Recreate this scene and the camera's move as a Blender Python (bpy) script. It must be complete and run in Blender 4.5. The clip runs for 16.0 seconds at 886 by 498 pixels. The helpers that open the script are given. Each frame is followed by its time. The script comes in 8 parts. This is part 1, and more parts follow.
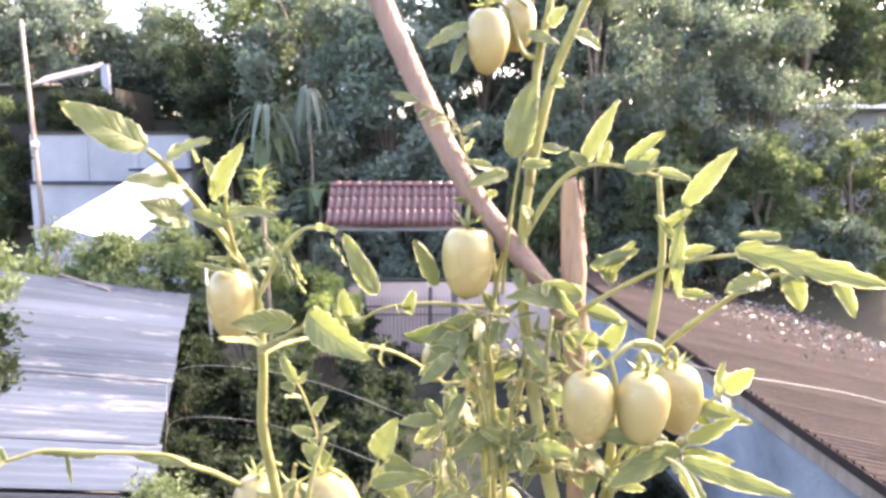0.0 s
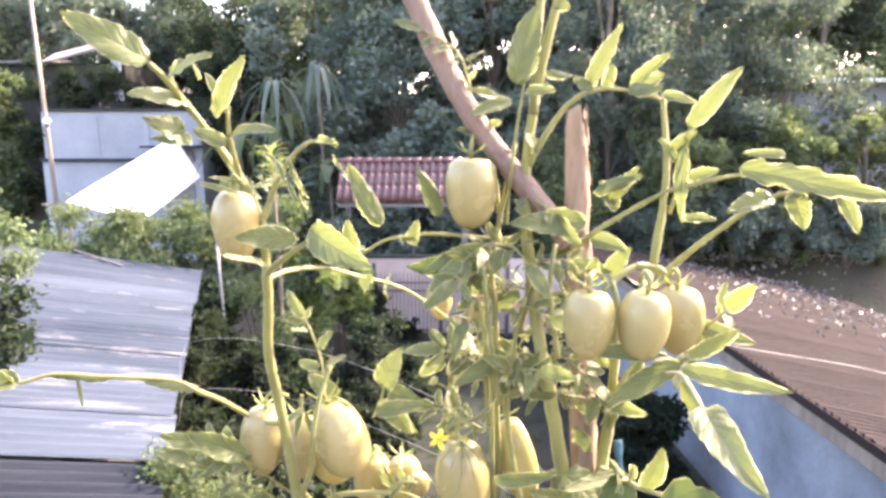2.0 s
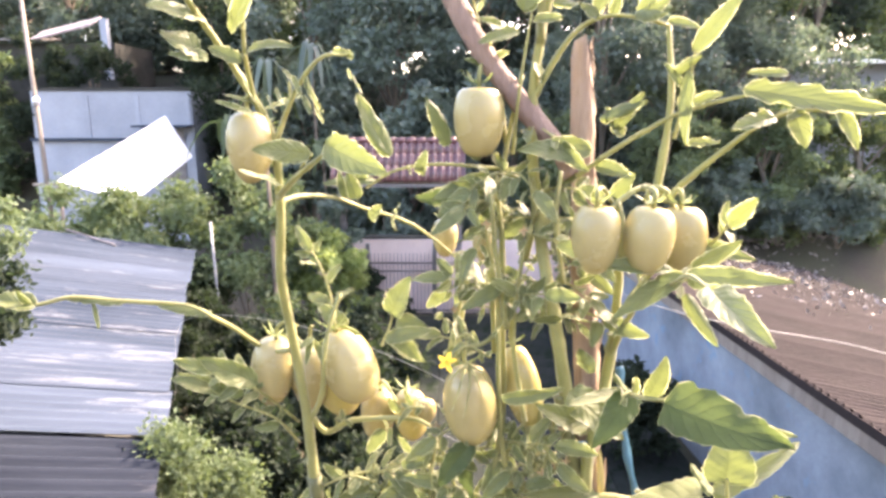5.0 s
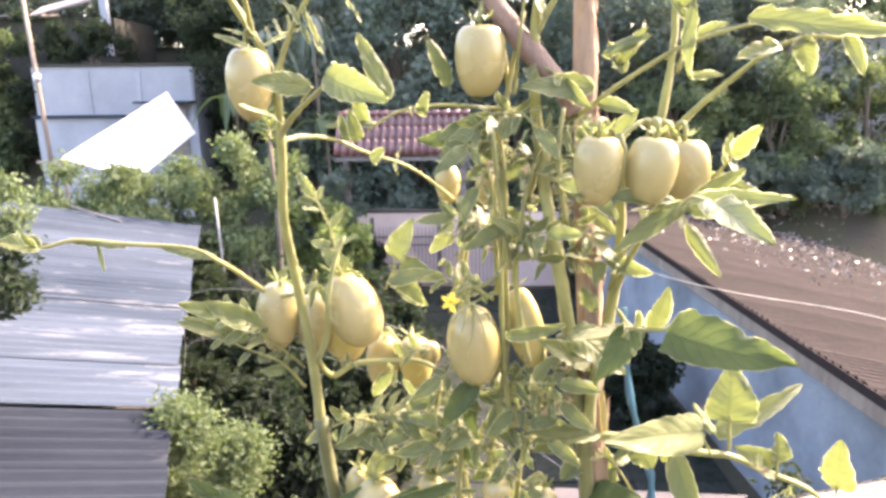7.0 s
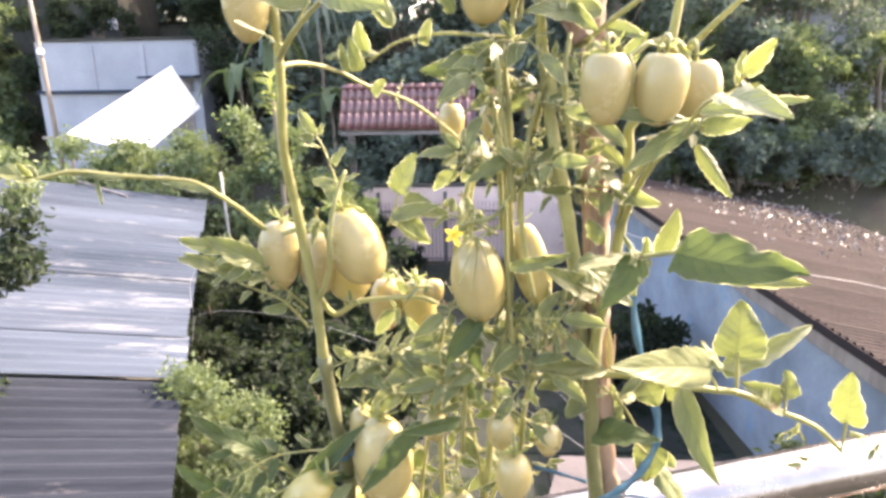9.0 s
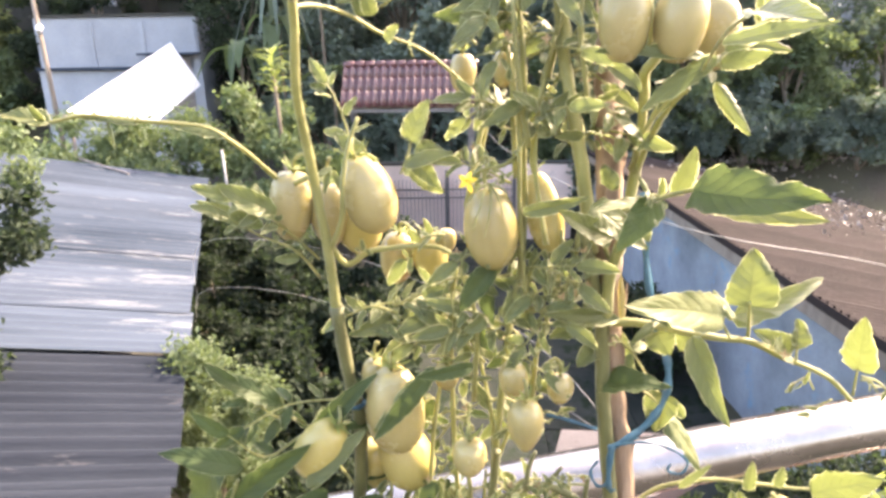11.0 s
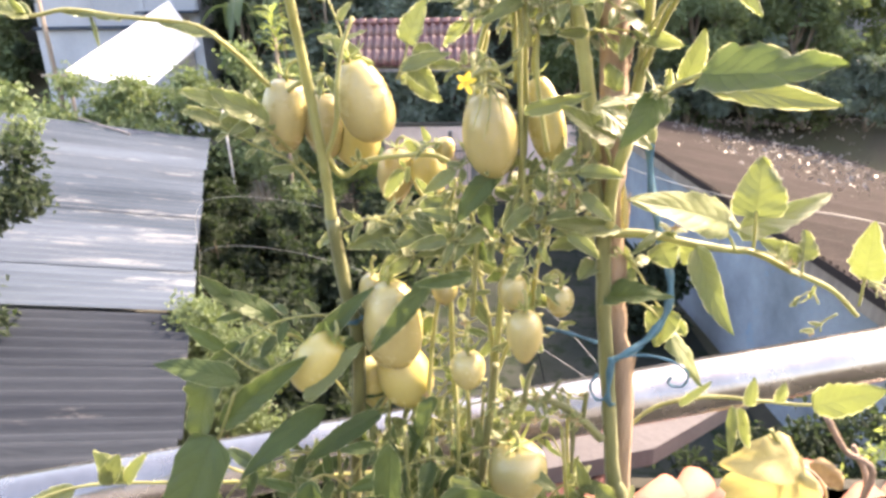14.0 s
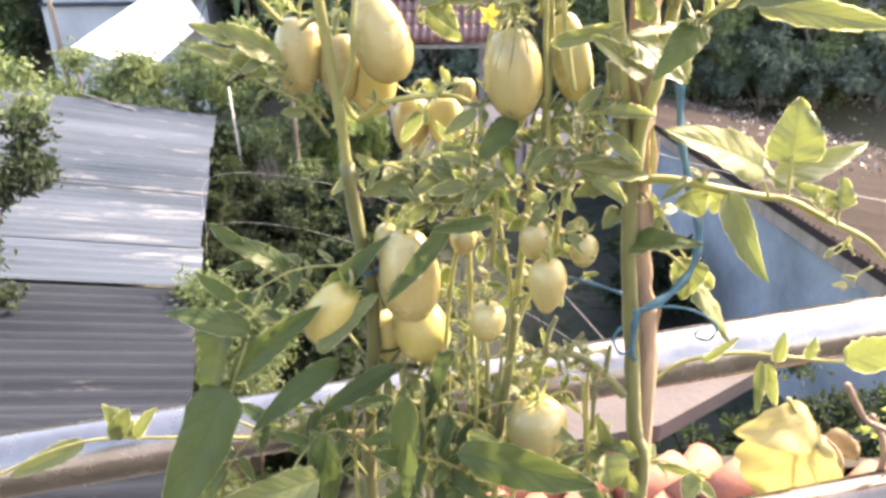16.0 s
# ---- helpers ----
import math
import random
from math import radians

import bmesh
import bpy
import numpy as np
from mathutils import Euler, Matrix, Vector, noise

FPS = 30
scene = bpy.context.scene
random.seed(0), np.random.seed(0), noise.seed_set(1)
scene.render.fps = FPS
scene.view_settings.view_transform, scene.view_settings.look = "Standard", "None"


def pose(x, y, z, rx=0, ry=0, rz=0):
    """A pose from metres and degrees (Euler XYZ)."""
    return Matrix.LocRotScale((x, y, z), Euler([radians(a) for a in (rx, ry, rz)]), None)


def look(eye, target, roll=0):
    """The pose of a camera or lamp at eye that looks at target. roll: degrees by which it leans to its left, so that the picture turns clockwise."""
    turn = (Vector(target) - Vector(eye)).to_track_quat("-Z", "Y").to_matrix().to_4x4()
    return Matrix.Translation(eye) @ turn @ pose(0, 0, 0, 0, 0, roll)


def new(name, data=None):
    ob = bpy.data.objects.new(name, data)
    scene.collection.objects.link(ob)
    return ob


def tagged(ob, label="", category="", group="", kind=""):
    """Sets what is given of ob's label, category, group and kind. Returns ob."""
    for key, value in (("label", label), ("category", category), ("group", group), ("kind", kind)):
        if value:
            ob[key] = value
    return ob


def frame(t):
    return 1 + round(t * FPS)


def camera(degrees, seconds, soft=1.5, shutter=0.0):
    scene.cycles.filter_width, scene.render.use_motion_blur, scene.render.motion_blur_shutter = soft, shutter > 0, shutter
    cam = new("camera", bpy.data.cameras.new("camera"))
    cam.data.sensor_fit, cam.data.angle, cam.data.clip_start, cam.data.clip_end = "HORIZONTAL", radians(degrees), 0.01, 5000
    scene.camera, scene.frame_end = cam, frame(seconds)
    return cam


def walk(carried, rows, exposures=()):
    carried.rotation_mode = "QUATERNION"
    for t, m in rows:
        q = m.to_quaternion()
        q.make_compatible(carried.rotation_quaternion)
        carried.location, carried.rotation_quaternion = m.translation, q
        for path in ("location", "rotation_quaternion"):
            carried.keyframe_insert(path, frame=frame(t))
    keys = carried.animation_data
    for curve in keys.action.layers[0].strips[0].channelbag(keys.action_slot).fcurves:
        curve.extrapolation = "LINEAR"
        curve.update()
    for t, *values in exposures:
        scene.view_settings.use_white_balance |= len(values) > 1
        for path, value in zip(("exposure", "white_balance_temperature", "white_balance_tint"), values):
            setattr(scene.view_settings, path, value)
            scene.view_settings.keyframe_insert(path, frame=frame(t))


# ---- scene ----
cam = camera(68.8, 16.0, soft=3.1)
PATH = [
    (0, (0.025, 0.015, 6.021), (0.022, 1.995, 5.741), 0.0),
    (0.5, (0.029, 0.013, 6.01), (0.025, 1.99, 5.712), -0.1),
    (1, (0.03, 0.011, 5.994), (0.01, 1.986, 5.681), -0.1),
    (1.5, (0.031, 0.007, 5.988), (0.008, 1.981, 5.663), -0.0),
    (2, (0.031, 0.007, 5.979), (-0.004, 1.976, 5.631), -0.2),
    (2.5, (0.028, 0.006, 5.973), (-0.002, 1.973, 5.615), -0.3),
    (3, (0.022, -0.001, 5.966), (0.013, 1.965, 5.597), -0.2),
    (3.5, (0.017, -0.005, 5.957), (0.006, 1.958, 5.57), -0.3),
    (4, (0.016, -0.007, 5.948), (0.002, 1.954, 5.558), -0.0),
    (6.5, (0.022, -0.023, 5.913), (-0.005, 1.924, 5.458), -0.4),
    (7, (0.02, -0.021, 5.904), (-0.01, 1.92, 5.425), -0.7),
    (7.5, (0.02, -0.017, 5.895), (-0.009, 1.92, 5.397), -0.7),
    (8, (0.019, -0.017, 5.887), (-0.026, 1.916, 5.375), -1.1),
    (8.5, (0.019, -0.016, 5.876), (-0.022, 1.912, 5.346), -0.9),
    (9, (0.022, -0.02, 5.864), (-0.028, 1.902, 5.313), -1.0),
    (11.5, (0.01, -0.028, 5.827), (-0.047, 1.869, 5.198), -1.0),
    (12, (0.012, -0.028, 5.816), (-0.053, 1.863, 5.169), -1.2),
    (12.5, (0.013, -0.026, 5.808), (-0.052, 1.862, 5.152), -1.2),
    (13, (0.014, -0.028, 5.801), (-0.063, 1.852, 5.123), -1.1),
    (13.5, (0.014, -0.031, 5.792), (-0.054, 1.843, 5.095), -0.9),
    (14, (0.015, -0.03, 5.783), (-0.05, 1.836, 5.066), -1.0),
    (14.5, (0.012, -0.032, 5.768), (-0.053, 1.83, 5.039), -0.8),
    (15, (0.008, -0.029, 5.754), (-0.074, 1.825, 5.008), -0.8),
    (15.5, (0.006, -0.022, 5.747), (-0.07, 1.823, 4.98), -0.8),
    (16, (0.002, -0.02, 5.746), (-0.081, 1.823, 4.973), -0.9),
]
walk(cam, [(t, look(eye, target, roll)) for t, eye, target, roll in PATH], exposures=[(0.0, 3.46, 7350, 28), (9.0, 3.36, 7700, 23), (16.0, 3.29, 8100, 19)])

# ---- daylight: a low bright sun behind the plants, clear sky ----
SUN_AZ, SUN_EL = radians(54), radians(37)
SUN_DIR = Vector((math.sin(SUN_AZ) * math.cos(SUN_EL), math.cos(SUN_AZ) * math.cos(SUN_EL), math.sin(SUN_EL)))
world = bpy.data.worlds.new("sky")
scene.world = world
world.use_nodes = True
sky = world.node_tree.nodes.new("ShaderNodeTexSky")
sky.sky_type, sky.sun_disc, sky.sun_elevation, sky.sun_rotation = "NISHITA", False, SUN_EL, SUN_AZ
sky.dust_density = 3.0
world.node_tree.links.new(sky.outputs[0], world.node_tree.nodes["Background"].inputs[0])
world.node_tree.nodes["Background"].inputs[1].default_value = 0.15
sun = new("sun", bpy.data.lights.new("sun", "SUN"))
sun.data.energy, sun.data.angle, sun.data.color = 2.45, radians(0.6), (1.0, 0.93, 0.8)
sun.matrix_world = look(SUN_DIR * 60, (0, 0, 0))


# ---- materials ----
def node(tree, kind, **values):
    made = tree.nodes.new(kind)
    for key, value in values.items():
        made.inputs[key.replace("_", " ")].default_value = value
    return made


def ramp_mix(tree, factor, dark, light, lo=0.3, hi=0.7):
    ramp = tree.nodes.new("ShaderNodeValToRGB")
    ramp.color_ramp.elements[0].position, ramp.color_ramp.elements[1].position = lo, hi
    ramp.color_ramp.elements[0].color, ramp.color_ramp.elements[1].color = (*dark, 1), (*light, 1)
    tree.links.new(factor, ramp.inputs[0])
    return ramp.outputs[0]


def surface(name, dark, light, scale=8.0, rough=0.6, metal=0.0, bump=0.3, fine=60.0, through_light=None, share=0.4,
            stretch=(1, 1, 1), spin=0.0, sheen=0.0, spots=None, subsurface=0.0, vary=0.25, gloss=0.5):
    """A two-scale noise material: broad stains between two colours, fine grain in tone and relief, and per-piece variation."""
    m = bpy.data.materials.new(name)
    m.use_nodes = True
    t = m.node_tree
    base = t.nodes["Principled BSDF"]
    where = t.nodes.new("ShaderNodeTexCoord")
    turn = t.nodes.new("ShaderNodeMapping")
    turn.vector_type = "TEXTURE"
    turn.inputs["Scale"].default_value = tuple(1 / s for s in stretch)
    turn.inputs["Rotation"].default_value = (0, 0, radians(spin))
    t.links.new(where.outputs["Object"], turn.inputs[0])
    broad = node(t, "ShaderNodeTexNoise", Scale=scale, Detail=6.0, Roughness=0.6)
    grain = node(t, "ShaderNodeTexNoise", Scale=fine, Detail=4.0, Roughness=0.65)
    for n in (broad, grain):
        t.links.new(turn.outputs[0], n.inputs["Vector"])
    colour = ramp_mix(t, broad.outputs[0], dark, light)
    if spots:
        speck = node(t, "ShaderNodeTexNoise", Scale=scale * 2.3, Detail=8.0, Roughness=0.75)
        t.links.new(turn.outputs[0], speck.inputs["Vector"])
        hold = ramp_mix(t, speck.outputs[0], (0, 0, 0), (1, 1, 1), spots[1], spots[1] + 0.1)
        mix = t.nodes.new("ShaderNodeMixRGB")
        mix.inputs[2].default_value = (*spots[0], 1)
        t.links.new(hold, mix.inputs[0])
        t.links.new(colour, mix.inputs[1])
        colour = mix.outputs[0]
    tone = t.nodes.new("ShaderNodeHueSaturation")
    t.links.new(colour, tone.inputs["Color"])
    info = t.nodes.new("ShaderNodeObjectInfo")
    geo = t.nodes.new("ShaderNodeNewGeometry")
    add = t.nodes.new("ShaderNodeMath")
    add.operation = "ADD"
    t.links.new(info.outputs["Random"], add.inputs[0])
    t.links.new(geo.outputs["Random Per Island"], add.inputs[1])
    both = t.nodes.new("ShaderNodeMath")
    both.operation = "ADD"
    t.links.new(add.outputs[0], both.inputs[0])
    t.links.new(grain.outputs[0], both.inputs[1])
    span = t.nodes.new("ShaderNodeMapRange")
    span.inputs["From Max"].default_value = 3.0
    span.inputs["To Min"].default_value, span.inputs["To Max"].default_value = 1 - vary * 1.6, 1 + vary * 1.6
    t.links.new(both.outputs[0], span.inputs[0])
    t.links.new(span.outputs[0], tone.inputs["Value"])
    t.links.new(tone.outputs[0], base.inputs["Base Color"])
    wear = t.nodes.new("ShaderNodeMapRange")
    wear.inputs["To Min"].default_value, wear.inputs["To Max"].default_value = max(rough - 0.12, 0.05), min(rough + 0.15, 1)
    t.links.new(broad.outputs[0], wear.inputs[0])
    t.links.new(wear.outputs[0], base.inputs["Roughness"])
    base.inputs["Metallic"].default_value = metal
    base.inputs["Specular IOR Level"].default_value = gloss
    base.inputs["Sheen Weight"].default_value = sheen
    if subsurface:
        base.inputs["Subsurface Weight"].default_value = subsurface
        base.inputs["Subsurface Radius"].default_value = (1.0, 0.9, 0.35)
        base.inputs["Subsurface Scale"].default_value = 0.012
    if bump:
        relief = t.nodes.new("ShaderNodeBump")
        relief.inputs["Strength"].default_value, relief.inputs["Distance"].default_value = bump, 0.3 / fine
        t.links.new(grain.outputs[0], relief.inputs["Height"])
        t.links.new(relief.outputs[0], base.inputs["Normal"])
    if through_light:
        glow = t.nodes.new("ShaderNodeBsdfTranslucent")
        tint = t.nodes.new("ShaderNodeMixRGB")
        tint.blend_type = "MULTIPLY"
        tint.inputs[0].default_value = 0.35
        tint.inputs[1].default_value = (*through_light, 1)
        t.links.new(tone.outputs[0], tint.inputs[2])
        t.links.new(tint.outputs[0], glow.inputs[0])
        blend = t.nodes.new("ShaderNodeMixShader")
        blend.inputs[0].default_value = share
        out = t.nodes["Material Output"]
        t.links.new(base.outputs[0], blend.inputs[1])
        t.links.new(glow.outputs[0], blend.inputs[2])
        t.links.new(blend.outputs[0], out.inputs[0])
    return m


def veined(m, strength=0.35):
    """Adds a midrib and side veins, by the leaf's own map, to a leaf material's relief."""
    t = m.node_tree
    base = t.nodes["Principled BSDF"]
    uv = t.nodes.new("ShaderNodeUVMap")
    split = t.nodes.new("ShaderNodeSeparateXYZ")
    t.links.new(uv.outputs[0], split.inputs[0])

    def calc(kind, a, b=None):
        n = t.nodes.new("ShaderNodeMath")
        n.operation = kind
        for k, v in enumerate((a, b)):
            if v is None:
                continue
            if isinstance(v, (int, float)):
                n.inputs[k].default_value = v
            else:
                t.links.new(v, n.inputs[k])
        return n.outputs[0]
    off = calc("ABSOLUTE", calc("SUBTRACT", split.outputs[0], 0.5))
    ribs = calc("POWER", calc("ABSOLUTE", calc("SINE", calc("MULTIPLY", calc("SUBTRACT", split.outputs[1], calc("MULTIPLY", off, 0.55)), 24.0))), 0.35)
    mid = calc("MINIMUM", calc("MULTIPLY", off, 14.0), 1.0)
    height = calc("MULTIPLY", ribs, mid)
    relief = t.nodes.new("ShaderNodeBump")
    relief.inputs["Strength"].default_value, relief.inputs["Distance"].default_value = strength, 0.0015
    t.links.new(height, relief.inputs["Height"])
    old = base.inputs["Normal"].links
    if old:
        t.links.new(old[0].from_socket, relief.inputs["Normal"])
    t.links.new(relief.outputs[0], base.inputs["Normal"])
    for glow in [n for n in t.nodes if n.type == "BSDF_TRANSLUCENT"]:
        veil = t.nodes.new("ShaderNodeMixRGB")
        veil.blend_type = "MULTIPLY"
        veil.inputs[0].default_value = 0.2
        t.links.new(glow.inputs[0].links[0].from_socket, veil.inputs[1])
        t.links.new(height, veil.inputs[2])
        t.links.new(veil.outputs[0], glow.inputs[0])
        t.links.new(relief.outputs[0], glow.inputs["Normal"])
    return m


M_LEAF = veined(surface("tomato_leaf", (0.09, 0.111, 0.036), (0.15, 0.169, 0.058), 25, 0.42, bump=0.5, fine=350, through_light=(0.205, 0.25, 0.072), share=0.37, sheen=0.1, gloss=0.45))
# Lower leaves grow darker; their shade is put into this leaf colour too.
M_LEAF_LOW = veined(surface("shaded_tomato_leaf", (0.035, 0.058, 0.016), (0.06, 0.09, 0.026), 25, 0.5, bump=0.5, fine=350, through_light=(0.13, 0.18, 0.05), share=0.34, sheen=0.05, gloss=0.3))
M_LEAF_OLD = veined(surface("yellowed_leaf", (0.36, 0.31, 0.12), (0.46, 0.4, 0.17), 20, 0.5, bump=0.5, fine=200, through_light=(0.5, 0.43, 0.16), share=0.4, spots=((0.2, 0.18, 0.03), 0.62)))
M_STEM = surface("tomato_stem", (0.17, 0.165, 0.05), (0.27, 0.26, 0.09), 40, 0.55, bump=0.4, fine=400, through_light=(0.5, 0.55, 0.16), share=0.25, sheen=0.2)
M_FRUIT = surface("unripe_tomato", (0.262, 0.216, 0.09), (0.33, 0.277, 0.12), 18, 0.24, bump=0.05, fine=300, subsurface=0.22, vary=0.14)
M_FRUIT_RIPE = surface("turning_tomato", (0.3, 0.25, 0.08), (0.37, 0.309, 0.11), 18, 0.24, bump=0.05, fine=300, subsurface=0.22, vary=0.14)
M_STEM_OLD = surface("woody_stem", (0.07, 0.073, 0.02), (0.122, 0.12, 0.036), 30, 0.55, bump=0.6, fine=250, sheen=0.15, stretch=(2, 2, 0.5))
M_DOWN = surface("pale_plant_down", (0.26, 0.28, 0.15), (0.36, 0.38, 0.22), 40, 0.5, bump=0.0, fine=300, through_light=(0.8, 0.82, 0.5), share=0.6, sheen=0.3)
M_HAIR = surface("stem_hair", (0.36, 0.38, 0.2), (0.48, 0.5, 0.28), 40, 0.5, bump=0.0, fine=300, through_light=(0.8, 0.8, 0.5), share=0.6)
M_SEPAL = surface("sepal", (0.1, 0.13, 0.035), (0.17, 0.2, 0.06), 40, 0.5, fine=300, through_light=(0.55, 0.65, 0.2), share=0.35)
M_PETAL = surface("petal", (0.72, 0.52, 0.07), (0.82, 0.64, 0.12), 40, 0.5, fine=300, through_light=(1.0, 0.8, 0.1), share=0.4)
M_WITHER = surface("withered_blossom", (0.3, 0.2, 0.1), (0.42, 0.3, 0.16), 80, 0.8, fine=400)
M_BAMBOO = surface("weathered_pole", (0.16, 0.1, 0.075), (0.29, 0.2, 0.15), 6, 0.75, bump=1.0, fine=60, stretch=(4, 4, 0.6), spots=((0.16, 0.09, 0.05), 0.6))
M_STAKE = surface("split_stake", (0.14, 0.088, 0.055), (0.33, 0.235, 0.155), 14, 0.75, bump=1.0, fine=110, stretch=(5, 5, 0.5), spots=((0.14, 0.08, 0.04), 0.58))
M_TWINE = surface("blue_twine", (0.035, 0.1, 0.14), (0.07, 0.18, 0.235), 60, 0.35, fine=500, through_light=(0.08, 0.26, 0.36), share=0.35)
M_RAIL = surface("galvanised_pipe", (0.22, 0.205, 0.195), (0.33, 0.31, 0.3), 14, 0.24, metal=0.95, bump=0.12, fine=90, spots=((0.36, 0.3, 0.24), 0.66))
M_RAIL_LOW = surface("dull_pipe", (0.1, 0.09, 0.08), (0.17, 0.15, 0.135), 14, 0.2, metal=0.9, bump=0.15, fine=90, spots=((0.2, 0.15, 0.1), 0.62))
# Concrete darkened to hold the shade under the shed eave in its colour.
M_CONCRETE = surface("old_concrete", (0.033, 0.033, 0.028), (0.062, 0.06, 0.053), 0.8, 0.85, bump=0.5, fine=14, spots=((0.03, 0.034, 0.026), 0.55), gloss=0.1)
# Yard concrete darkened: the shade over the yard is put into its colour.
M_YARD = surface("shade_toned_concrete", (0.017, 0.021, 0.017), (0.036, 0.039, 0.034), 1.1, 0.9, bump=0.6, fine=14, spots=((0.012, 0.019, 0.01), 0.5), gloss=0.05)
M_GREYWALL = surface("rendered_wall", (0.2, 0.215, 0.24), (0.29, 0.305, 0.33), 0.5, 0.85, bump=0.3, fine=9, spots=((0.25, 0.26, 0.25), 0.62))
M_LEDGE = surface("weathered_render", (0.06, 0.055, 0.058), (0.1, 0.092, 0.095), 1.5, 0.85, bump=0.4, fine=20, spots=((0.07, 0.066, 0.066), 0.58), gloss=0.1)
M_PALE_SHEET = surface("pale_roof_sheet", (0.013, 0.0205, 0.032), (0.051, 0.066, 0.09), 0.45, 0.85, metal=0.0, bump=0.25, fine=10, stretch=(0.35, 2.4, 1), spin=19.3, spots=((0.15, 0.155, 0.165), 0.57), gloss=0.12)
M_DARK_SHEET = surface("dark_roof_sheet", (0.009, 0.012, 0.018), (0.021, 0.026, 0.035), 0.7, 0.8, metal=0.0, bump=0.4, fine=14, stretch=(0.4, 2.4, 1), spin=19.3, spots=((0.075, 0.075, 0.08), 0.6), gloss=0.08)
M_BROWN_SHEET = surface("brown_roof_sheet", (0.026, 0.0205, 0.019), (0.046, 0.036, 0.033), 0.6, 0.9, bump=0.4, fine=14, spots=((0.026, 0.021, 0.02), 0.6), gloss=0.08)
M_WHITE_SHEET = surface("white_roof_sheet", (0.62, 0.63, 0.64), (0.76, 0.76, 0.76), 0.6, 0.3, metal=0.1, bump=0.1, fine=12)
# Pale pink holds the sun on the hill house roof in its colour.
M_PINK_ROOF = surface("pink_roof_sheet", (0.24, 0.19, 0.175), (0.36, 0.29, 0.27), 1.2, 0.7, bump=0.3, fine=18, spots=((0.3, 0.2, 0.18), 0.6))
M_REDTILE = surface("glazed_red_tile", (0.08, 0.03, 0.031), (0.13, 0.056, 0.054), 1.5, 0.28, bump=0.2, fine=30)
M_CLAYTILE = surface("clay_tile", (0.16, 0.06, 0.042), (0.24, 0.105, 0.075), 3, 0.85, bump=0.5, fine=40, spots=((0.2, 0.13, 0.1), 0.62), gloss=0.2)
# Blue wall with broad dark and pale patches and brighter blue spots.
M_BLUEWALL = surface("blue_painted_wall", (0.12, 0.14, 0.155), (0.36, 0.41, 0.45), 0.55, 0.8, bump=0.4, fine=16, spots=((0.17, 0.31, 0.43), 0.57))
M_PINKWALL = surface("pink_wall_sunlit_tone", (0.68, 0.5, 0.43), (0.82, 0.63, 0.55), 1.2, 0.85, bump=0.3, fine=18, spots=((0.34, 0.26, 0.22), 0.62))
M_WOOD = surface("grey_timber", (0.17, 0.13, 0.1), (0.3, 0.25, 0.2), 2, 0.8, bump=0.6, fine=30, stretch=(3, 3, 0.5))
M_IRON = surface("painted_iron", (0.1, 0.09, 0.09), (0.2, 0.18, 0.17), 8, 0.5, metal=0.4, fine=60)
M_WIRE = surface("pale_cable", (0.2, 0.19, 0.175), (0.3, 0.29, 0.27), 8, 0.5, fine=60)
M_BARK = surface("bark", (0.09, 0.07, 0.05), (0.2, 0.16, 0.12), 3, 0.9, bump=1.0, fine=22, stretch=(3, 3, 0.6))
# Dark and mid tree colours are raised to stand in for haze.
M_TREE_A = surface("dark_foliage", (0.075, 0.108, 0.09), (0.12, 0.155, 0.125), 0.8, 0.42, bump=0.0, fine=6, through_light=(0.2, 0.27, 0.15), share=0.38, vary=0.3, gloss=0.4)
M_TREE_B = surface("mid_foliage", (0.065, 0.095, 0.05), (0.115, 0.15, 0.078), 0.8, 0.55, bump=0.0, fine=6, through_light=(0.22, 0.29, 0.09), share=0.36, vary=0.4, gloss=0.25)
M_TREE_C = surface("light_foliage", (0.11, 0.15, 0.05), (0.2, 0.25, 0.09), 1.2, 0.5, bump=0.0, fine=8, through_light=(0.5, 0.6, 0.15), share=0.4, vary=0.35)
# Near-black leaves: deep shade is put into the foliage colour.
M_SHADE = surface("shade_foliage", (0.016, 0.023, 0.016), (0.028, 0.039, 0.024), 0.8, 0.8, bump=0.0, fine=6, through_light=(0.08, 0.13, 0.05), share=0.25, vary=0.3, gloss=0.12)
M_DRYLEAF = surface("dry_leaf", (0.17, 0.135, 0.11), (0.32, 0.28, 0.245), 4, 0.4, bump=0.0, fine=30, vary=0.5)
M_GROUND = surface("earth_and_weeds", (0.05, 0.042, 0.036), (0.065, 0.065, 0.04), 0.5, 0.95, bump=0.8, fine=8, spots=((0.075, 0.062, 0.05), 0.62), gloss=0.1)
M_SOIL = surface("potting_soil", (0.04, 0.03, 0.022), (0.08, 0.06, 0.045), 20, 0.95, bump=1.0, fine=90)
M_POT = surface("black_plastic", (0.02, 0.02, 0.022), (0.04, 0.04, 0.042), 12, 0.5, fine=80)


# ---- mesh helpers ----
def link(name, bm, material, parent=None, label="", smooth=True):
    me = bpy.data.meshes.new(name)
    bm.to_mesh(me)
    bm.free()
    if smooth:
        me.shade_smooth()
    me.materials.append(material)
    ob = new(name, me)
    if parent:
        ob.parent = parent
    if label:
        ob["label"] = label
    return ob


def part(name, bm, material, parent, label="", smooth=False):
    return link(name, bm, material, parent, label, smooth)


def thing(name, label, category, at=(0, 0, 0), group="", kind=""):
    ob = new(name)
    ob.location = at
    bpy.context.view_layer.update()
    return tagged(ob, label, category, group, kind)


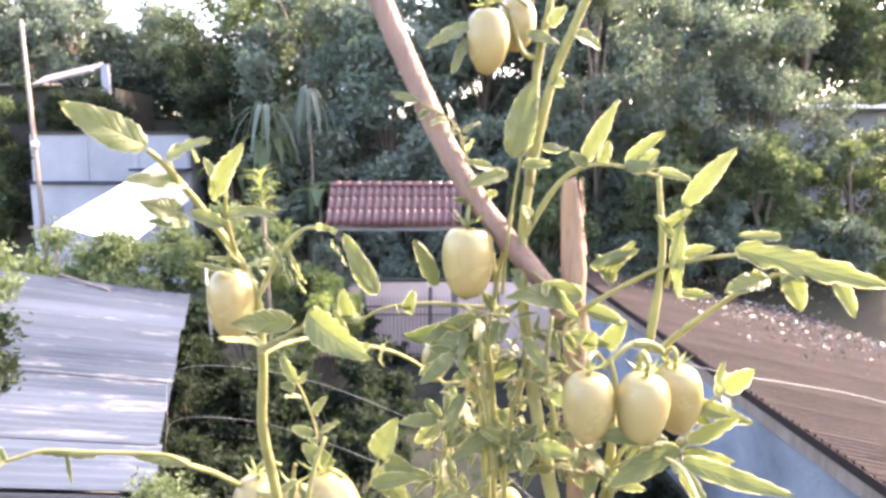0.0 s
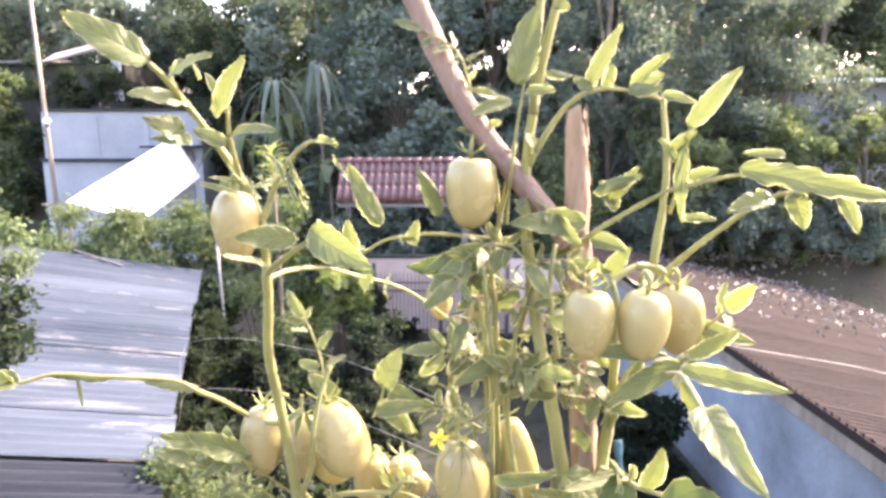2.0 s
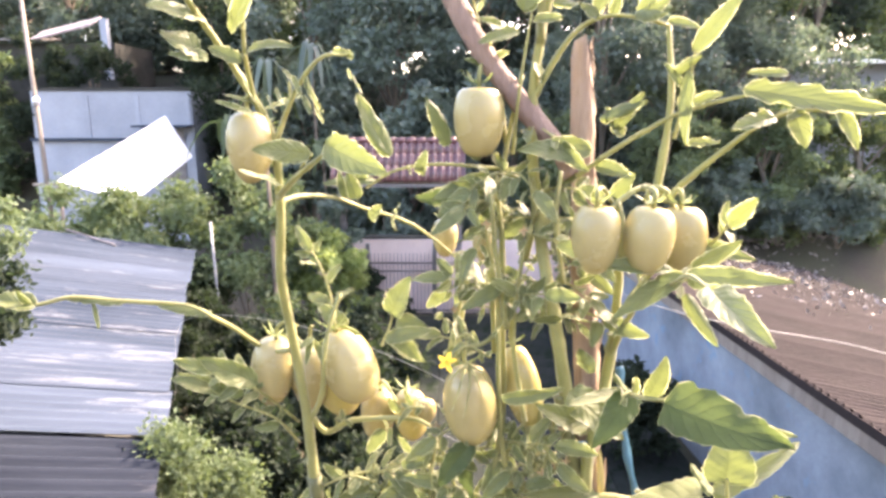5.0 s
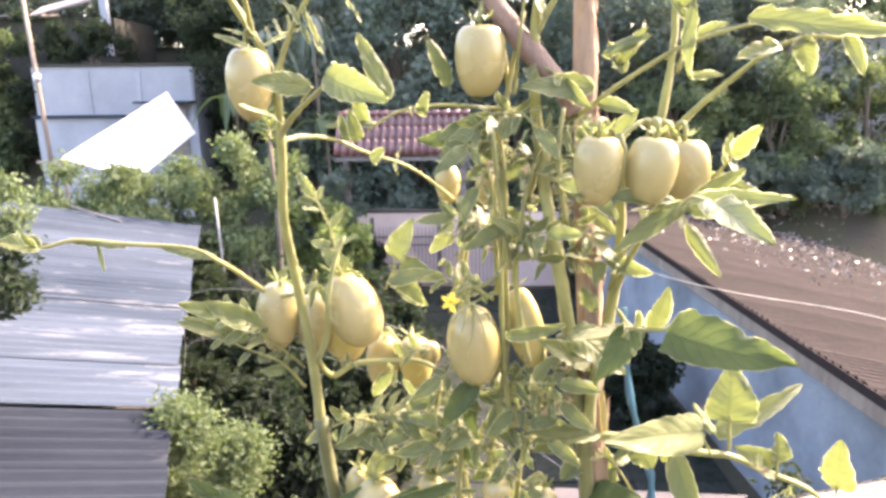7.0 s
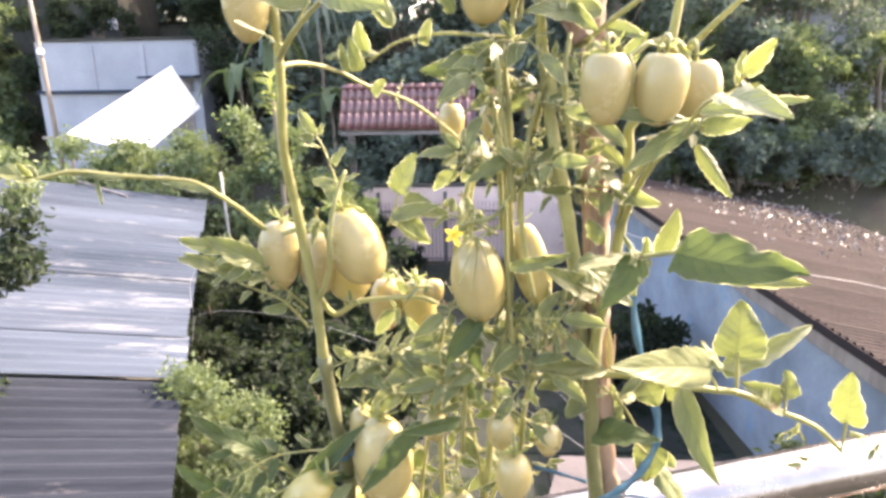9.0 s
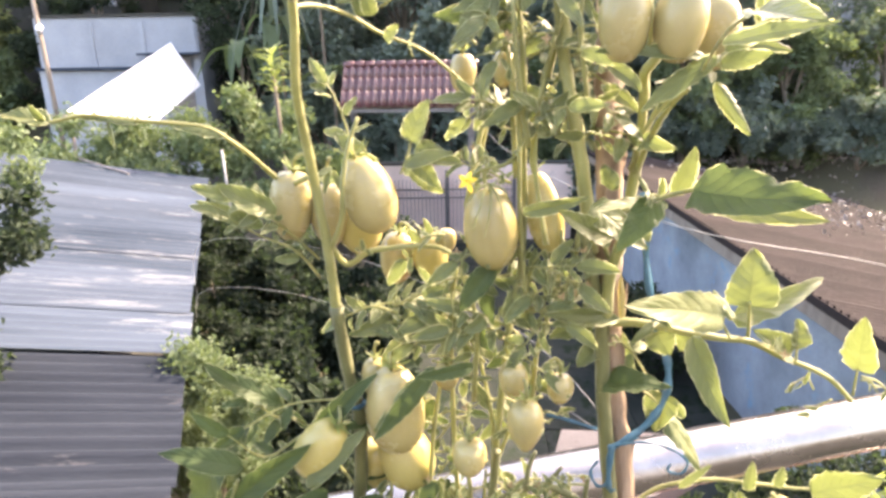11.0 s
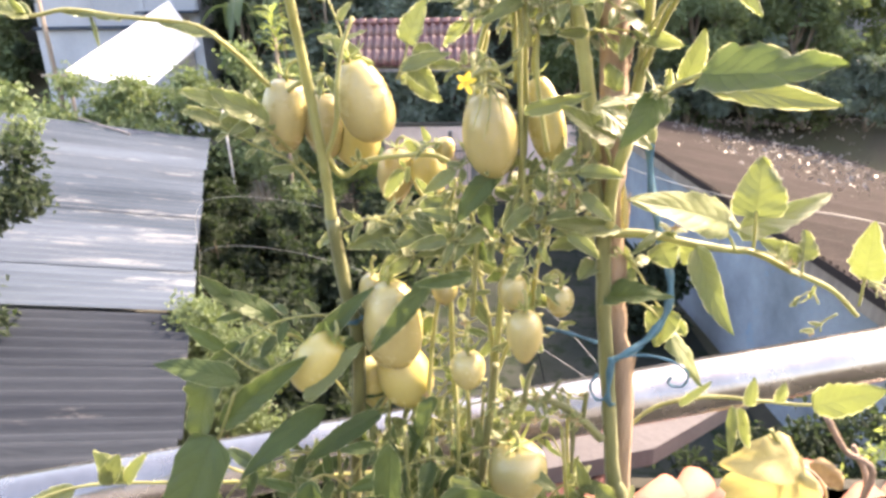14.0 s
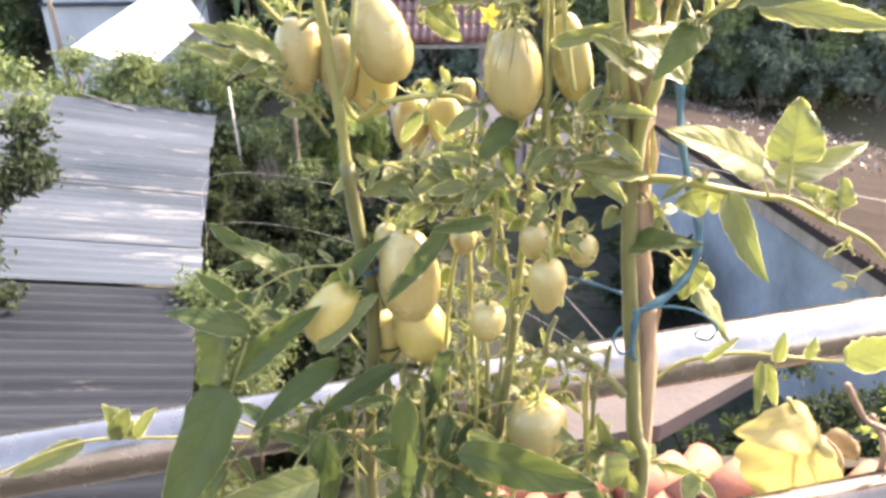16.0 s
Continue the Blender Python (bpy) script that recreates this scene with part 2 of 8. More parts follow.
def box(bm, lo, hi, bevel=0.0, m=None):
    made = bmesh.ops.create_cube(bm, size=1.0)["verts"]
    for v in made:
        v.co = Vector([lo[k] + (v.co[k] + 0.5) * (hi[k] - lo[k]) for k in range(3)])
    if bevel:
        edges = list({e for v in made for e in v.link_edges})
        made = bmesh.ops.bevel(bm, geom=edges, offset=bevel, segments=2, affect="EDGES", profile=0.5)["verts"]
    if m is not None:
        bmesh.ops.transform(bm, matrix=m, verts=[v for v in made])
    return bm


def spline(points, steps=6):
    """Catmull-Rom through the points."""
    p = [Vector(q) for q in points]
    if len(p) < 3:
        return [p[0].lerp(p[-1], k / steps) for k in range(steps + 1)]
    p = [p[0] * 2 - p[1], *p, p[-1] * 2 - p[-2]]
    out = []
    for i in range(1, len(p) - 2):
        a, b, c, d = p[i - 1:i + 3]
        for k in range(steps):
            t = k / steps
            out.append(0.5 * (2 * b + (c - a) * t + (2 * a - 5 * b + 4 * c - d) * t * t + (3 * b - a - 3 * c + d) * t ** 3))
    return out + [p[-2]]


def tube(bm, line, r0, r1, sides=8, wobble=0.0, knots=0):
    """A tapered tube along a line, closed at both ends."""
    n = len(line)
    side = Vector((0.3, 0.9, 0.25))
    rings = []
    for i, q in enumerate(line):
        way = (line[min(i + 1, n - 1)] - line[max(i - 1, 0)]).normalized()
        side = (side - way * side.dot(way)).normalized()
        up = way.cross(side)
        f = i / (n - 1)
        r = r0 + (r1 - r0) * f
        if knots:
            r *= 1 + 0.12 * max(0, math.cos(f * knots * 2 * math.pi)) ** 12
        ring = []
        for k in range(sides):
            a = 2 * math.pi * k / sides
            rr = r * (1 + wobble * noise.noise(q * 60 + Vector((math.cos(a), math.sin(a), 0)) * 1.5))
            ring.append(bm.verts.new(q + side * math.cos(a) * rr + up * math.sin(a) * rr))
        rings.append(ring)
    for a, b in zip(rings, rings[1:]):
        for k in range(sides):
            bm.faces.new((a[k], a[(k + 1) % sides], b[(k + 1) % sides], b[k]))
    bm.faces.new(rings[0][::-1])
    bm.faces.new(rings[-1])
    return bm


def rod(name, points, r0, r1, material, parent=None, label="", sides=8, steps=6, wobble=0.0, knots=0):
    return link(name, tube(bmesh.new(), spline(points, steps), r0, r1, sides, wobble, knots), material, parent, label)


def corrugated(u, v, origin, wide, long, pitch, depth, thick=0.004):
    """A corrugated sheet: waves repeat along v, run along u. u, v: unit vectors."""
    bm = bmesh.new()
    n = u.cross(v).normalized()
    if n.z < 0:
        n = -n
    steps = max(2, int(long / pitch * 6))
    for side in (0, 1):
        rows = []
        for i in range(steps + 1):
            d = long * i / steps
            h = depth * math.sin(2 * math.pi * d / pitch) - side * thick
            rows.append([bm.verts.new(origin + v * d + u * w + n * (h - 0.007 * noise.noise(Vector((w, d, 3)) * 0.9))) for w in (0, wide * 0.33, wide * 0.66, wide)])
        for a, b in zip(rows, rows[1:]):
            for k in range(3):
                bm.faces.new((a[k], a[k + 1], b[k + 1], b[k]) if side == 0 else (a[k], b[k], b[k + 1], a[k + 1]))
    return bm
# ---- ground, rising behind the yard ----
def hill(x, y):
    f = min(max((y - 23) / 17, 0), 1)
    g, e = min(max((x - 4.2) / 1.4, 0), 1), min(max((y - 19.6) / 1.2, 0), 1)
    return 1.95 * g * g * (3 - 2 * g) * e * e * (3 - 2 * e) * (1 - f) + 8.5 * f * f * (3 - 2 * f) + (0.25 * noise.noise(Vector((x, y, 0)) * 0.3) if y > 20 else 0.0)


bm = bmesh.new()
xs = [-900, -300, -120, *range(-60, 0, 3), *range(0, 18), *range(18, 61, 3), 120, 300, 900]
ys = [-900, -300, -100, -40, -20, *range(-10, 64, 2), 90, 140, 300, 900]
grid = [[bm.verts.new((x, y, hill(x, y) + (0.04 * noise.noise(Vector((x, y, 5)) * 0.6) if abs(x) < 60 else 0) - 0.03)) for x in xs] for y in ys]
for a, b in zip(grid, grid[1:]):
    for k in range(len(xs) - 1):
        bm.faces.new((a[k], a[k + 1], b[k + 1], b[k]))
tagged(link("ground", bm, M_GROUND), "brown earth with weeds rising to a wooded slope", "ground", kind="structure")

# concrete yard between the houses, in cast slabs
yard = thing("pavement", "concrete yard in cast slabs with its shade in the colour", "pavement", kind="structure")
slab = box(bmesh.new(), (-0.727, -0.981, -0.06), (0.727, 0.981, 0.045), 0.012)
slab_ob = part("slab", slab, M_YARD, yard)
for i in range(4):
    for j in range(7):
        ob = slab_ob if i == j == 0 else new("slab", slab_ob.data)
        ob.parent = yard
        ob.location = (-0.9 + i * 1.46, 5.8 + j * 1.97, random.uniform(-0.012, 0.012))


# ---- trees and shrubs ----
def leaf_cloud(name, centres, radii, count, size, material, parent, seed, slim=0.5, droop=0.25):
    """A crown of many small folded leaves, clumped round the given centres."""
    rng = np.random.default_rng(seed)
    c = np.asarray(centres)[rng.integers(0, len(centres), count)]
    r = np.asarray(radii)[rng.integers(0, len(radii), count)] if len(radii) != len(centres) else None
    d = rng.normal(size=(count, 3))
    d /= np.linalg.norm(d, axis=1)[:, None]
    rad = (rng.random(count) ** 0.5)[:, None]
    p = c + d * rad * (np.asarray(radii).mean() if r is None else r[:, None]) * np.array((1, 1, 0.75))
    a = rng.normal(size=(count, 3))
    a[:, 2] -= droop
    a /= np.linalg.norm(a, axis=1)[:, None]
    b = np.cross(a, rng.normal(size=(count, 3)))
    b /= np.linalg.norm(b, axis=1)[:, None]
    n = np.cross(a, b)
    s = (size * rng.uniform(0.6, 1.35, count))[:, None]
    tip, left, right, mid = p + a * s, p + a * s * 0.45 + b * s * slim * 0.5 + n * s * 0.12, p + a * s * 0.45 - b * s * slim * 0.5 + n * s * 0.12, p
    verts = np.stack((mid, right, tip, left), 1).reshape(-1, 3)
    base = np.arange(count)[:, None] * 4
    faces = np.concatenate((base + np.array((0, 1, 2)), base + np.array((0, 2, 3))), 1).reshape(-1, 3)
    me = bpy.data.meshes.new(name)
    me.from_pydata(verts.tolist(), [], faces.tolist())
    me.materials.append(material)
    ob = new(name, me)
    ob.parent = parent
    ob["kind"] = "stuff"
    return ob


def tree(x, y, height, spread, leaves, size, material, label, seed, trunk=0.16, low=0.3, clumps=46, name="tree", category="tree", z=None, slim=0.5, group=""):
    rng = random.Random(seed)
    z0 = hill(x, y) - 0.15 if z is None else z
    whole = thing(name, label, category, (x, y, z0), group)
    top = Vector((rng.uniform(-0.4, 0.4), rng.uniform(-0.4, 0.4), height * 0.8))
    stem_line = spline([(0, 0, 0), (rng.uniform(-0.15, 0.15), rng.uniform(-0.15, 0.15), height * 0.35), tuple(top)], 5)
    part("trunk", tube(bmesh.new(), stem_line, trunk, trunk * 0.25, 8, 0.2), M_BARK, whole, smooth=True)
    ends = []
    for k in range(clumps):
        f = rng.uniform(low, 1.0)
        start = stem_line[min(int(f * 0.85 * (len(stem_line) - 1)), len(stem_line) - 1)]
        ang = rng.uniform(0, 2 * math.pi)
        out = spread * (0.35 + 0.65 * math.sin(math.pi * min(max((f - low) / (1.02 - low), 0.08), 0.95)) ** 0.7) * rng.uniform(0.35, 1.0)
        end = Vector((math.cos(ang) * out, math.sin(ang) * out, height * f + rng.uniform(-0.1, 0.1) * height))
        ends.append(end)
        if k < 14:
            mid = start.lerp(end, 0.5) + Vector((0, 0, 0.08 * height))
            part("limb", tube(bmesh.new(), spline([tuple(start), tuple(mid), tuple(end)], 4), trunk * 0.35, trunk * 0.06, 5), M_BARK, whole, smooth=True)
    sizes = [spread * rng.uniform(0.16, 0.34) for _ in range(7)]
    leaf_cloud("crown", [tuple(e) for e in ends], sizes, leaves, size, material, whole, seed, slim)
    return whole


def shrub(x, y, z, spread, height, leaves, size, material, label, seed, slim=0.5, stalks=6, clump=1.0):
    """A bush: bare stalks from the ground and clumps of leaves on them."""
    rng = random.Random(seed)
    g = hill(x, y) - 0.1 if z is None else z
    whole = thing("shrub", label, "shrub", (x, y, g))
    ends = []
    for k in range(26):
        ang, out = rng.uniform(0, 2 * math.pi), spread * rng.uniform(0.1, 1.0) ** 0.6
        end = Vector((math.cos(ang) * out, math.sin(ang) * out, height * rng.uniform(0.35, 1.0) * (1 - 0.35 * (out / spread) ** 2)))
        ends.append(tuple(end))
        if k < stalks:
            part("stalk", tube(bmesh.new(), spline([(0.04 * math.cos(ang), 0.04 * math.sin(ang), 0), tuple(end * 0.5 + Vector((0, 0, 0.15))), tuple(end)], 4), 0.022, 0.006, 5), M_BARK, whole, smooth=True)
    leaf_cloud("foliage", ends, [spread * 0.22 * clump, spread * 0.3 * clump, spread * 0.38 * clump], leaves, size, material, whole, seed, slim)
    return whole


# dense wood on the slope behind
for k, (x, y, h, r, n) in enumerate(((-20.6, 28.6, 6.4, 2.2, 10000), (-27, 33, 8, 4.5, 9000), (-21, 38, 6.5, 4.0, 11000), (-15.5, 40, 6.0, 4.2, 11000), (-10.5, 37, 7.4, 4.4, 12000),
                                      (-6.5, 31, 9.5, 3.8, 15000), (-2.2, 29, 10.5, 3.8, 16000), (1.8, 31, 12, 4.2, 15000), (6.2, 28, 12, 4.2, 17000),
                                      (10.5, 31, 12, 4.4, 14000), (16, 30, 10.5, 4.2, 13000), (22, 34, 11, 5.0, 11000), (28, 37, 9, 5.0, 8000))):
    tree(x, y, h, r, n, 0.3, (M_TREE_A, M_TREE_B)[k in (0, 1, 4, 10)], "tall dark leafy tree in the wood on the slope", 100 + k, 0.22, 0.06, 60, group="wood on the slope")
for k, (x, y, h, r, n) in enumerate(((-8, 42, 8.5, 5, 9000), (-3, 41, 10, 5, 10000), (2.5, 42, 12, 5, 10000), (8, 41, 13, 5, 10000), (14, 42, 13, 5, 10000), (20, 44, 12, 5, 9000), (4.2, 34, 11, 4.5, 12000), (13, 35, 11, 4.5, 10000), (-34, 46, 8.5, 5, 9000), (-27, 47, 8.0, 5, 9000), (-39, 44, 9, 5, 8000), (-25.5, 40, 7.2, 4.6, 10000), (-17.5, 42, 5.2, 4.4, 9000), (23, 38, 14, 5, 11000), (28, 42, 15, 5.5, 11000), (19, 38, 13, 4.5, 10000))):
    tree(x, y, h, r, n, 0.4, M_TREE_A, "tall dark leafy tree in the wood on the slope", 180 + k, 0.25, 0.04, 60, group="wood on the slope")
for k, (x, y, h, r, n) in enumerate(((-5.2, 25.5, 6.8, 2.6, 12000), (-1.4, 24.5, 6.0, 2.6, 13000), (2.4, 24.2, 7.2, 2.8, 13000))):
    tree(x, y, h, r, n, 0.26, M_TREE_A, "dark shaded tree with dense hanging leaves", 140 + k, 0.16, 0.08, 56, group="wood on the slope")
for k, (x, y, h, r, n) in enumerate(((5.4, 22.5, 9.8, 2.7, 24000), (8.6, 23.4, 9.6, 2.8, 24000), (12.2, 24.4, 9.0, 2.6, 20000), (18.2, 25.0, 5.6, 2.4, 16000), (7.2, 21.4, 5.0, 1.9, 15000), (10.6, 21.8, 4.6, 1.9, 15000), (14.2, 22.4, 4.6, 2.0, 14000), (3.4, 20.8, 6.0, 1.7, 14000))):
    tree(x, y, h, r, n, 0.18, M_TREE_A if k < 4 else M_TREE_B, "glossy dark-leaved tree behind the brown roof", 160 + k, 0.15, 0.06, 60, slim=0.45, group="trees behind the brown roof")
# Dark trees: shade on the slope is put into their leaf colour.
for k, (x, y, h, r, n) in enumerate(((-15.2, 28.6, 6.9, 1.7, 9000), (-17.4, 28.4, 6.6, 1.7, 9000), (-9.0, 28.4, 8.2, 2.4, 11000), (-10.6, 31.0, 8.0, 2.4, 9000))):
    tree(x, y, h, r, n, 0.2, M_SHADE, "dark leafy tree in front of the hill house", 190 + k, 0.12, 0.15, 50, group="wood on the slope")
for k, x in enumerate((5.4, 7.2, 9.0, 10.8, 12.6)):
    shrub(x, 20.6 + 0.25 * (k % 2), None, 1.15, 2.2 + 0.3 * (k % 3), 7000, 0.15, M_TREE_A, "dark hedge shrub on the bank behind the roof", 250 + k)
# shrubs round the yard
# M_SHADE shrubs hold the shade between the houses in their leaf colour.
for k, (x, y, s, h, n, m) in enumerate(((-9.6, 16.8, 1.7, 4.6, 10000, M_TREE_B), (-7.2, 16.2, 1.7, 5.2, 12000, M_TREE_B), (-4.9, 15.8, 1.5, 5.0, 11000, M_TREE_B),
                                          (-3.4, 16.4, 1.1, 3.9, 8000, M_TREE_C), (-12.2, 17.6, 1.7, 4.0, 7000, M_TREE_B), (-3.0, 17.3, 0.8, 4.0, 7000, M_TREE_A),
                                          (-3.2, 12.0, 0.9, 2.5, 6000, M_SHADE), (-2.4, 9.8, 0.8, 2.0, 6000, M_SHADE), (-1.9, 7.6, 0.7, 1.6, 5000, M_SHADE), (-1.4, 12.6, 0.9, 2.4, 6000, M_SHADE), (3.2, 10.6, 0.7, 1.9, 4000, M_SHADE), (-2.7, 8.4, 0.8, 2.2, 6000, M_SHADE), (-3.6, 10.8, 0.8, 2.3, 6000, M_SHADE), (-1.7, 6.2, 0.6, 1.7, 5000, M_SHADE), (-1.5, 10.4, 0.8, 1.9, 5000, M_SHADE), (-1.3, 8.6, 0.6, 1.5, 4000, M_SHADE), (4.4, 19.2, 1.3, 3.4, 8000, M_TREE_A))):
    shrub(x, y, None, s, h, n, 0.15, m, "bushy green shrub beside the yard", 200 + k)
shrub(-2.4, 5.6, 0.0, 0.62, 3.6, 20000, 0.055, M_TREE_B, "green shrub growing past the grey roof's edge", 230, clump=1.5)
# Shade in the gap is part of this shrub's leaf colour.
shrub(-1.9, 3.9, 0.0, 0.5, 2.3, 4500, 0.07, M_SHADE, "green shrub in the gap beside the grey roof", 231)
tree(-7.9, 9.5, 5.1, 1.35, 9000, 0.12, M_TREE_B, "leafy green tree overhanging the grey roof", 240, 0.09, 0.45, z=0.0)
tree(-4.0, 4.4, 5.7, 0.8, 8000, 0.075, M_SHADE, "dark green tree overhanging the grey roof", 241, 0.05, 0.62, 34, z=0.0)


def blade(bm, base, way, length, width, droop, up=Vector((0, 0, 1)), cells=7):
    """A long drooping strap leaf, creased along the middle."""
    way = Vector(way).normalized()
    side = way.cross(up).normalized()
    rows = []
    for i in range(cells + 1):
        f = i / cells
        q = Vector(base) + way * length * f - up * droop * length * f * f
        w = width * (math.sin(math.pi * (0.08 + 0.9 * f)) ** 0.8) * 0.5
        rows.append([bm.verts.new(q - side * w + up * w * 0.35), bm.verts.new(q), bm.verts.new(q + side * w + up * w * 0.35)])
    for a, b in zip(rows, rows[1:]):
        for k in range(2):
            bm.faces.new((a[k], a[k + 1], b[k + 1], b[k]))


def rosette(x, y, z, height, count, length, width, name, label, seed, material, droop=0.5, rise=0.7):
    rng = random.Random(seed)
    whole = thing(name, label, "plant", (x, y, z))
    part("trunk", tube(bmesh.new(), spline([(0, 0, 0), (0.08, 0, height * 0.5), (0, 0, height)], 5), 0.07, 0.045, 8, 0.2), M_BARK, whole, smooth=True)
    for k in range(count):
        a = k * 2.4 + rng.uniform(-0.2, 0.2)
        bm = bmesh.new()
        blade(bm, (0, 0, height - (0.55 * (1 - k / count) if count > 40 else 0.03) + 0.006 * k), (math.cos(a), math.sin(a), rise * rng.uniform(0.3, 1.4)), length * rng.uniform(0.75, 1.15), width, droop * rng.uniform(0.7, 1.3))
        part("leaf", bm, material, whole, smooth=True)
    return whole


rosette(-4.17, 14.9, 0.0, 5.3, 60, 0.56, 0.065, "dracaena", "spiky dracaena with a crown of narrow green leaves", 7, M_TREE_C, 0.4, 1.0)
for k, (x, y, z, h, n, ln) in enumerate(((-6.3, 23.4, 0.0, 6.2, 9, 2.4), (-4.4, 23.0, 0.0, 4.6, 9, 2.3), (-7.9, 24.2, 0.0, 5.4, 8, 2.4), (-2.4, 23.6, 0.0, 4.4, 9, 2.3), (-0.4, 23.8, 0.0, 4.8, 9, 2.3))):
    rosette(x, y, z, h, n, ln, 0.5, "banana_plant", "banana plant with broad drooping dark green leaves", 20 + k, M_TREE_B, 1.1, 3.2)
for k, (x, y, h, n, ln) in enumerate(((-6.2, 23.2, 7.5, 18, 2.0), (-4.8, 23.6, 8.1, 16, 2.2))):
    rosette(x, y, 0.0, h, n, ln, 0.2, "palm", "dark palm with long narrow drooping leaves", 40 + k, M_TREE_A, 1.4, 2.2)



# ---- shed with a corrugated cement roof ----
EDGE, RISE = Vector((-0.33, 0.944, 0)).normalized(), Vector((-0.944 * 0.978, -0.33 * 0.978, 0.208)).normalized()
CORNER = Vector((-5.53, 13.78, 3.08))
shed = thing("shed", "low shed with a weathered corrugated cement roof", "shed", (-5.5, 8, 0))
INTO_SHED = Matrix.Translation((5.5, -8, 0))


def shed_part(name, bm, material, label="", smooth=False):
    bmesh.ops.transform(bm, matrix=INTO_SHED, verts=bm.verts)
    return part(name, bm, material, shed, label, smooth)


for k in range(12):
    d = 0.98 * k
    # The three sheets nearest the terrace are darker and more deeply corrugated.
    near_sheet = k >= 9
    lift = Vector((0, 0, 0.005 * (k % 2) - (0.05 if near_sheet else 0) + random.uniform(-0.003, 0.003)))
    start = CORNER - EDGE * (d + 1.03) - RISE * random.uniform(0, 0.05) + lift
    shed_part("roof_sheet", corrugated(RISE, EDGE, start, 5.2, 1.05, 0.177, 0.03 if near_sheet else 0.012), M_DARK_SHEET if near_sheet else M_PALE_SHEET, "dark blue-grey sheet" if near_sheet else "pale weathered sheet", True)
turn = Matrix(((RISE.x / 0.978, EDGE.x, 0, 0), (RISE.y / 0.978, EDGE.y, 0, 0), (0, 0, 1, 0), (0, 0, 0, 1)))
place = Matrix.Translation(CORNER - Vector((0, 0, 3.08))) @ turn
shed_part("wall", box(bmesh.new(), (0.8, -11.5, -0.05), (0.95, -0.15, 3.02), 0, place), M_CONCRETE)
shed_part("wall", box(bmesh.new(), (0.95, -0.3, -0.05), (4.9, -0.15, 3.0), 0, place), M_CONCRETE)
shed_part("purlin", box(bmesh.new(), (0.1, -11.6, 2.86), (0.16, -0.1, 2.95), 0.006, place), M_WOOD)
shed_part("purlin", box(bmesh.new(), (2.4, -11.6, 3.3), (2.46, -0.1, 3.42), 0.006, place), M_WOOD)
shed_part("flashing", tube(bmesh.new(), [CORNER + RISE * 1.2 + Vector((0, -0.75, 0.07)), CORNER + RISE * 2.4 + Vector((0, -0.1, 0.1))], 0.025, 0.02, 6), M_IRON, "loose dark pole")


# ---- house with a brown corrugated roof ----
FALL = Vector((0.978, 0.02, -0.208)).normalized()
ALONG = Vector((-0.06, 0.998, 0)).normalized()
BROWN = Vector((4.55, 3.4, 2.8))
house = thing("house", "low house with a brown corrugated roof and blue walls", "house", (7, 8, 0))
INTO_HOUSE = Matrix.Translation((-7, -8, 0))


def house_part(name, bm, material, label="", smooth=False):
    bmesh.ops.transform(bm, matrix=INTO_HOUSE, verts=bm.verts)
    return part(name, bm, material, house, label, smooth)


for k in range(17):
    start = BROWN - FALL * 0.06 + ALONG * (0.95 * k) + Vector((0, 0, 0.008 * (k % 2) + 0.03))
    house_part("roof_sheet", corrugated(FALL, ALONG, start, 7.86, 1.0, 0.13, 0.038), M_BROWN_SHEET, "", True)
side = Matrix.Translation(BROWN) @ Matrix(((1, ALONG.x, 0, 0), (0, ALONG.y, 0, 0), (0, 0, 1, 0), (0, 0, 0, 1)))
house_part("fascia", box(bmesh.new(), (-0.052, -0.02, -0.26), (-0.022, 16.2, 0.032), 0.006, side), M_WOOD, "weathered grey fascia board")
house_part("edge_flashing", box(bmesh.new(), (-0.08, -0.02, -0.06), (-0.063, 16.2, 0.058), 0.004, side), M_BROWN_SHEET, "brown edge flashing")
house_part("wall", box(bmesh.new(), (0.32, 0.1, -2.82), (0.47, 16.0, -0.21), 0, side), M_BLUEWALL, "blotchy sky-blue painted wall")
house_part("wall", box(bmesh.new(), (0.47, 0.1, -2.82), (5.4, 0.25, -1.2), 0, side), M_BLUEWALL, "blotchy sky-blue painted wall")
house_part("wall", box(bmesh.new(), (0.47, 15.85, -2.82), (5.4, 16.0, -1.2), 0, side), M_BLUEWALL, "blotchy sky-blue painted wall")
# dry leaves strewn over the far part of that roof
litter = thing("leaf_litter", "pale dry leaves strewn over the brown roof", "dry leaves", (7, 11, 2.6), kind="stuff")
rng = np.random.default_rng(5)
spots_on_roof = []
while len(spots_on_roof) < 1900:
    a, b = rng.uniform(0.1, 9.5), rng.uniform(2.4, 19.0)
    if rng.random() < min(max(0.0, (b - 7.0) / 6.0), 1) ** 1.3 * min(max(0.03, (a - 1.2) / 4.5), 1):
        q = BROWN + FALL * a + ALONG * b + Vector((0, 0, 0.075))
        if b > 16.2 or a > 7.7:
            q.z = hill(q.x, q.y) + 0.05
        spots_on_roof.append(tuple(q - Vector((7, 11, 2.6))))
leaf_cloud("leaves", spots_on_roof, [0.06] * 3, 2700, 0.105, M_DRYLEAF, litter, 6, 0.6)


# ---- gate with a red tiled canopy ----
canopy = thing("gate_canopy", "gate canopy roofed with glazed dark red tiles", "gate roof", (-1.3, 18, 0))


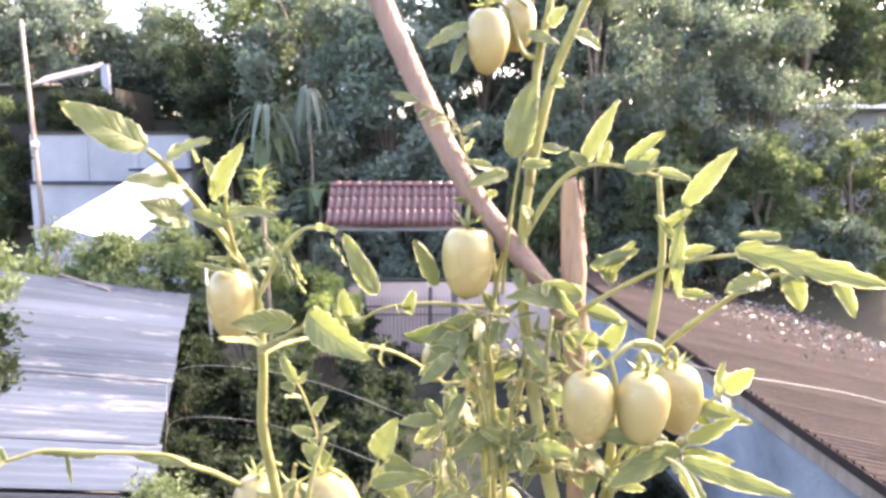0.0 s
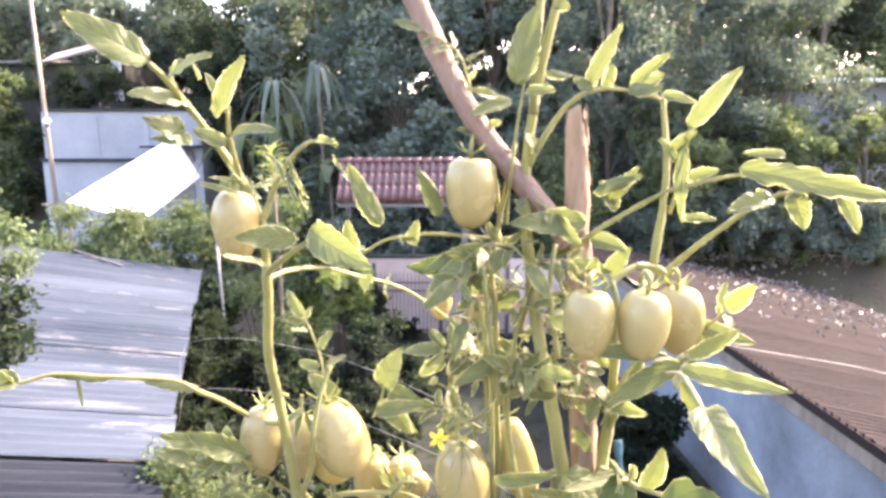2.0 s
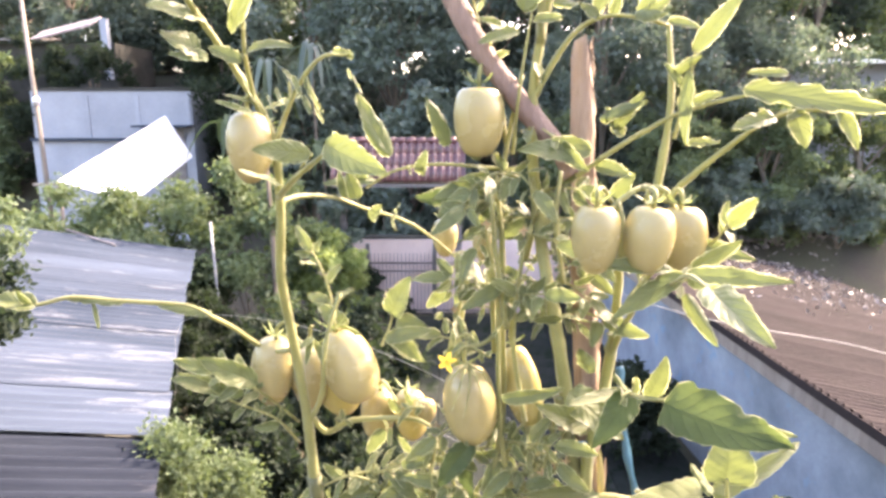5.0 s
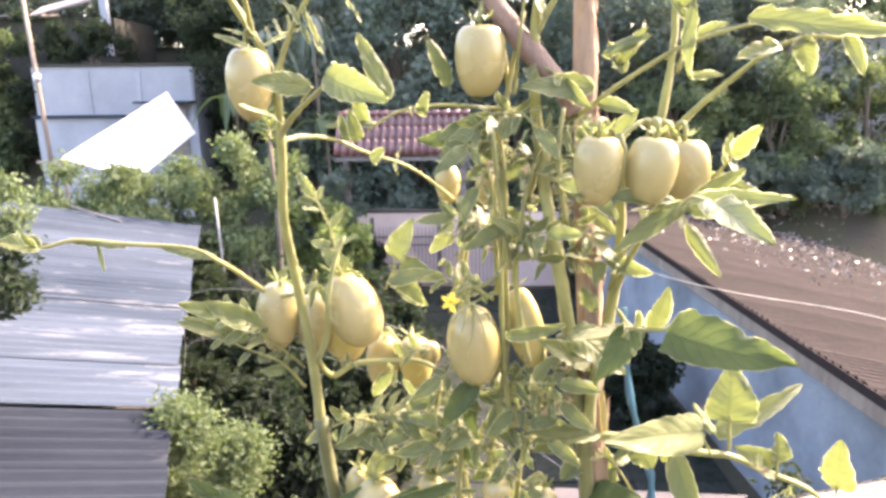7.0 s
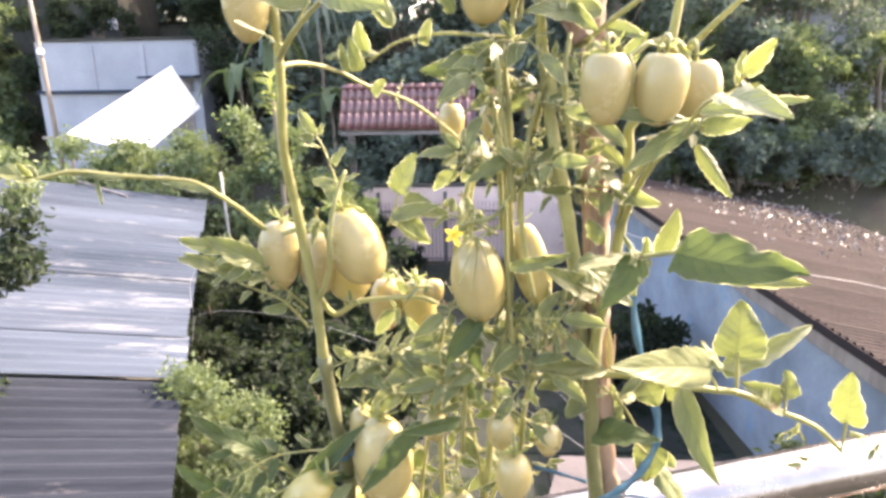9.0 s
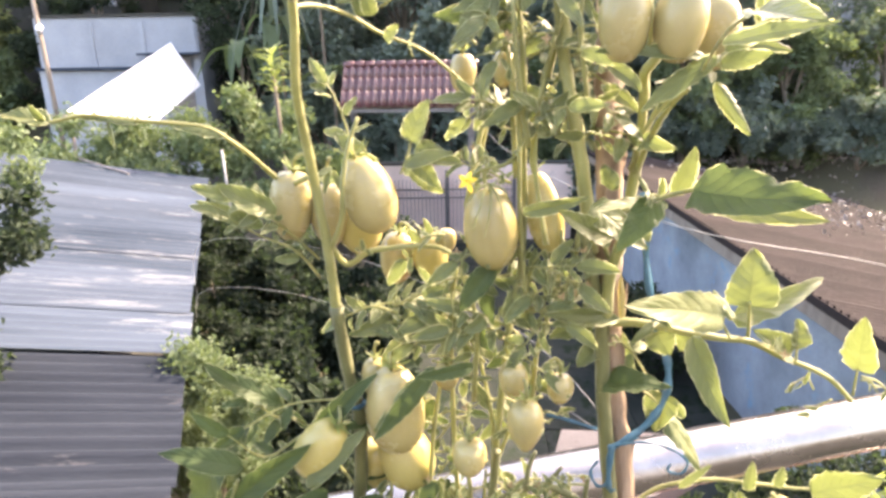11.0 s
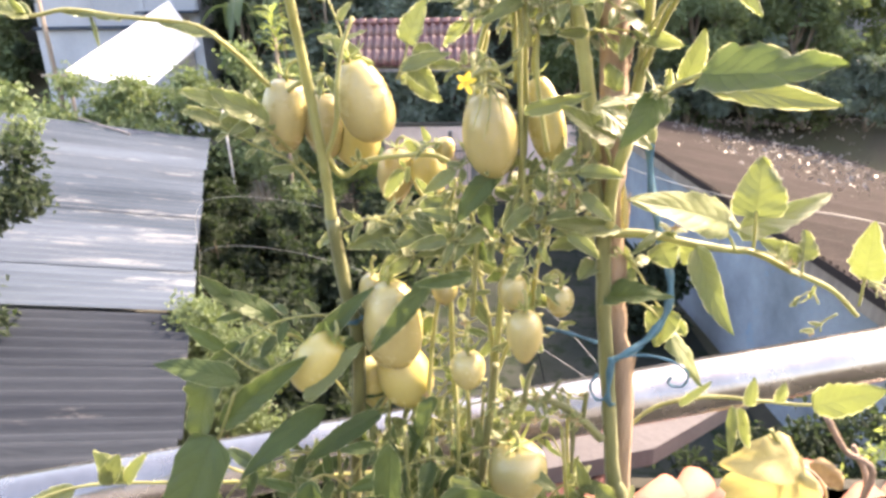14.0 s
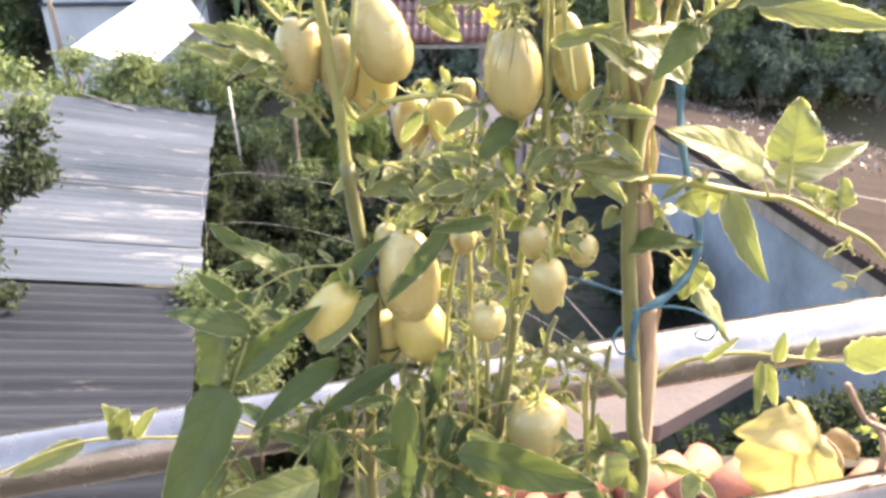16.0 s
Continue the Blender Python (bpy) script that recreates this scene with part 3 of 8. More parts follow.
def red_tile():
    """One S-shaped roof tile, 0.21 wide and 0.5 long, with thickness."""
    bm = bmesh.new()
    rows = []
    for side_ in (0, 1):
        for yv in (0.0, 0.5):
            rows.append([bm.verts.new((-0.108 + 0.216 * k / 8, yv, 0.04 * math.cos(2 * math.pi * k / 8) - side_ * 0.016)) for k in range(9)])
    for a, b, flip in ((rows[0], rows[1], False), (rows[2], rows[3], True), (rows[2], rows[0], False)):
        for k in range(8):
            f = (a[k], a[k + 1], b[k + 1], b[k])
            bm.faces.new(f[::-1] if flip else f)
    return bm


first_tile = part("tile", red_tile(), M_REDTILE, canopy, smooth=True)
tilt = math.atan2(1.05, 0.9)
slot = 0
for face in (1, -1):
    for row in range(3):
        for col in range(17):
            ob = first_tile if slot == 0 else new("tile", first_tile.data)
            slot += 1
            ob.parent = canopy
            d = row * 0.45
            local = Matrix.Translation((0.21 * (col - 8) + random.uniform(-0.004, 0.004), -0.92 + d * math.cos(tilt), 4.22 + d * math.sin(tilt) + 0.02 * (row == 0))) @ Matrix.Rotation(tilt, 4, "X")
            local = local @ Matrix.Translation((0, 0, 0.018 - 0.03 * row / 2 + random.uniform(-0.003, 0.003)))
            ob.matrix_basis = local if face == 1 else Matrix.Rotation(math.pi, 4, "Z") @ local
cap = bmesh.new()
tube(cap, [Vector((-0.14, 0, 0)), Vector((0.0, 0, 0.01)), Vector((0.15, 0, 0.015))], 0.075, 0.09, 10)
cap_ob = part("ridge_tile", cap, M_REDTILE, canopy, smooth=True)
for k in range(13):
    ob = cap_ob if k == 0 else new("ridge_tile", cap_ob.data)
    ob.parent = canopy
    ob.location = (-1.66 + k * 0.277, 0, 5.27)
for x in (-1.62, 1.62):
    part("post", box(bmesh.new(), (x - 0.09, -0.09, -0.05), (x + 0.09, 0.09, 4.3), 0.01), M_IRON, canopy)
part("beam", box(bmesh.new(), (-1.75, -0.1, 4.08), (1.75, 0.1, 4.28), 0.01), M_WOOD, canopy)
part("beam", box(bmesh.new(), (-1.78, -0.86, 4.08), (1.78, -0.8, 4.17), 0.005), M_IRON, canopy)

# Wall stands in for sunlit ground; that sunlight is put into its pale colour.
wall = thing("wall_for_lit_ground", "pale pink wall standing in for sunlit ground beyond the fence", "wall", (-0.8, 19.3, 0), kind="structure")
part("base", box(bmesh.new(), (-3.4, -0.09, -0.05), (4.2, 0.09, 2.3), 0.02), M_PINKWALL, wall)
part("coping", box(bmesh.new(), (-3.45, -0.13, 2.3), (4.25, 0.13, 2.38), 0.015), M_CONCRETE, wall)
fence = thing("mesh_fence", "dark iron mesh fence in front of the pink wall", "fence", (-0.38, 18.95, 0))
for x in (-2.0, 0.0, 2.0):
    part("post", box(bmesh.new(), (x - 0.055, -0.05, -0.05), (x + 0.055, 0.05, 2.2), 0.008), M_IRON, fence)
for z in (0.12, 1.35, 1.6):
    part("rail", tube(bmesh.new(), [Vector((-2.0, 0, z)), Vector((0.0, 0, z + 0.01)), Vector((2.0, 0, z))], 0.022, 0.022, 6), M_IRON, fence, smooth=True)
wire_bm = tube(bmesh.new(), [Vector((0, 0, 0.05)), Vector((0, 0, 1.9))], 0.009, 0.009, 5)
wire_first = part("wire", wire_bm, M_IRON, fence)
for k in range(34):
    ob = wire_first if k == 0 else new("wire", wire_first.data)
    ob.parent = fence
    ob.location = (-1.92 + k * 0.116, 0.03, 0)
shrub(-2.55, 18.55, None, 0.75, 1.9, 2600, 0.13, M_SHADE, "dark sparse shrub beside the pink wall", 290, clump=0.8)
shrub(-1.3, 18.4, None, 0.35, 0.75, 700, 0.11, M_SHADE, "small dark shrub at the foot of the fence", 291)
post = thing("thin_pole", "thin pale pole standing beside the shed", "pole", (-5.25, 14.2, 0))
part("shaft", tube(bmesh.new(), [Vector((0.03, 0, -0.05)), Vector((0.02, 0, 2.0)), Vector((-0.03, 0, 3.62))], 0.03, 0.026, 8), M_WIRE, post, smooth=True)

# ---- far buildings on the left ----
grey = thing("grey_building", "grey rendered building with a plain blank wall", "building", (-13.4, 27.6, 0))
part("wall", box(bmesh.new(), (-3.4, -1.0, 0.2), (3.1, 2.6, 6.95), 0.02), M_GREYWALL, grey)
part("plinth", box(bmesh.new(), (-3.45, -1.12, 0.0), (3.15, -1.0, 4.95), 0.01), M_GREYWALL, grey, "lower wall")
part("ledge", box(bmesh.new(), (-3.45, -1.3, 4.95), (1.2, -1.0, 5.07), 0.01), M_PALE_SHEET, grey, "pale ledge over the lower wall")
# Flat dark panel stands in for the shade inside the opening.
part("doorway", box(bmesh.new(), (1.75, -1.16, 3.4), (2.75, -1.11, 5.35), 0.01), M_IRON, grey, "dark panel for the shade in the wall opening")
part("porch", box(bmesh.new(), (0.9, -1.75, 5.5), (3.15, -1.0, 5.58), 0.01), M_PALE_SHEET, grey, "thin pale porch slab")
part("coping", box(bmesh.new(), (-3.5, -1.08, 6.95), (3.2, 2.7, 7.06), 0.01), M_CONCRETE, grey)
for k in range(4):
    part("pilaster", box(bmesh.new(), (-3.3 + k * 2.05, -1.05, 4.6), (-3.12 + k * 2.05, -1.0, 6.74), 0.005), M_GREYWALL, grey)

lean = thing("lean_to", "lean-to with a bright white sheet roof", "shed", (-11.2, 21.5, 0))
n = Vector((0.70, -0.30, 0.65)).normalized()
lo_left, hi_left = Vector((-11.81, 19.56, 4.02)), Vector((-11.0, 25.6, 5.95))
lo_right, hi_right = lo_left + Vector((1.55, 1.3, -0.86)), hi_left + Vector((1.25, -0.75, -1.55))
for k in range(6):
    bm = bmesh.new()
    a, b = k / 6 + 0.002, (k + 1) / 6 + 0.006
    quad = [lo_left.lerp(hi_left, a), lo_right.lerp(hi_right, a), lo_right.lerp(hi_right, b), lo_left.lerp(hi_left, b)]
    top_v = [bm.verts.new(q - Vector((-11.2, 21.5, 0)) + n * (0.004 * (k % 2))) for q in quad]
    low_v = [bm.verts.new(v.co - n * 0.03) for v in top_v]
    bm.faces.new(top_v)
    bm.faces.new(low_v[::-1])
    for i in range(4):
        bm.faces.new((top_v[i], low_v[i], low_v[(i + 1) % 4], top_v[(i + 1) % 4]))
    bmesh.ops.recalc_face_normals(bm, faces=bm.faces)
    part("roof_sheet", bm, M_WHITE_SHEET, lean)
for q in (lo_left, lo_right):
    part("post", box(bmesh.new(), (q.x + 11.16, q.y - 21.54, 0.0), (q.x + 11.24, q.y - 21.46, q.z - 0.03)), M_WOOD, lean)

far = thing("hill_house", "small house up the slope with a pale roof edge", "house", (-18.2, 31.5, 4.0))
part("wall", box(bmesh.new(), (-3, 0, -2), (2.6, 4, 5.3), 0.02), M_CONCRETE, far)
part("roof", box(bmesh.new(), (-0.95, 0.0, 0.0), (1.95, 1.5, 0.1), 0.01, Matrix.Translation((0, -0.7, 5.5)) @ Matrix.Rotation(radians(-13), 4, "Y") @ Matrix.Rotation(radians(22), 4, "X")), M_PINK_ROOF, far, "pinkish roof sheet with sunlit paleness in its colour")
part("roof", box(bmesh.new(), (-4.2, 0.0, 0.0), (-1.0, 2.5, 0.1), 0.01, Matrix.Translation((0, -0.6, 5.35)) @ Matrix.Rotation(radians(6), 4, "X")), M_IRON, far, "dark lower roof")
part("column", box(bmesh.new(), (2.32, -0.7, 3.6), (2.64, -0.4, 6.3), 0.02), M_GREYWALL, far, "white painted column")
east = thing("hill_house", "pale house glimpsed through the trees on the slope", "house", (16.5, 28.5, 3.6))
part("wall", box(bmesh.new(), (-4, 0, -3.8), (5, 4, 4.6), 0.02), M_GREYWALL, east)
part("roof", box(bmesh.new(), (-4.5, -0.8, 4.5), (5.5, 4.5, 4.66), 0.01, Matrix.Rotation(radians(4), 4, "X")), M_WHITE_SHEET, east)

pole = thing("utility_pole", "slender leaning utility pole with a small white lamp", "pole", (-14.95, 24.0, 0.5))
part("shaft", tube(bmesh.new(), [Vector((0.06, 0, 0)), Vector((0.0, 0, 5)), Vector((-0.12, 0, 10.4))], 0.1, 0.06, 8), M_WOOD, pole, smooth=True)
part("lamp", tube(bmesh.new(), [Vector((0.02, -0.1, 5.85)), Vector((0.12, -0.22, 5.98)), Vector((0.2, -0.35, 6.0))], 0.09, 0.13, 10), M_WHITE_SHEET, pole, "white lamp head", True)
part("crossarm", box(bmesh.new(), (-0.5, -0.05, 2.9), (0.7, 0.05, 3.0), 0.01), M_WOOD, pole)


# ---- cables ----
def cable(points, r, label):
    tagged(rod("cable", points, r, r, M_WIRE, sides=6, steps=8), label, "cable", "cables over the yard")


cable([(0.34, 17.84, 4.15), (0.8, 12.0, 3.95), (2.1, 7.0, 3.93), (4.78, 6.98, 3.35), (6.6, 7.2, 2.72)], 0.0055, "pale slack cable crossing the yard")
cable([(-2.9, 6.5, 3.1), (-2.72, 6.5, 3.84), (-1.3, 6.3, 3.78), (0.4, 5.0, 3.55), (1.15, 3.5, 3.3)], 0.002, "thin pale wire strung across the yard")
cable([(-2.95, 6.5, 2.9), (-2.75, 6.5, 3.3), (-1.6, 6.3, 3.28), (0.2, 5.0, 3.2), (1.1, 3.6, 3.28)], 0.002, "thin pale wire strung across the yard")

# ---- small clay-tiled roof under the terrace, and the terrace itself ----
clay = thing("tiled_roof", "small lower roof of weathered pinkish clay tiles", "roof", (1.4, 2.45, 3.0))
tile_bm = tube(bmesh.new(), [Vector((0, 0, 0)), Vector((0, 0.2, 0.015)), Vector((0, 0.42, 0.03))], 0.085, 0.105, 12)
tile_first = part("tile", tile_bm, M_CLAYTILE, clay, smooth=True)
for i in range(13):
    for j in range(3):
        ob = tile_first if i == j == 0 else new("tile", tile_first.data)
        ob.parent = clay
        ob.location = (-1.5 + i * 0.235 + random.uniform(-0.05, 0.05), -0.25 + j * 0.3, -0.12 + j * 0.07 + random.uniform(-0.035, 0.02))
        ob.rotation_euler = (radians(random.uniform(0, 14)), radians(random.uniform(-6, 6)), radians(-48 + random.uniform(-16, 16)))
part("deck", box(bmesh.new(), (-1.7, -0.4, -0.36), (1.7, 1.1, -0.26), 0.01), M_CONCRETE, clay)
# Slanted edge follows a shadow's edge: only the sunlit part is built.
ledge = bmesh.new()
rings = [[ledge.verts.new((x, y, z)) for x, y in ((-0.71, 1.37), (0.54, 1.28), (-0.27, 0.69), (-0.99, 0.49))] for z in (0.18, 0.3)]
ledge.faces.new(rings[1])
ledge.faces.new(rings[0][::-1])
for k in range(4):
    ledge.faces.new((rings[0][k], rings[0][(k + 1) % 4], rings[1][(k + 1) % 4], rings[1][k]))
bmesh.ops.recalc_face_normals(ledge, faces=ledge.faces)
part("ledge", ledge, M_LEDGE, clay, "pale rendered ledge cut to its sunlit part")
part("pier", box(bmesh.new(), (-0.75, 0.9, -3.05), (-0.45, 1.2, 0.18)), M_GREYWALL, clay)
part("wall", box(bmesh.new(), (-1.6, 0.85, -3.2), (1.6, 1.0, -0.26)), M_CONCRETE, clay)
# Added shrubs hide the blue wall; shade below is in their leaf colour.
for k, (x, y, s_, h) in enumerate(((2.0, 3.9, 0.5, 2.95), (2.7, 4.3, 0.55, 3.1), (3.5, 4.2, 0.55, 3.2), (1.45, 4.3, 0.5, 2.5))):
    shrub(x, y, 0.0, s_, h, 4000, 0.07, M_SHADE, "added shrub with the shade below the terrace in its colour", 270 + k)
# Added shrubs cover lit ground; the eave's shade is in their leaf colour.
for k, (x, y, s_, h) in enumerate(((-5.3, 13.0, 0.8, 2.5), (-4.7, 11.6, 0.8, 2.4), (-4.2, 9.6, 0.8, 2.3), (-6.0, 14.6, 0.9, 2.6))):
    shrub(x, y, 0.0, s_, h, 5000, 0.12, M_SHADE, "added shrub with the shade under the shed eave in its colour", 280 + k)
shrub(2.75, 3.6, 0.0, 0.42, 3.25, 1500, 0.06, M_TREE_C, "leafy green shrub below the terrace", 260)

tagged(link("floor", box(bmesh.new(), (-3.5, -3.2, 4.4), (3.5, 1.1, 4.58), 0.01), M_CONCRETE, smooth=False), "grey concrete terrace floor", "floor", kind="structure")
tagged(link("wall_terrace", box(bmesh.new(), (-3.5, -3.4, 4.4), (3.5, -3.2, 7.2)), M_GREYWALL, smooth=False), "plain rendered wall behind the terrace", "wall", kind="structure")
tagged(link("wall_below", box(bmesh.new(), (-3.5, -3.2, -0.05), (3.5, 0.7, 4.4)), M_GREYWALL, smooth=False), "plain rendered wall below the terrace", "wall", kind="structure")

railing = thing("railing", "terrace railing of bright steel pipe with a lower rail", "railing", (0, 0.67, 4.58))


def rail_point(x, dz, dy=0.0):
    return Vector((x, 0.057 + 0.208 * x, dz + 0.062 * x))


part("top_rail", tube(bmesh.new(), [rail_point(x, 0.642) for x in (-1.9, -0.7, 0.0, 0.7, 1.9)], 0.04, 0.04, 20), M_RAIL, railing, smooth=True)
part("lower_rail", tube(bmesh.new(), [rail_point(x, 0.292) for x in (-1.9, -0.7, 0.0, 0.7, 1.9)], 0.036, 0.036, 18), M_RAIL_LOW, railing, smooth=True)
for x in (-1.5, 1.5):
    part("post", tube(bmesh.new(), [rail_point(x, -0.1), rail_point(x, 0.64)], 0.02, 0.02, 10), M_RAIL, railing, smooth=True)


# ---- tomato plants ----
def under(ob, plant):
    """Puts a mesh built in world coordinates under its thing."""
    ob.parent = plant
    ob.matrix_parent_inverse = plant.matrix_world.inverted()
    return ob


def stem(plant, points, r0, r1, name="stem", material=None, label=""):
    if name == "leaf_stalk":
        r0, r1 = r0 * 0.82, r1 * 0.82
    line = spline(points, 6)
    bm = tube(bmesh.new(), line, r0, r1, 8, 0.25)
    rng = random.Random(int(line[0].x * 1e4) + int(line[-1].z * 1e4))
    body = len(bm.faces)
    n = len(line)
    for i in range(n - 1):
        p, q = line[i], line[i + 1]
        way = (q - p).normalized()
        for _ in range(int((q - p).length / 0.0011) + 1):
            f = rng.random()
            r = r0 + (r1 - r0) * (i + f) / (n - 1)
            d = way.cross(Vector((rng.gauss(0, 1), rng.gauss(0, 1), rng.gauss(0, 1)))).normalized()
            at = p.lerp(q, f) + d * r * 0.97
            tip = at + (d + way * rng.uniform(-0.3, 0.5)) * rng.uniform(0.0007, 0.0018)
            bm.faces.new((bm.verts.new(at + way * 0.00011), bm.verts.new(at - way * 0.00011), bm.verts.new(tip)))
    bm.faces.ensure_lookup_table()
    for f in bm.faces[body:]:
        f.material_index = 1
    ob = under(link(name, bm, material or M_STEM, label=label), plant)
    ob.data.materials.append(M_HAIR)
    return ob


def leaf(plant, base, tip, width, face=0.0, curl=0.12, fold=0.25, teeth=7, material=None, roll_edge=0.0, label="", ovate=False, bite=0.16):
    """One leaflet from base to tip: toothed outline, raised halves, arched midrib, wavy edge."""
    base, tip = Vector(base), Vector(tip)
    width *= 1.0 if ovate else 0.8
    way = tip - base
    length = way.length
    way.normalize()
    ref = Vector((-0.18, -0.82, 0.5))
    side = way.cross(ref)
    if side.length < 0.05:
        side = way.cross(Vector((1, 0, 0.2)))
    side.normalize()
    up = side.cross(way).normalized()
    turn = Matrix.Rotation(radians(face), 3, way)
    side, up = turn @ side, turn @ up
    bm = bmesh.new()
    uv = bm.loops.layers.uv.new("leaf")
    seed = base * 37 + tip * 11
    rows, m, k = [], 22, 6
    wild = [noise.noise(seed * 3.1 + Vector((5.0 * n_, 1.7, 0.3))) for n_ in range(5)]
    fold, curl, twist, bend = max(fold + 0.4 * wild[0], 0.05), curl + 0.3 * wild[1], 0.9 * wild[2], 0.25 * wild[3]
    phase = wild[4] * 2
    for i in range(m + 1):
        f = i / m
        shape = 1.95 * (f ** 0.3) * max(1 - f, 0.0) ** 0.85 if ovate else 2.44 * (f ** 0.5) * max(1 - f, 0.0) ** 0.86
        w0 = width * 0.5 * shape + 0.0004
        row = []
        for j in range(k + 1):
            u = 2 * j / k - 1
            saw = (teeth * f + phase + (0.35 if u > 0 else 0)) % 1.0
            rough_edge = 0.55 + 0.9 * abs(noise.noise(seed * 1.7 + Vector((0.3 if u > 0 else 7.3, teeth * f, 2.0))))
            w = w0 * (1 - (bite * rough_edge * 1.25 * (1 - saw) * abs(u) ** 2 if 0.06 < f < 0.97 else 0))
            here = side * math.cos(twist * f) + up * math.sin(twist * f)
            over = up * math.cos(twist * f) - side * math.sin(twist * f)
            wave = 0.12 * width * noise.noise(Vector((u * 1.6, f * 4.0, 0)) + seed) * (0.3 + abs(u))
            lift = fold * w * abs(u) + wave - curl * length * (f * f - 0.35 * f) - roll_edge * w * abs(u) ** 3 + 0.045 * width * math.cos(f * 24 + 2 * wild[0] - abs(u) * 5) * abs(u) * (1 - f)
            q = base + way * (length * f - 0.05 * width * abs(u) * (1 - f)) + here * (u * w * (1 - 0.25 * roll_edge * abs(u))) + over * lift + side * (bend * length * (f - f * f))
            row.append((bm.verts.new(q), (u * 0.5 + 0.5, f)))
        rows.append(row)
    for a, b in zip(rows, rows[1:]):
        for j in range(k):
            quad = (a[j], a[j + 1], b[j + 1], b[j])
            face_ = bm.faces.new([v for v, _ in quad])
            for loop, (_, c) in zip(face_.loops, quad):
                loop[uv].uv = c
    fringe = random.Random(int(seed.x * 1e4) + int(seed.z * 1e4))
    for j, s in ((0, -1), (k, 1)):
        last = None
        for row in rows[:-1]:
            q, inner = row[j][0].co, row[j - s][0].co
            out = (q - inner).normalized() * fringe.uniform(0.0001, 0.0004) * (1 if material else 1.7)
            pair = (bm.verts.new(q), bm.verts.new(q + out + up * fringe.uniform(-0.0003, 0.0003)))
            if last:
                bm.faces.new((last[0], pair[0], pair[1], last[1])).material_index = 1
            last = pair
    ob = under(link("leaf", bm, material or M_LEAF, label=label), plant)
    ob.data.materials.append(M_DOWN)
    return ob


def compound(plant, points, size, pairs=3, seed=0, r=0.0018, spread=0.9, droop=0.25, end=True, material=None):
    """A pinnate leaf: a stalk with pairs of toothed leaflets and one at the tip."""
    rng = random.Random(seed)
    line = spline(points, 8)
    stem(plant, points, r, r * 0.5, "leaf_stalk")
    n = len(line)
    for p in range(pairs):
        f = 0.28 + 0.62 * p / max(pairs - 1, 1)
        i = min(int(f * (n - 1)), n - 2)
        at, way = line[i], (line[i + 1] - line[i]).normalized()
        out = way.cross(Vector((rng.uniform(-0.4, 0.4), -0.6, 0.7))).normalized()
        for s in (-1, 1):
            if rng.random() < 0.1:
                continue
            grow = size * rng.uniform(0.65, 1.05) * (0.75 + 0.35 * math.sin(math.pi * f))
            d = (out * s * spread + way * rng.uniform(0.35, 0.8) + Vector((rng.uniform(-0.2, 0.2), rng.uniform(-0.25, 0.25), rng.uniform(-droop, 0.2)))).normalized()
            leaf(plant, at + d * 0.004, at + d * grow, grow * rng.uniform(0.34, 0.54), rng.uniform(-60, 60), rng.uniform(0.05, 0.3), rng.uniform(0.1, 0.5), material=material)
            if rng.random() < 0.5:
                q = line[max(i - 2, 0)]
                leaf(plant, q, q + (out * s + way * 0.4).normalized() * grow * 0.35, grow * 0.2, rng.uniform(-40, 40), teeth=3)
    if end:
        way = (line[-1] - line[-3]).normalized()
        leaf(plant, line[-1], line[-1] + (way + Vector((0, 0, -droop * 0.5))).normalized() * size * 1.2, size * 0.55, rng.uniform(-25, 25), 0.2, 0.3, material=material)


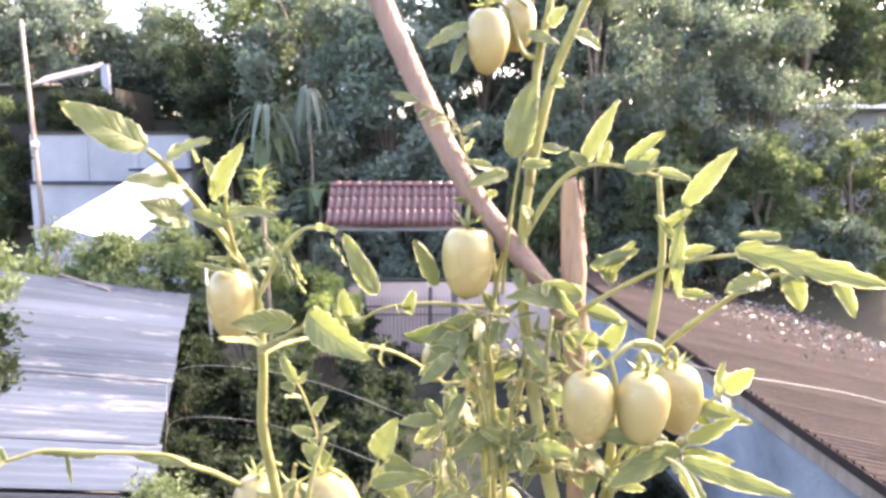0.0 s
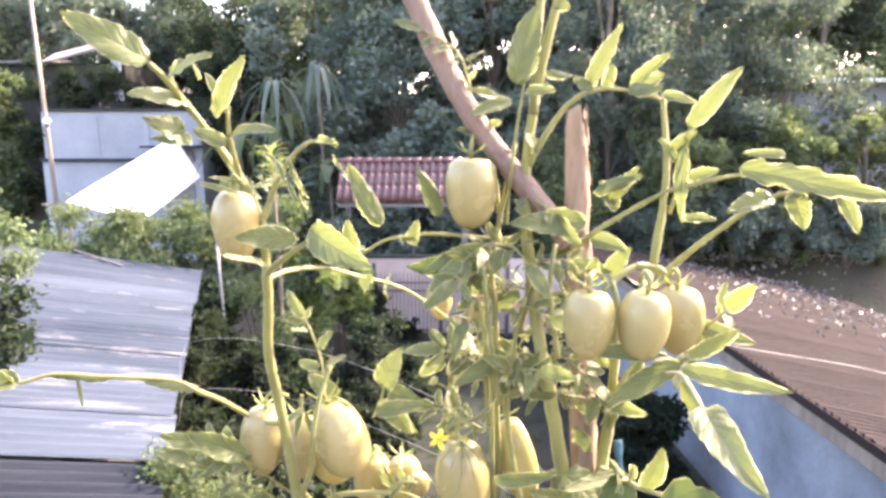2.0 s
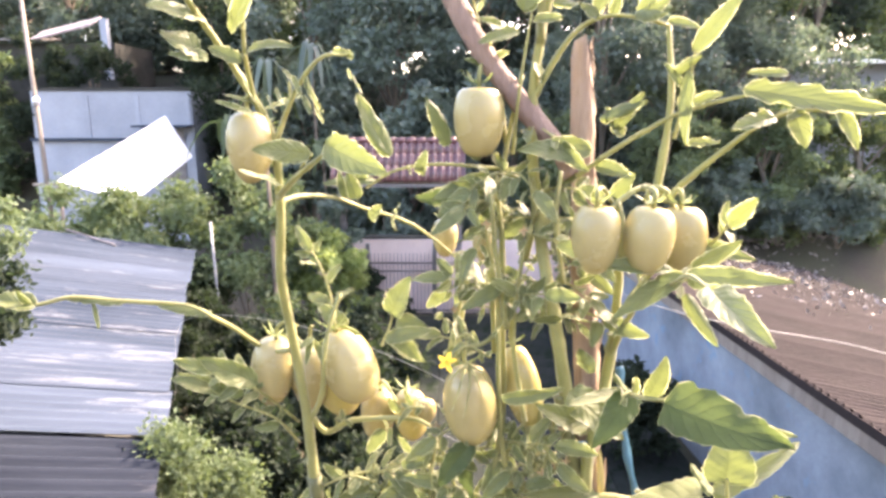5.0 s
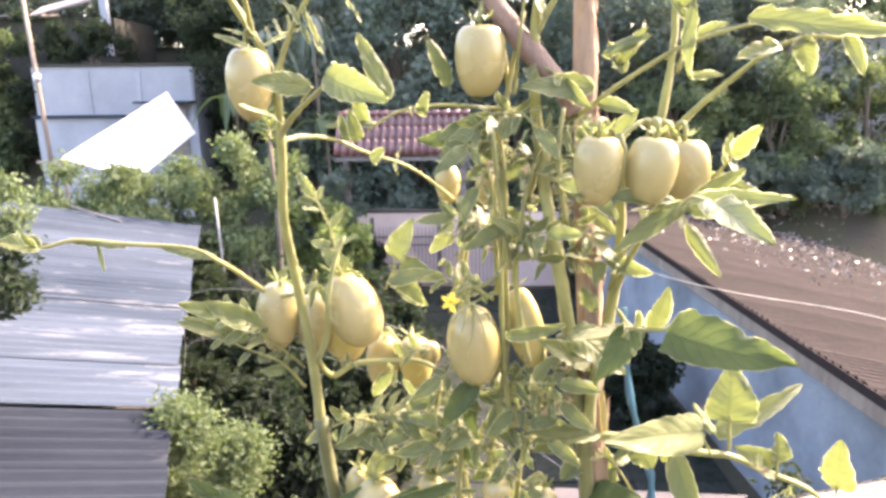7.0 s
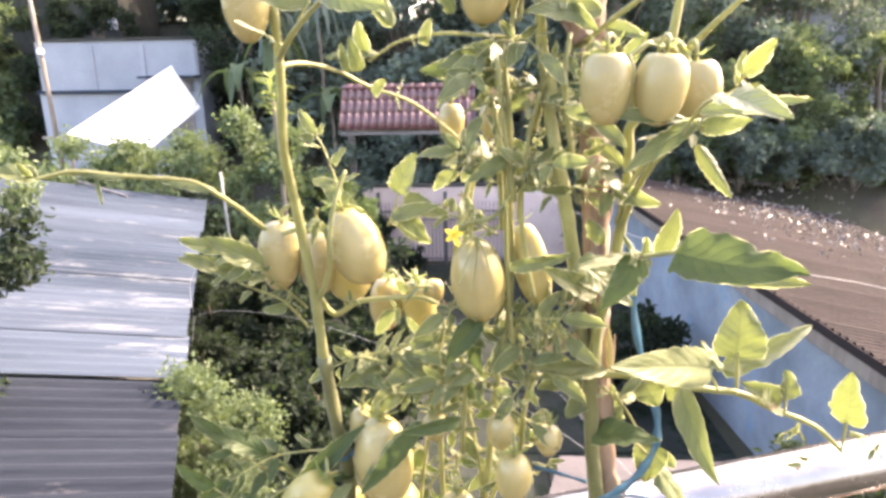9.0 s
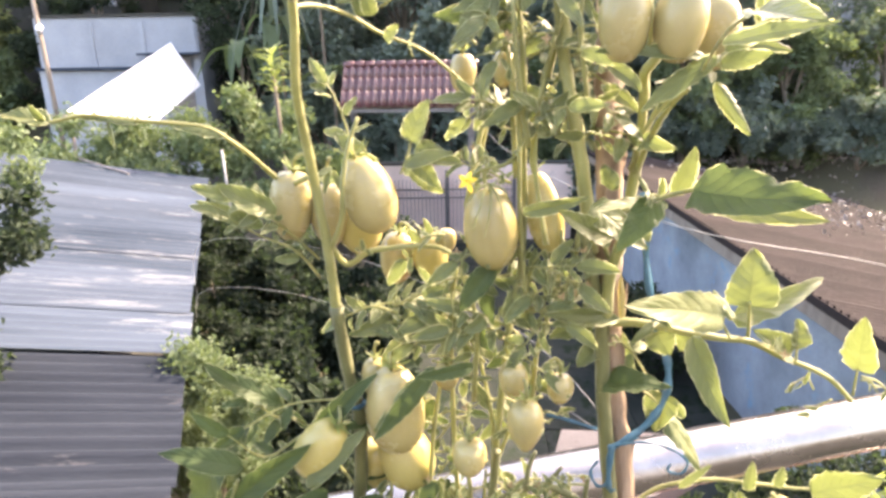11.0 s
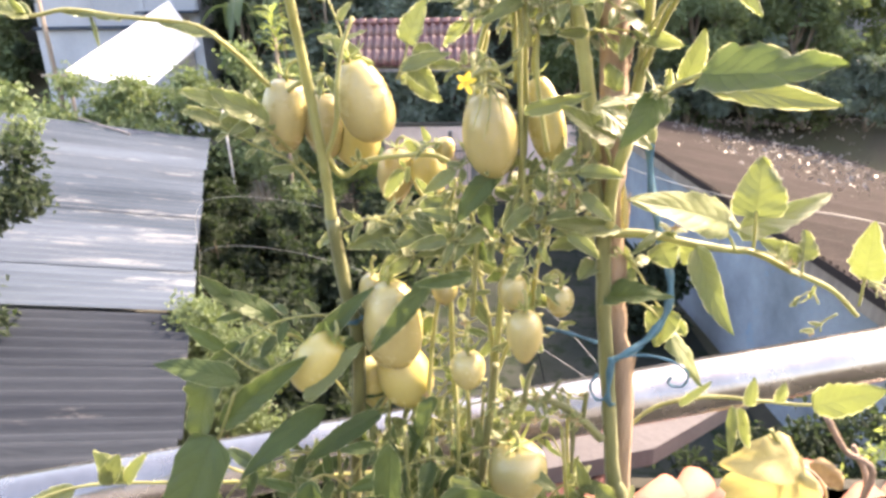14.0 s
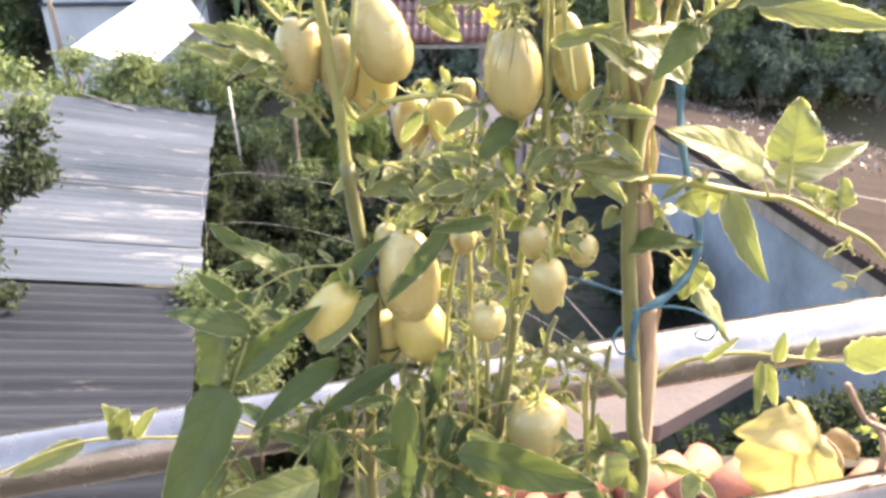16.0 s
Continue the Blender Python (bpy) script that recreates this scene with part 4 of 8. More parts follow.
def fruit(plant, centre, length, width, lean=(0.0, 0.0), tip=0.04, ripe=False, stalk=None, flat=0.0, sepals=True, belly=0.09):
    """A plum tomato hung by its stalk: body, star of sepals, bent stalk. lean: degrees sideways and towards the viewer."""
    rng = random.Random(int(centre[0] * 9173 + centre[2] * 7919))
    m = Matrix.Translation(centre) @ Euler((radians(lean[1]), radians(lean[0]), rng.uniform(0, 6))).to_matrix().to_4x4()
    if lean != (0.0, 0.0):
        m = Matrix.Translation(centre) @ Euler((radians(lean[1]), radians(lean[0]), 0)).to_matrix().to_4x4() @ Matrix.Rotation(rng.uniform(0, 6), 4, "Z")
    bm = bmesh.new()
    rows, sides, k = [], 20, 15
    for i in range(1, k):
        a = math.pi * i / k
        z = math.cos(a)
        r = math.sin(a) ** (0.78 + flat) * (1 + belly * z)
        zz = z * length / 2
        if z > 0.9:
            zz -= (z - 0.9) * length * 0.35
        if tip and z < -0.6:
            zz -= tip * length * ((-z - 0.6) / 0.4) ** 3
        ring = []
        for j in range(sides):
            b = 2 * math.pi * j / sides
            lobe = 1 + 0.018 * math.cos(3 * b) + 0.012 * math.cos(5 * b + 1)
            ring.append(bm.verts.new(m @ Vector((math.cos(b) * r * width / 2 * lobe, math.sin(b) * r * width / 2 * lobe, zz))))
        rows.append(ring)
    top, low = bm.verts.new(m @ Vector((0, 0, length * 0.455))), bm.verts.new(m @ Vector((0, 0, -length * (0.5 + tip))))
    for a, b in zip(rows, rows[1:]):
        for j in range(sides):
            bm.faces.new((a[j], b[j], b[(j + 1) % sides], a[(j + 1) % sides]))
    for j in range(sides):
        bm.faces.new((top, rows[0][j], rows[0][(j + 1) % sides]))
        bm.faces.new((low, rows[-1][(j + 1) % sides], rows[-1][j]))
    body = under(link("fruit", bm, M_FRUIT_RIPE if ripe else M_FRUIT, label="pale yellow plum tomato" if ripe else "pale green plum tomato"), plant)
    if sepals:
        cup = bmesh.new()
        for j in range(6):
            b = 2 * math.pi * j / 6 + rng.uniform(-0.2, 0.2)
            reach = width * rng.uniform(0.3, 0.46)
            d = Vector((math.cos(b), math.sin(b), 0))
            side = Vector((-d.y, d.x, 0))
            strip = []
            lift = rng.uniform(0.1, 0.9)
            for i in range(6):
                f = i / 5
                q = Vector((0, 0, length * 0.47)) + d * reach * f + Vector((0, 0, 0.004 + reach * (lift * f * f - 0.12 * f)))
                w = 0.0022 * (1 - f) ** 0.7 + 0.0003
                strip.append((cup.verts.new(m @ (q - side * w)), cup.verts.new(m @ (q + Vector((0, 0, 0.0008)))), cup.verts.new(m @ (q + side * w))))
            for s, t in zip(strip, strip[1:]):
                cup.faces.new((s[0], s[1], t[1], t[0]))
                cup.faces.new((s[1], s[2], t[2], t[1]))
        ob = link("calyx", cup, M_SEPAL)
        ob.parent = body
        ob.matrix_parent_inverse = Matrix.Identity(4)
    if stalk:
        head = m @ Vector((0, 0, length * 0.45))
        end = Vector(stalk)
        mid = head.lerp(end, 0.45) + Vector((0, 0, 0.012))
        stem(plant, [tuple(head), tuple(m @ Vector((0, 0, length * 0.45 + 0.012))), tuple(mid), tuple(end)], 0.0019, 0.0016, "fruit_stalk")
    return body


def blossom(plant, at, size, material, count=5, name="blossom"):
    rng = random.Random(int(at[0] * 5000) + int(at[2] * 3000))
    bm = bmesh.new()
    for j in range(count):
        b = 2 * math.pi * j / count + rng.uniform(-0.2, 0.2)
        d = Vector((math.cos(b), -0.45, math.sin(b) + 0.2)).normalized()
        blade(bm, at, d, size * rng.uniform(0.8, 1.1), size * 0.4, 0.35, Vector((0, -1, 0)), 4)
    tube(bm, [Vector(at), Vector(at) + Vector((0, -size * 0.5, -size * 0.1))], size * 0.12, size * 0.05, 6)
    return under(link(name, bm, material), plant)


def twine(points, width, label):
    """A flat plastic tape, twisted a little along its way."""
    line = spline(points, 8)
    bm = bmesh.new()
    rows = []
    for i, q in enumerate(line):
        way = (line[min(i + 1, len(line) - 1)] - line[max(i - 1, 0)]).normalized()
        flat = way.cross(Vector((0.25 * math.sin(i * 0.5), -1, 0.2))).normalized()
        n = way.cross(flat)
        w, h = width / 2 * (1 + 0.25 * math.sin(i * 0.9)), 0.0004
        rows.append([bm.verts.new(q + flat * a * w + n * b * h) for a, b in ((-1, -1), (1, -1), (1, 1), (-1, 1))])
    for a, b in zip(rows, rows[1:]):
        for k in range(4):
            bm.faces.new((a[k], a[(k + 1) % 4], b[(k + 1) % 4], b[k]))
    bm.faces.new(rows[0][::-1])
    bm.faces.new(rows[-1])
    ob = link("twine", bm, M_TWINE)
    return tagged(ob, label, "twine", "blue plastic ties")


def sprig(plant, at, way, length, seed, material=None):
    """A short hairy side shoot: a thin bent stalk with a few narrow leaves and a spent flower."""
    rng = random.Random(seed)
    at, way = Vector(at), Vector(way).normalized()
    side = way.cross(Vector((0.1, -1, 0.3))).normalized()
    bend = side * rng.uniform(-0.4, 0.4) * length
    end = at + way * length + Vector((0, 0, -0.25 * length))
    stem(plant, [tuple(at), tuple(at + way * length * 0.5 + bend), tuple(end)], 0.0011, 0.0006, "flower_stalk")
    for k in range(rng.randint(2, 4)):
        q = at.lerp(end, rng.uniform(0.4, 1.0)) + bend * 0.5
        d = (side * rng.choice((-1, 1)) + way * rng.uniform(-0.2, 0.9) + Vector((0, rng.uniform(-0.6, 0.4), rng.uniform(-0.5, 0.6)))).normalized()
        n = length * rng.uniform(0.3, 0.65)
        leaf(plant, q, q + d * n, n * rng.uniform(0.3, 0.55), rng.uniform(-60, 60), teeth=3, roll_edge=rng.uniform(0, 0.7), material=material)
    if rng.random() < 0.35:
        blossom(plant, tuple(end), 0.006, M_WITHER, 4, "spent_flower")

FLOOR = 4.58


def planter(x, y, r, label):
    """A black nursery pot with a rolled rim, filled with soil."""
    pot = thing("planter_pot", label, "plant pot", (x, y, FLOOR))
    bm = bmesh.new()
    rings = []
    for rr, z in ((r * 0.78, 0.0), (r * 0.97, 0.2), (r * 1.06, 0.205), (r * 1.06, 0.225), (r * 0.95, 0.225), (r * 0.92, 0.18), (0.004, 0.18)):
        rings.append([bm.verts.new((rr * math.cos(2 * math.pi * k / 24), rr * math.sin(2 * math.pi * k / 24), z)) for k in range(24)])
    for a, b in zip(rings, rings[1:]):
        for k in range(24):
            bm.faces.new((a[k], a[(k + 1) % 24], b[(k + 1) % 24], b[k]))
    bm.faces.new(rings[0][::-1])
    part("pot", bm, M_POT, pot, smooth=True)
    soil = bmesh.new()
    bmesh.ops.create_grid(soil, x_segments=10, y_segments=10, size=r * 0.64)
    for v in soil.verts:
        v.co.z = 0.19 + 0.012 * noise.noise(v.co * 30)
    part("soil", soil, M_SOIL, pot, smooth=True)
    return pot


planter(-0.09, 0.52, 0.12, "black plastic pot of soil holding a tomato plant")
planter(0.16, 0.52, 0.115, "black plastic pot of soil holding a tomato plant")
left_plant = thing("tomato_plant", "tall tomato plant with pale unripe plum tomatoes on a green stem", "tomato plant", (-0.09, 0.52, FLOOR + 0.185), "tomato plants")
mid_plant = thing("tomato_plant", "bushy tomato plant hung with clusters of pale plum tomatoes", "tomato plant", (0.0, 0.53, FLOOR + 0.185), "tomato plants")
right_plant = thing("tomato_plant", "tomato plant tied to a wooden stake with blue twine", "tomato plant", (0.135, 0.5, FLOOR + 0.185), "tomato plants")
stake = thing("plant_stake", "split weathered wooden stake driven into the pot", "stake", (0.195, 0.53, FLOOR + 0.1))

shaft_bm = tube(bmesh.new(), spline([(0.190, 0.53, 4.680), (0.179, 0.540, 5.339), (0.165, 0.550, 5.481), (0.158, 0.555, 5.547), (0.146, 0.570, 5.762), (0.148, 0.580, 5.766), (0.14, 0.602, 5.994)], 10), 0.0112, 0.0126, 14, 0.4)
for v in shaft_bm.verts:
    if v.co.z > 5.8:
        up = min((v.co.z - 5.8) / 0.19, 1.0)
        v.co.x += 0.27 * up * (0.1475 - 0.0075 * up - v.co.x)
    if v.co.z > 5.985:
        v.co.z += 0.009 * math.sin(v.co.x * 900) + 0.006 * noise.noise(v.co * 300)
    elif v.co.z > 5.3:
        v.co += Vector((0.0012 * noise.noise(Vector((v.co.x * 400, v.co.y * 400, v.co.z * 12))), 0, 0))
under(link("shaft", shaft_bm, M_STAKE), stake)
under(rod("splinter", [(0.1504, 0.5966, 5.969), (0.1484, 0.5946, 5.989), (0.1483, 0.5936, 6.004)], 0.0022, 0.0006, M_STAKE, wobble=0.6, sides=5), stake)
under(rod("splinter", [(0.1516, 0.5932, 5.934), (0.1496, 0.5912, 5.954), (0.1469, 0.5902, 5.969)], 0.0022, 0.0006, M_STAKE, wobble=0.6, sides=5), stake)
under(rod("splinter", [(0.1343, 0.5886, 5.886), (0.1363, 0.5866, 5.906), (0.1385, 0.5856, 5.921)], 0.0022, 0.0006, M_STAKE, wobble=0.6, sides=5), stake)
under(rod("splinter", [(0.1543, 0.5857, 5.856), (0.1523, 0.5837, 5.876), (0.1514, 0.5827, 5.891)], 0.0022, 0.0006, M_STAKE, wobble=0.6, sides=5), stake)
under(rod("splinter", [(0.1585, 0.5797, 5.794), (0.1565, 0.5777, 5.814), (0.1568, 0.5767, 5.829)], 0.0022, 0.0006, M_STAKE, wobble=0.6, sides=5), stake)
under(rod("splinter", [(0.1355, 0.5658, 5.745), (0.1385, 0.5638, 5.766), (0.1388, 0.5628, 5.780)], 0.0022, 0.0006, M_STAKE, wobble=0.6, sides=5), stake)
under(rod("splinter", [(0.1597, 0.5642, 5.722), (0.1617, 0.5622, 5.742), (0.1614, 0.5612, 5.757)], 0.0022, 0.0006, M_STAKE, wobble=0.6, sides=5), stake)
under(rod("splinter", [(0.1633, 0.5597, 5.657), (0.1643, 0.5577, 5.677), (0.1663, 0.5567, 5.692)], 0.0022, 0.0006, M_STAKE, wobble=0.6, sides=5), stake)
under(rod("splinter", [(0.1415, 0.5583, 5.638), (0.1435, 0.5563, 5.658), (0.1428, 0.5553, 5.673)], 0.0022, 0.0006, M_STAKE, wobble=0.6, sides=5), stake)
under(rod("splinter", [(0.1677, 0.5542, 5.579), (0.1687, 0.5522, 5.599), (0.1688, 0.5512, 5.614)], 0.0022, 0.0006, M_STAKE, wobble=0.6, sides=5), stake)
under(rod("splinter", [(0.1723, 0.5500, 5.520), (0.1703, 0.5480, 5.540), (0.1692, 0.5470, 5.555)], 0.0022, 0.0006, M_STAKE, wobble=0.6, sides=5), stake)
under(rod("splinter", [(0.1547, 0.5462, 5.469), (0.1557, 0.5442, 5.489), (0.1575, 0.5432, 5.504)], 0.0022, 0.0006, M_STAKE, wobble=0.6, sides=5), stake)
under(rod("splinter", [(0.1825, 0.5427, 5.420), (0.1845, 0.5407, 5.440), (0.1858, 0.5397, 5.455)], 0.0022, 0.0006, M_STAKE, wobble=0.6, sides=5), stake)
under(rod("splinter", [(0.1834, 0.5420, 5.410), (0.1844, 0.5400, 5.430), (0.1837, 0.5390, 5.445)], 0.0022, 0.0006, M_STAKE, wobble=0.6, sides=5), stake)
pole_ob = rod("garden_pole", [(-0.045, 0.63, 6.192), (0.001, 0.615, 6.086), (0.047, 0.6, 5.995), (0.115, 0.578, 5.908), (0.132, 0.572, 5.882)], 0.0108, 0.0088, M_BAMBOO, wobble=0.15, sides=10, steps=8, knots=3)
tagged(pole_ob, "weathered reddish cane leaning against the stake", "cane")
stem(left_plant, [(-0.09, 0.52, 4.765), (-0.108, 0.545, 5.204), (-0.108, 0.56, 5.286), (-0.096, 0.563, 5.442), (-0.106, 0.57, 5.504), (-0.113, 0.562, 5.588)], 0.0078, 0.0068, material=M_STEM_OLD, label="woody olive-brown stem")
stem(left_plant, [(-0.112, 0.562, 5.576), (-0.113, 0.562, 5.588), (-0.116, 0.56, 5.646), (-0.124, 0.55, 5.733), (-0.127, 0.532, 5.795), (-0.121, 0.518, 5.858), (-0.119, 0.504, 5.910), (-0.13, 0.504, 5.940), (-0.144, 0.494, 5.969), (-0.158, 0.475, 5.999), (-0.166, 0.456, 6.018), (-0.171, 0.447, 6.026)], 0.0056, 0.0017)
leaf(left_plant, (-0.172, 0.447, 6.029), (-0.209, 0.418, 6.055), 0.0287, -5, curl=0.1, fold=0.2)
leaf(left_plant, (-0.158, 0.475, 6.003), (-0.18, 0.437, 6.009), 0.0180, -10)
leaf(left_plant, (-0.164, 0.462, 6.021), (-0.131, 0.450, 6.035), 0.0172, -10, curl=0.15)
stem(left_plant, [(-0.160, 0.468, 6.003), (-0.164, 0.468, 6.013), (-0.167, 0.468, 6.022)], 0.0016, 0.0012, "leaf_stalk")
stem(left_plant, [(-0.133, 0.504, 5.944), (-0.13, 0.475, 5.977), (-0.127, 0.465, 5.997)], 0.0022, 0.0012)
leaf(left_plant, (-0.136, 0.465, 5.993), (-0.108, 0.437, 6.029), 0.0175, 10)
leaf(left_plant, (-0.13, 0.475, 5.979), (-0.092, 0.456, 5.985), 0.0137, -10)
leaf(left_plant, (-0.127, 0.465, 5.995), (-0.137, 0.456, 6.021), 0.0094, 30)
leaf(left_plant, (-0.133, 0.475, 5.973), (-0.157, 0.475, 5.985), 0.0137, 0)
stem(left_plant, [(-0.121, 0.513, 5.911), (-0.1, 0.475, 5.940), (-0.082, 0.456, 5.963), (-0.067, 0.447, 5.974), (-0.049, 0.437, 5.974)], 0.0022, 0.001, "flower_stalk")
leaf(left_plant, (-0.082, 0.456, 5.962), (-0.077, 0.447, 5.945), 0.0047, 40, teeth=2)
leaf(left_plant, (-0.082, 0.456, 5.962), (-0.07, 0.447, 5.935), 0.0047, 40, teeth=2)
leaf(left_plant, (-0.088, 0.456, 5.954), (-0.098, 0.456, 5.967), 0.0047, 40, teeth=2)
leaf(left_plant, (-0.049, 0.437, 5.975), (-0.046, 0.437, 5.971), 0.0044, 40, teeth=2)
leaf(left_plant, (-0.059, 0.437, 5.977), (-0.046, 0.428, 5.975), 0.0044, 40, teeth=2)
leaf(left_plant, (-0.129, 0.504, 5.941), (-0.146, 0.475, 5.951), 0.0052, 0, teeth=2)
leaf(left_plant, (-0.129, 0.504, 5.941), (-0.134, 0.475, 5.960), 0.0052, 0, teeth=2)
leaf(left_plant, (-0.125, 0.504, 5.939), (-0.091, 0.475, 5.950), 0.0052, 0, teeth=2)
fruit(left_plant, (-0.138, 0.5, 5.911), 0.0554, 0.0364, sepals=False, stalk=(-0.125, 0.504, 5.935))
stem(left_plant, [(-0.12, 0.513, 5.869), (-0.098, 0.475, 5.887), (-0.07, 0.447, 5.907)], 0.0035, 0.002, "leaf_stalk")
leaf(left_plant, (-0.068, 0.447, 5.915), (-0.023, 0.399, 5.899), 0.0286, 20)
leaf(left_plant, (-0.082, 0.456, 5.907), (-0.118, 0.437, 5.911), 0.0206, -35)
leaf(left_plant, (-0.114, 0.504, 5.878), (-0.13, 0.456, 5.899), 0.0114, 0)
stem(left_plant, [(-0.08, 0.456, 5.907), (-0.093, 0.475, 5.896)], 0.0015, 0.001, "leaf_stalk")
stem(left_plant, [(-0.13, 0.565, 5.717), (-0.163, 0.6, 5.704), (-0.183, 0.57, 5.736), (-0.195, 0.545, 5.756), (-0.216, 0.54, 5.768), (-0.268, 0.53, 5.775), (-0.306, 0.52, 5.781), (-0.334, 0.51, 5.777), (-0.368, 0.5, 5.784)], 0.0028, 0.0014)
leaf(left_plant, (-0.195, 0.545, 5.761), (-0.238, 0.535, 5.775), 0.0172, 70, roll_edge=1.0, curl=0.05)
leaf(left_plant, (-0.267, 0.53, 5.774), (-0.313, 0.52, 5.783), 0.0147, 70, roll_edge=1.0, curl=0.05)
leaf(left_plant, (-0.291, 0.525, 5.775), (-0.287, 0.52, 5.752), 0.0068, 30, roll_edge=1.0)
leaf(left_plant, (-0.331, 0.51, 5.777), (-0.363, 0.5, 5.785), 0.0237, 20)
leaf(left_plant, (-0.336, 0.51, 5.777), (-0.339, 0.5, 5.793), 0.0085, 20)
compound(left_plant, [(-0.101, 0.62, 5.733), (-0.103, 0.63, 5.752), (-0.114, 0.635, 5.783), (-0.123, 0.64, 5.798)], 0.028, 4, 11)
stem(left_plant, [(-0.119, 0.565, 5.659), (-0.103, 0.58, 5.626), (-0.074, 0.57, 5.643), (-0.019, 0.56, 5.650), (0.002, 0.555, 5.645)], 0.0035, 0.0018)
fruit(left_plant, (-0.159, 0.605, 5.681), 0.0718, 0.0452, lean=(7.0, 0.0), stalk=(-0.131, 0.6, 5.729))
fruit(left_plant, (-0.123, 0.615, 5.669), 0.0638, 0.0437, stalk=(-0.117, 0.6, 5.729))
fruit(left_plant, (-0.077, 0.578, 5.698), 0.0780, 0.0515, lean=(-17.0, 4.0), tip=0.02, stalk=(-0.094, 0.585, 5.745), belly=-0.14)
fruit(left_plant, (-0.096, 0.632, 5.656), 0.0690, 0.0540, lean=(-6.0, 0.0), tip=0.03, ripe=True, sepals=False)
stem(left_plant, [(-0.12, 0.565, 5.635), (-0.1, 0.55, 5.677), (-0.096, 0.55, 5.716), (-0.091, 0.56, 5.746), (-0.082, 0.57, 5.771)], 0.0028, 0.0018)
leaf(left_plant, (-0.114, 0.585, 5.722), (-0.119, 0.57, 5.701), 0.0089, 20, teeth=2)
leaf(left_plant, (-0.111, 0.585, 5.719), (-0.095, 0.565, 5.694), 0.0089, 20, teeth=2)
leaf(left_plant, (-0.113, 0.585, 5.722), (-0.129, 0.575, 5.714), 0.0089, 20, teeth=2)
leaf(left_plant, (-0.091, 0.58, 5.732), (-0.1, 0.565, 5.717), 0.0088, 20, teeth=2)
leaf(left_plant, (-0.085, 0.58, 5.735), (-0.065, 0.57, 5.731), 0.0087, 20, teeth=2)
leaf(left_plant, (-0.038, 0.61, 5.719), (-0.008, 0.59, 5.693), 0.0253, 20)
leaf(left_plant, (-0.046, 0.62, 5.711), (-0.019, 0.61, 5.714), 0.0152, 0)
leaf(left_plant, (-0.081, 0.59, 5.732), (-0.108, 0.59, 5.755), 0.0222, 0)
leaf(left_plant, (-0.041, 0.57, 5.726), (0.001, 0.55, 5.743), 0.0183, 0)
compound(left_plant, [(-0.137, 0.61, 5.621), (-0.159, 0.59, 5.655), (-0.18, 0.57, 5.684), (-0.202, 0.56, 5.699)], 0.032, 4, 13)
leaf(left_plant, (-0.168, 0.575, 5.679), (-0.212, 0.55, 5.714), 0.0289, 20)
leaf(left_plant, (-0.182, 0.575, 5.667), (-0.234, 0.55, 5.698), 0.0201, 0)
compound(left_plant, [(-0.134, 0.595, 5.606), (-0.153, 0.58, 5.640), (-0.186, 0.57, 5.660), (-0.208, 0.56, 5.679)], 0.03, 3, 14)
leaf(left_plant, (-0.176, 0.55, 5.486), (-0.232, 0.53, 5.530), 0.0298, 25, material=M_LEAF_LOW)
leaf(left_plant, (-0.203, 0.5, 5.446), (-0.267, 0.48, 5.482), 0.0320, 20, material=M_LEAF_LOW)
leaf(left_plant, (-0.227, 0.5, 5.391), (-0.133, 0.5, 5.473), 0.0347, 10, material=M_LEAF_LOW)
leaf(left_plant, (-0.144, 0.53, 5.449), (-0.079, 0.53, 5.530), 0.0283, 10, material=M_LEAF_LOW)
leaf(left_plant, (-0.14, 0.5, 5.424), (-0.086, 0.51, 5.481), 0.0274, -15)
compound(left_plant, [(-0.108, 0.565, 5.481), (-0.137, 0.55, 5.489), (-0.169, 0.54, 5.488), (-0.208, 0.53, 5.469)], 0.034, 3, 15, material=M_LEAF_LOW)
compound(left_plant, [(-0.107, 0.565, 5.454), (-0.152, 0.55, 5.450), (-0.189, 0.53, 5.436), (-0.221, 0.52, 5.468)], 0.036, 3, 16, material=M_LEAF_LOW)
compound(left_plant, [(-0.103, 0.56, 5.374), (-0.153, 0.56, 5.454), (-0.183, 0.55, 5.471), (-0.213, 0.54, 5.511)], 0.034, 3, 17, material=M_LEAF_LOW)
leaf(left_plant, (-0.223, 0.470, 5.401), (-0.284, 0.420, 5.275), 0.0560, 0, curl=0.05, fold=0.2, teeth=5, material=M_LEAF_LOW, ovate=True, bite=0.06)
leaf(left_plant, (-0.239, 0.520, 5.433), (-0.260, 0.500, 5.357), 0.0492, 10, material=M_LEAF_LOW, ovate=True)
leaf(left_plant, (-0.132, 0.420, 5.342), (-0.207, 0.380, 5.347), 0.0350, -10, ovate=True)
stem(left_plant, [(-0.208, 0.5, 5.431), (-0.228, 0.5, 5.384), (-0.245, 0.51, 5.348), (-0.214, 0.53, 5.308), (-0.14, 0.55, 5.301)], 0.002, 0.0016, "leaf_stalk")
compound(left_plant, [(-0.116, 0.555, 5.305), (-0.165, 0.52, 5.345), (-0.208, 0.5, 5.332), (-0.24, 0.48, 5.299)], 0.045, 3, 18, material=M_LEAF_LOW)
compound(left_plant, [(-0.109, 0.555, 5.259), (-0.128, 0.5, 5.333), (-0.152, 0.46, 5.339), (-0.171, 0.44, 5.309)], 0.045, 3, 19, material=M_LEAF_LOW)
stem(left_plant, [(-0.083, 0.58, 5.271), (-0.169, 0.56, 5.278), (-0.248, 0.55, 5.280), (-0.326, 0.54, 5.287), (-0.395, 0.53, 5.292), (-0.447, 0.52, 5.283), (-0.508, 0.5, 5.261)], 0.0022, 0.0014)
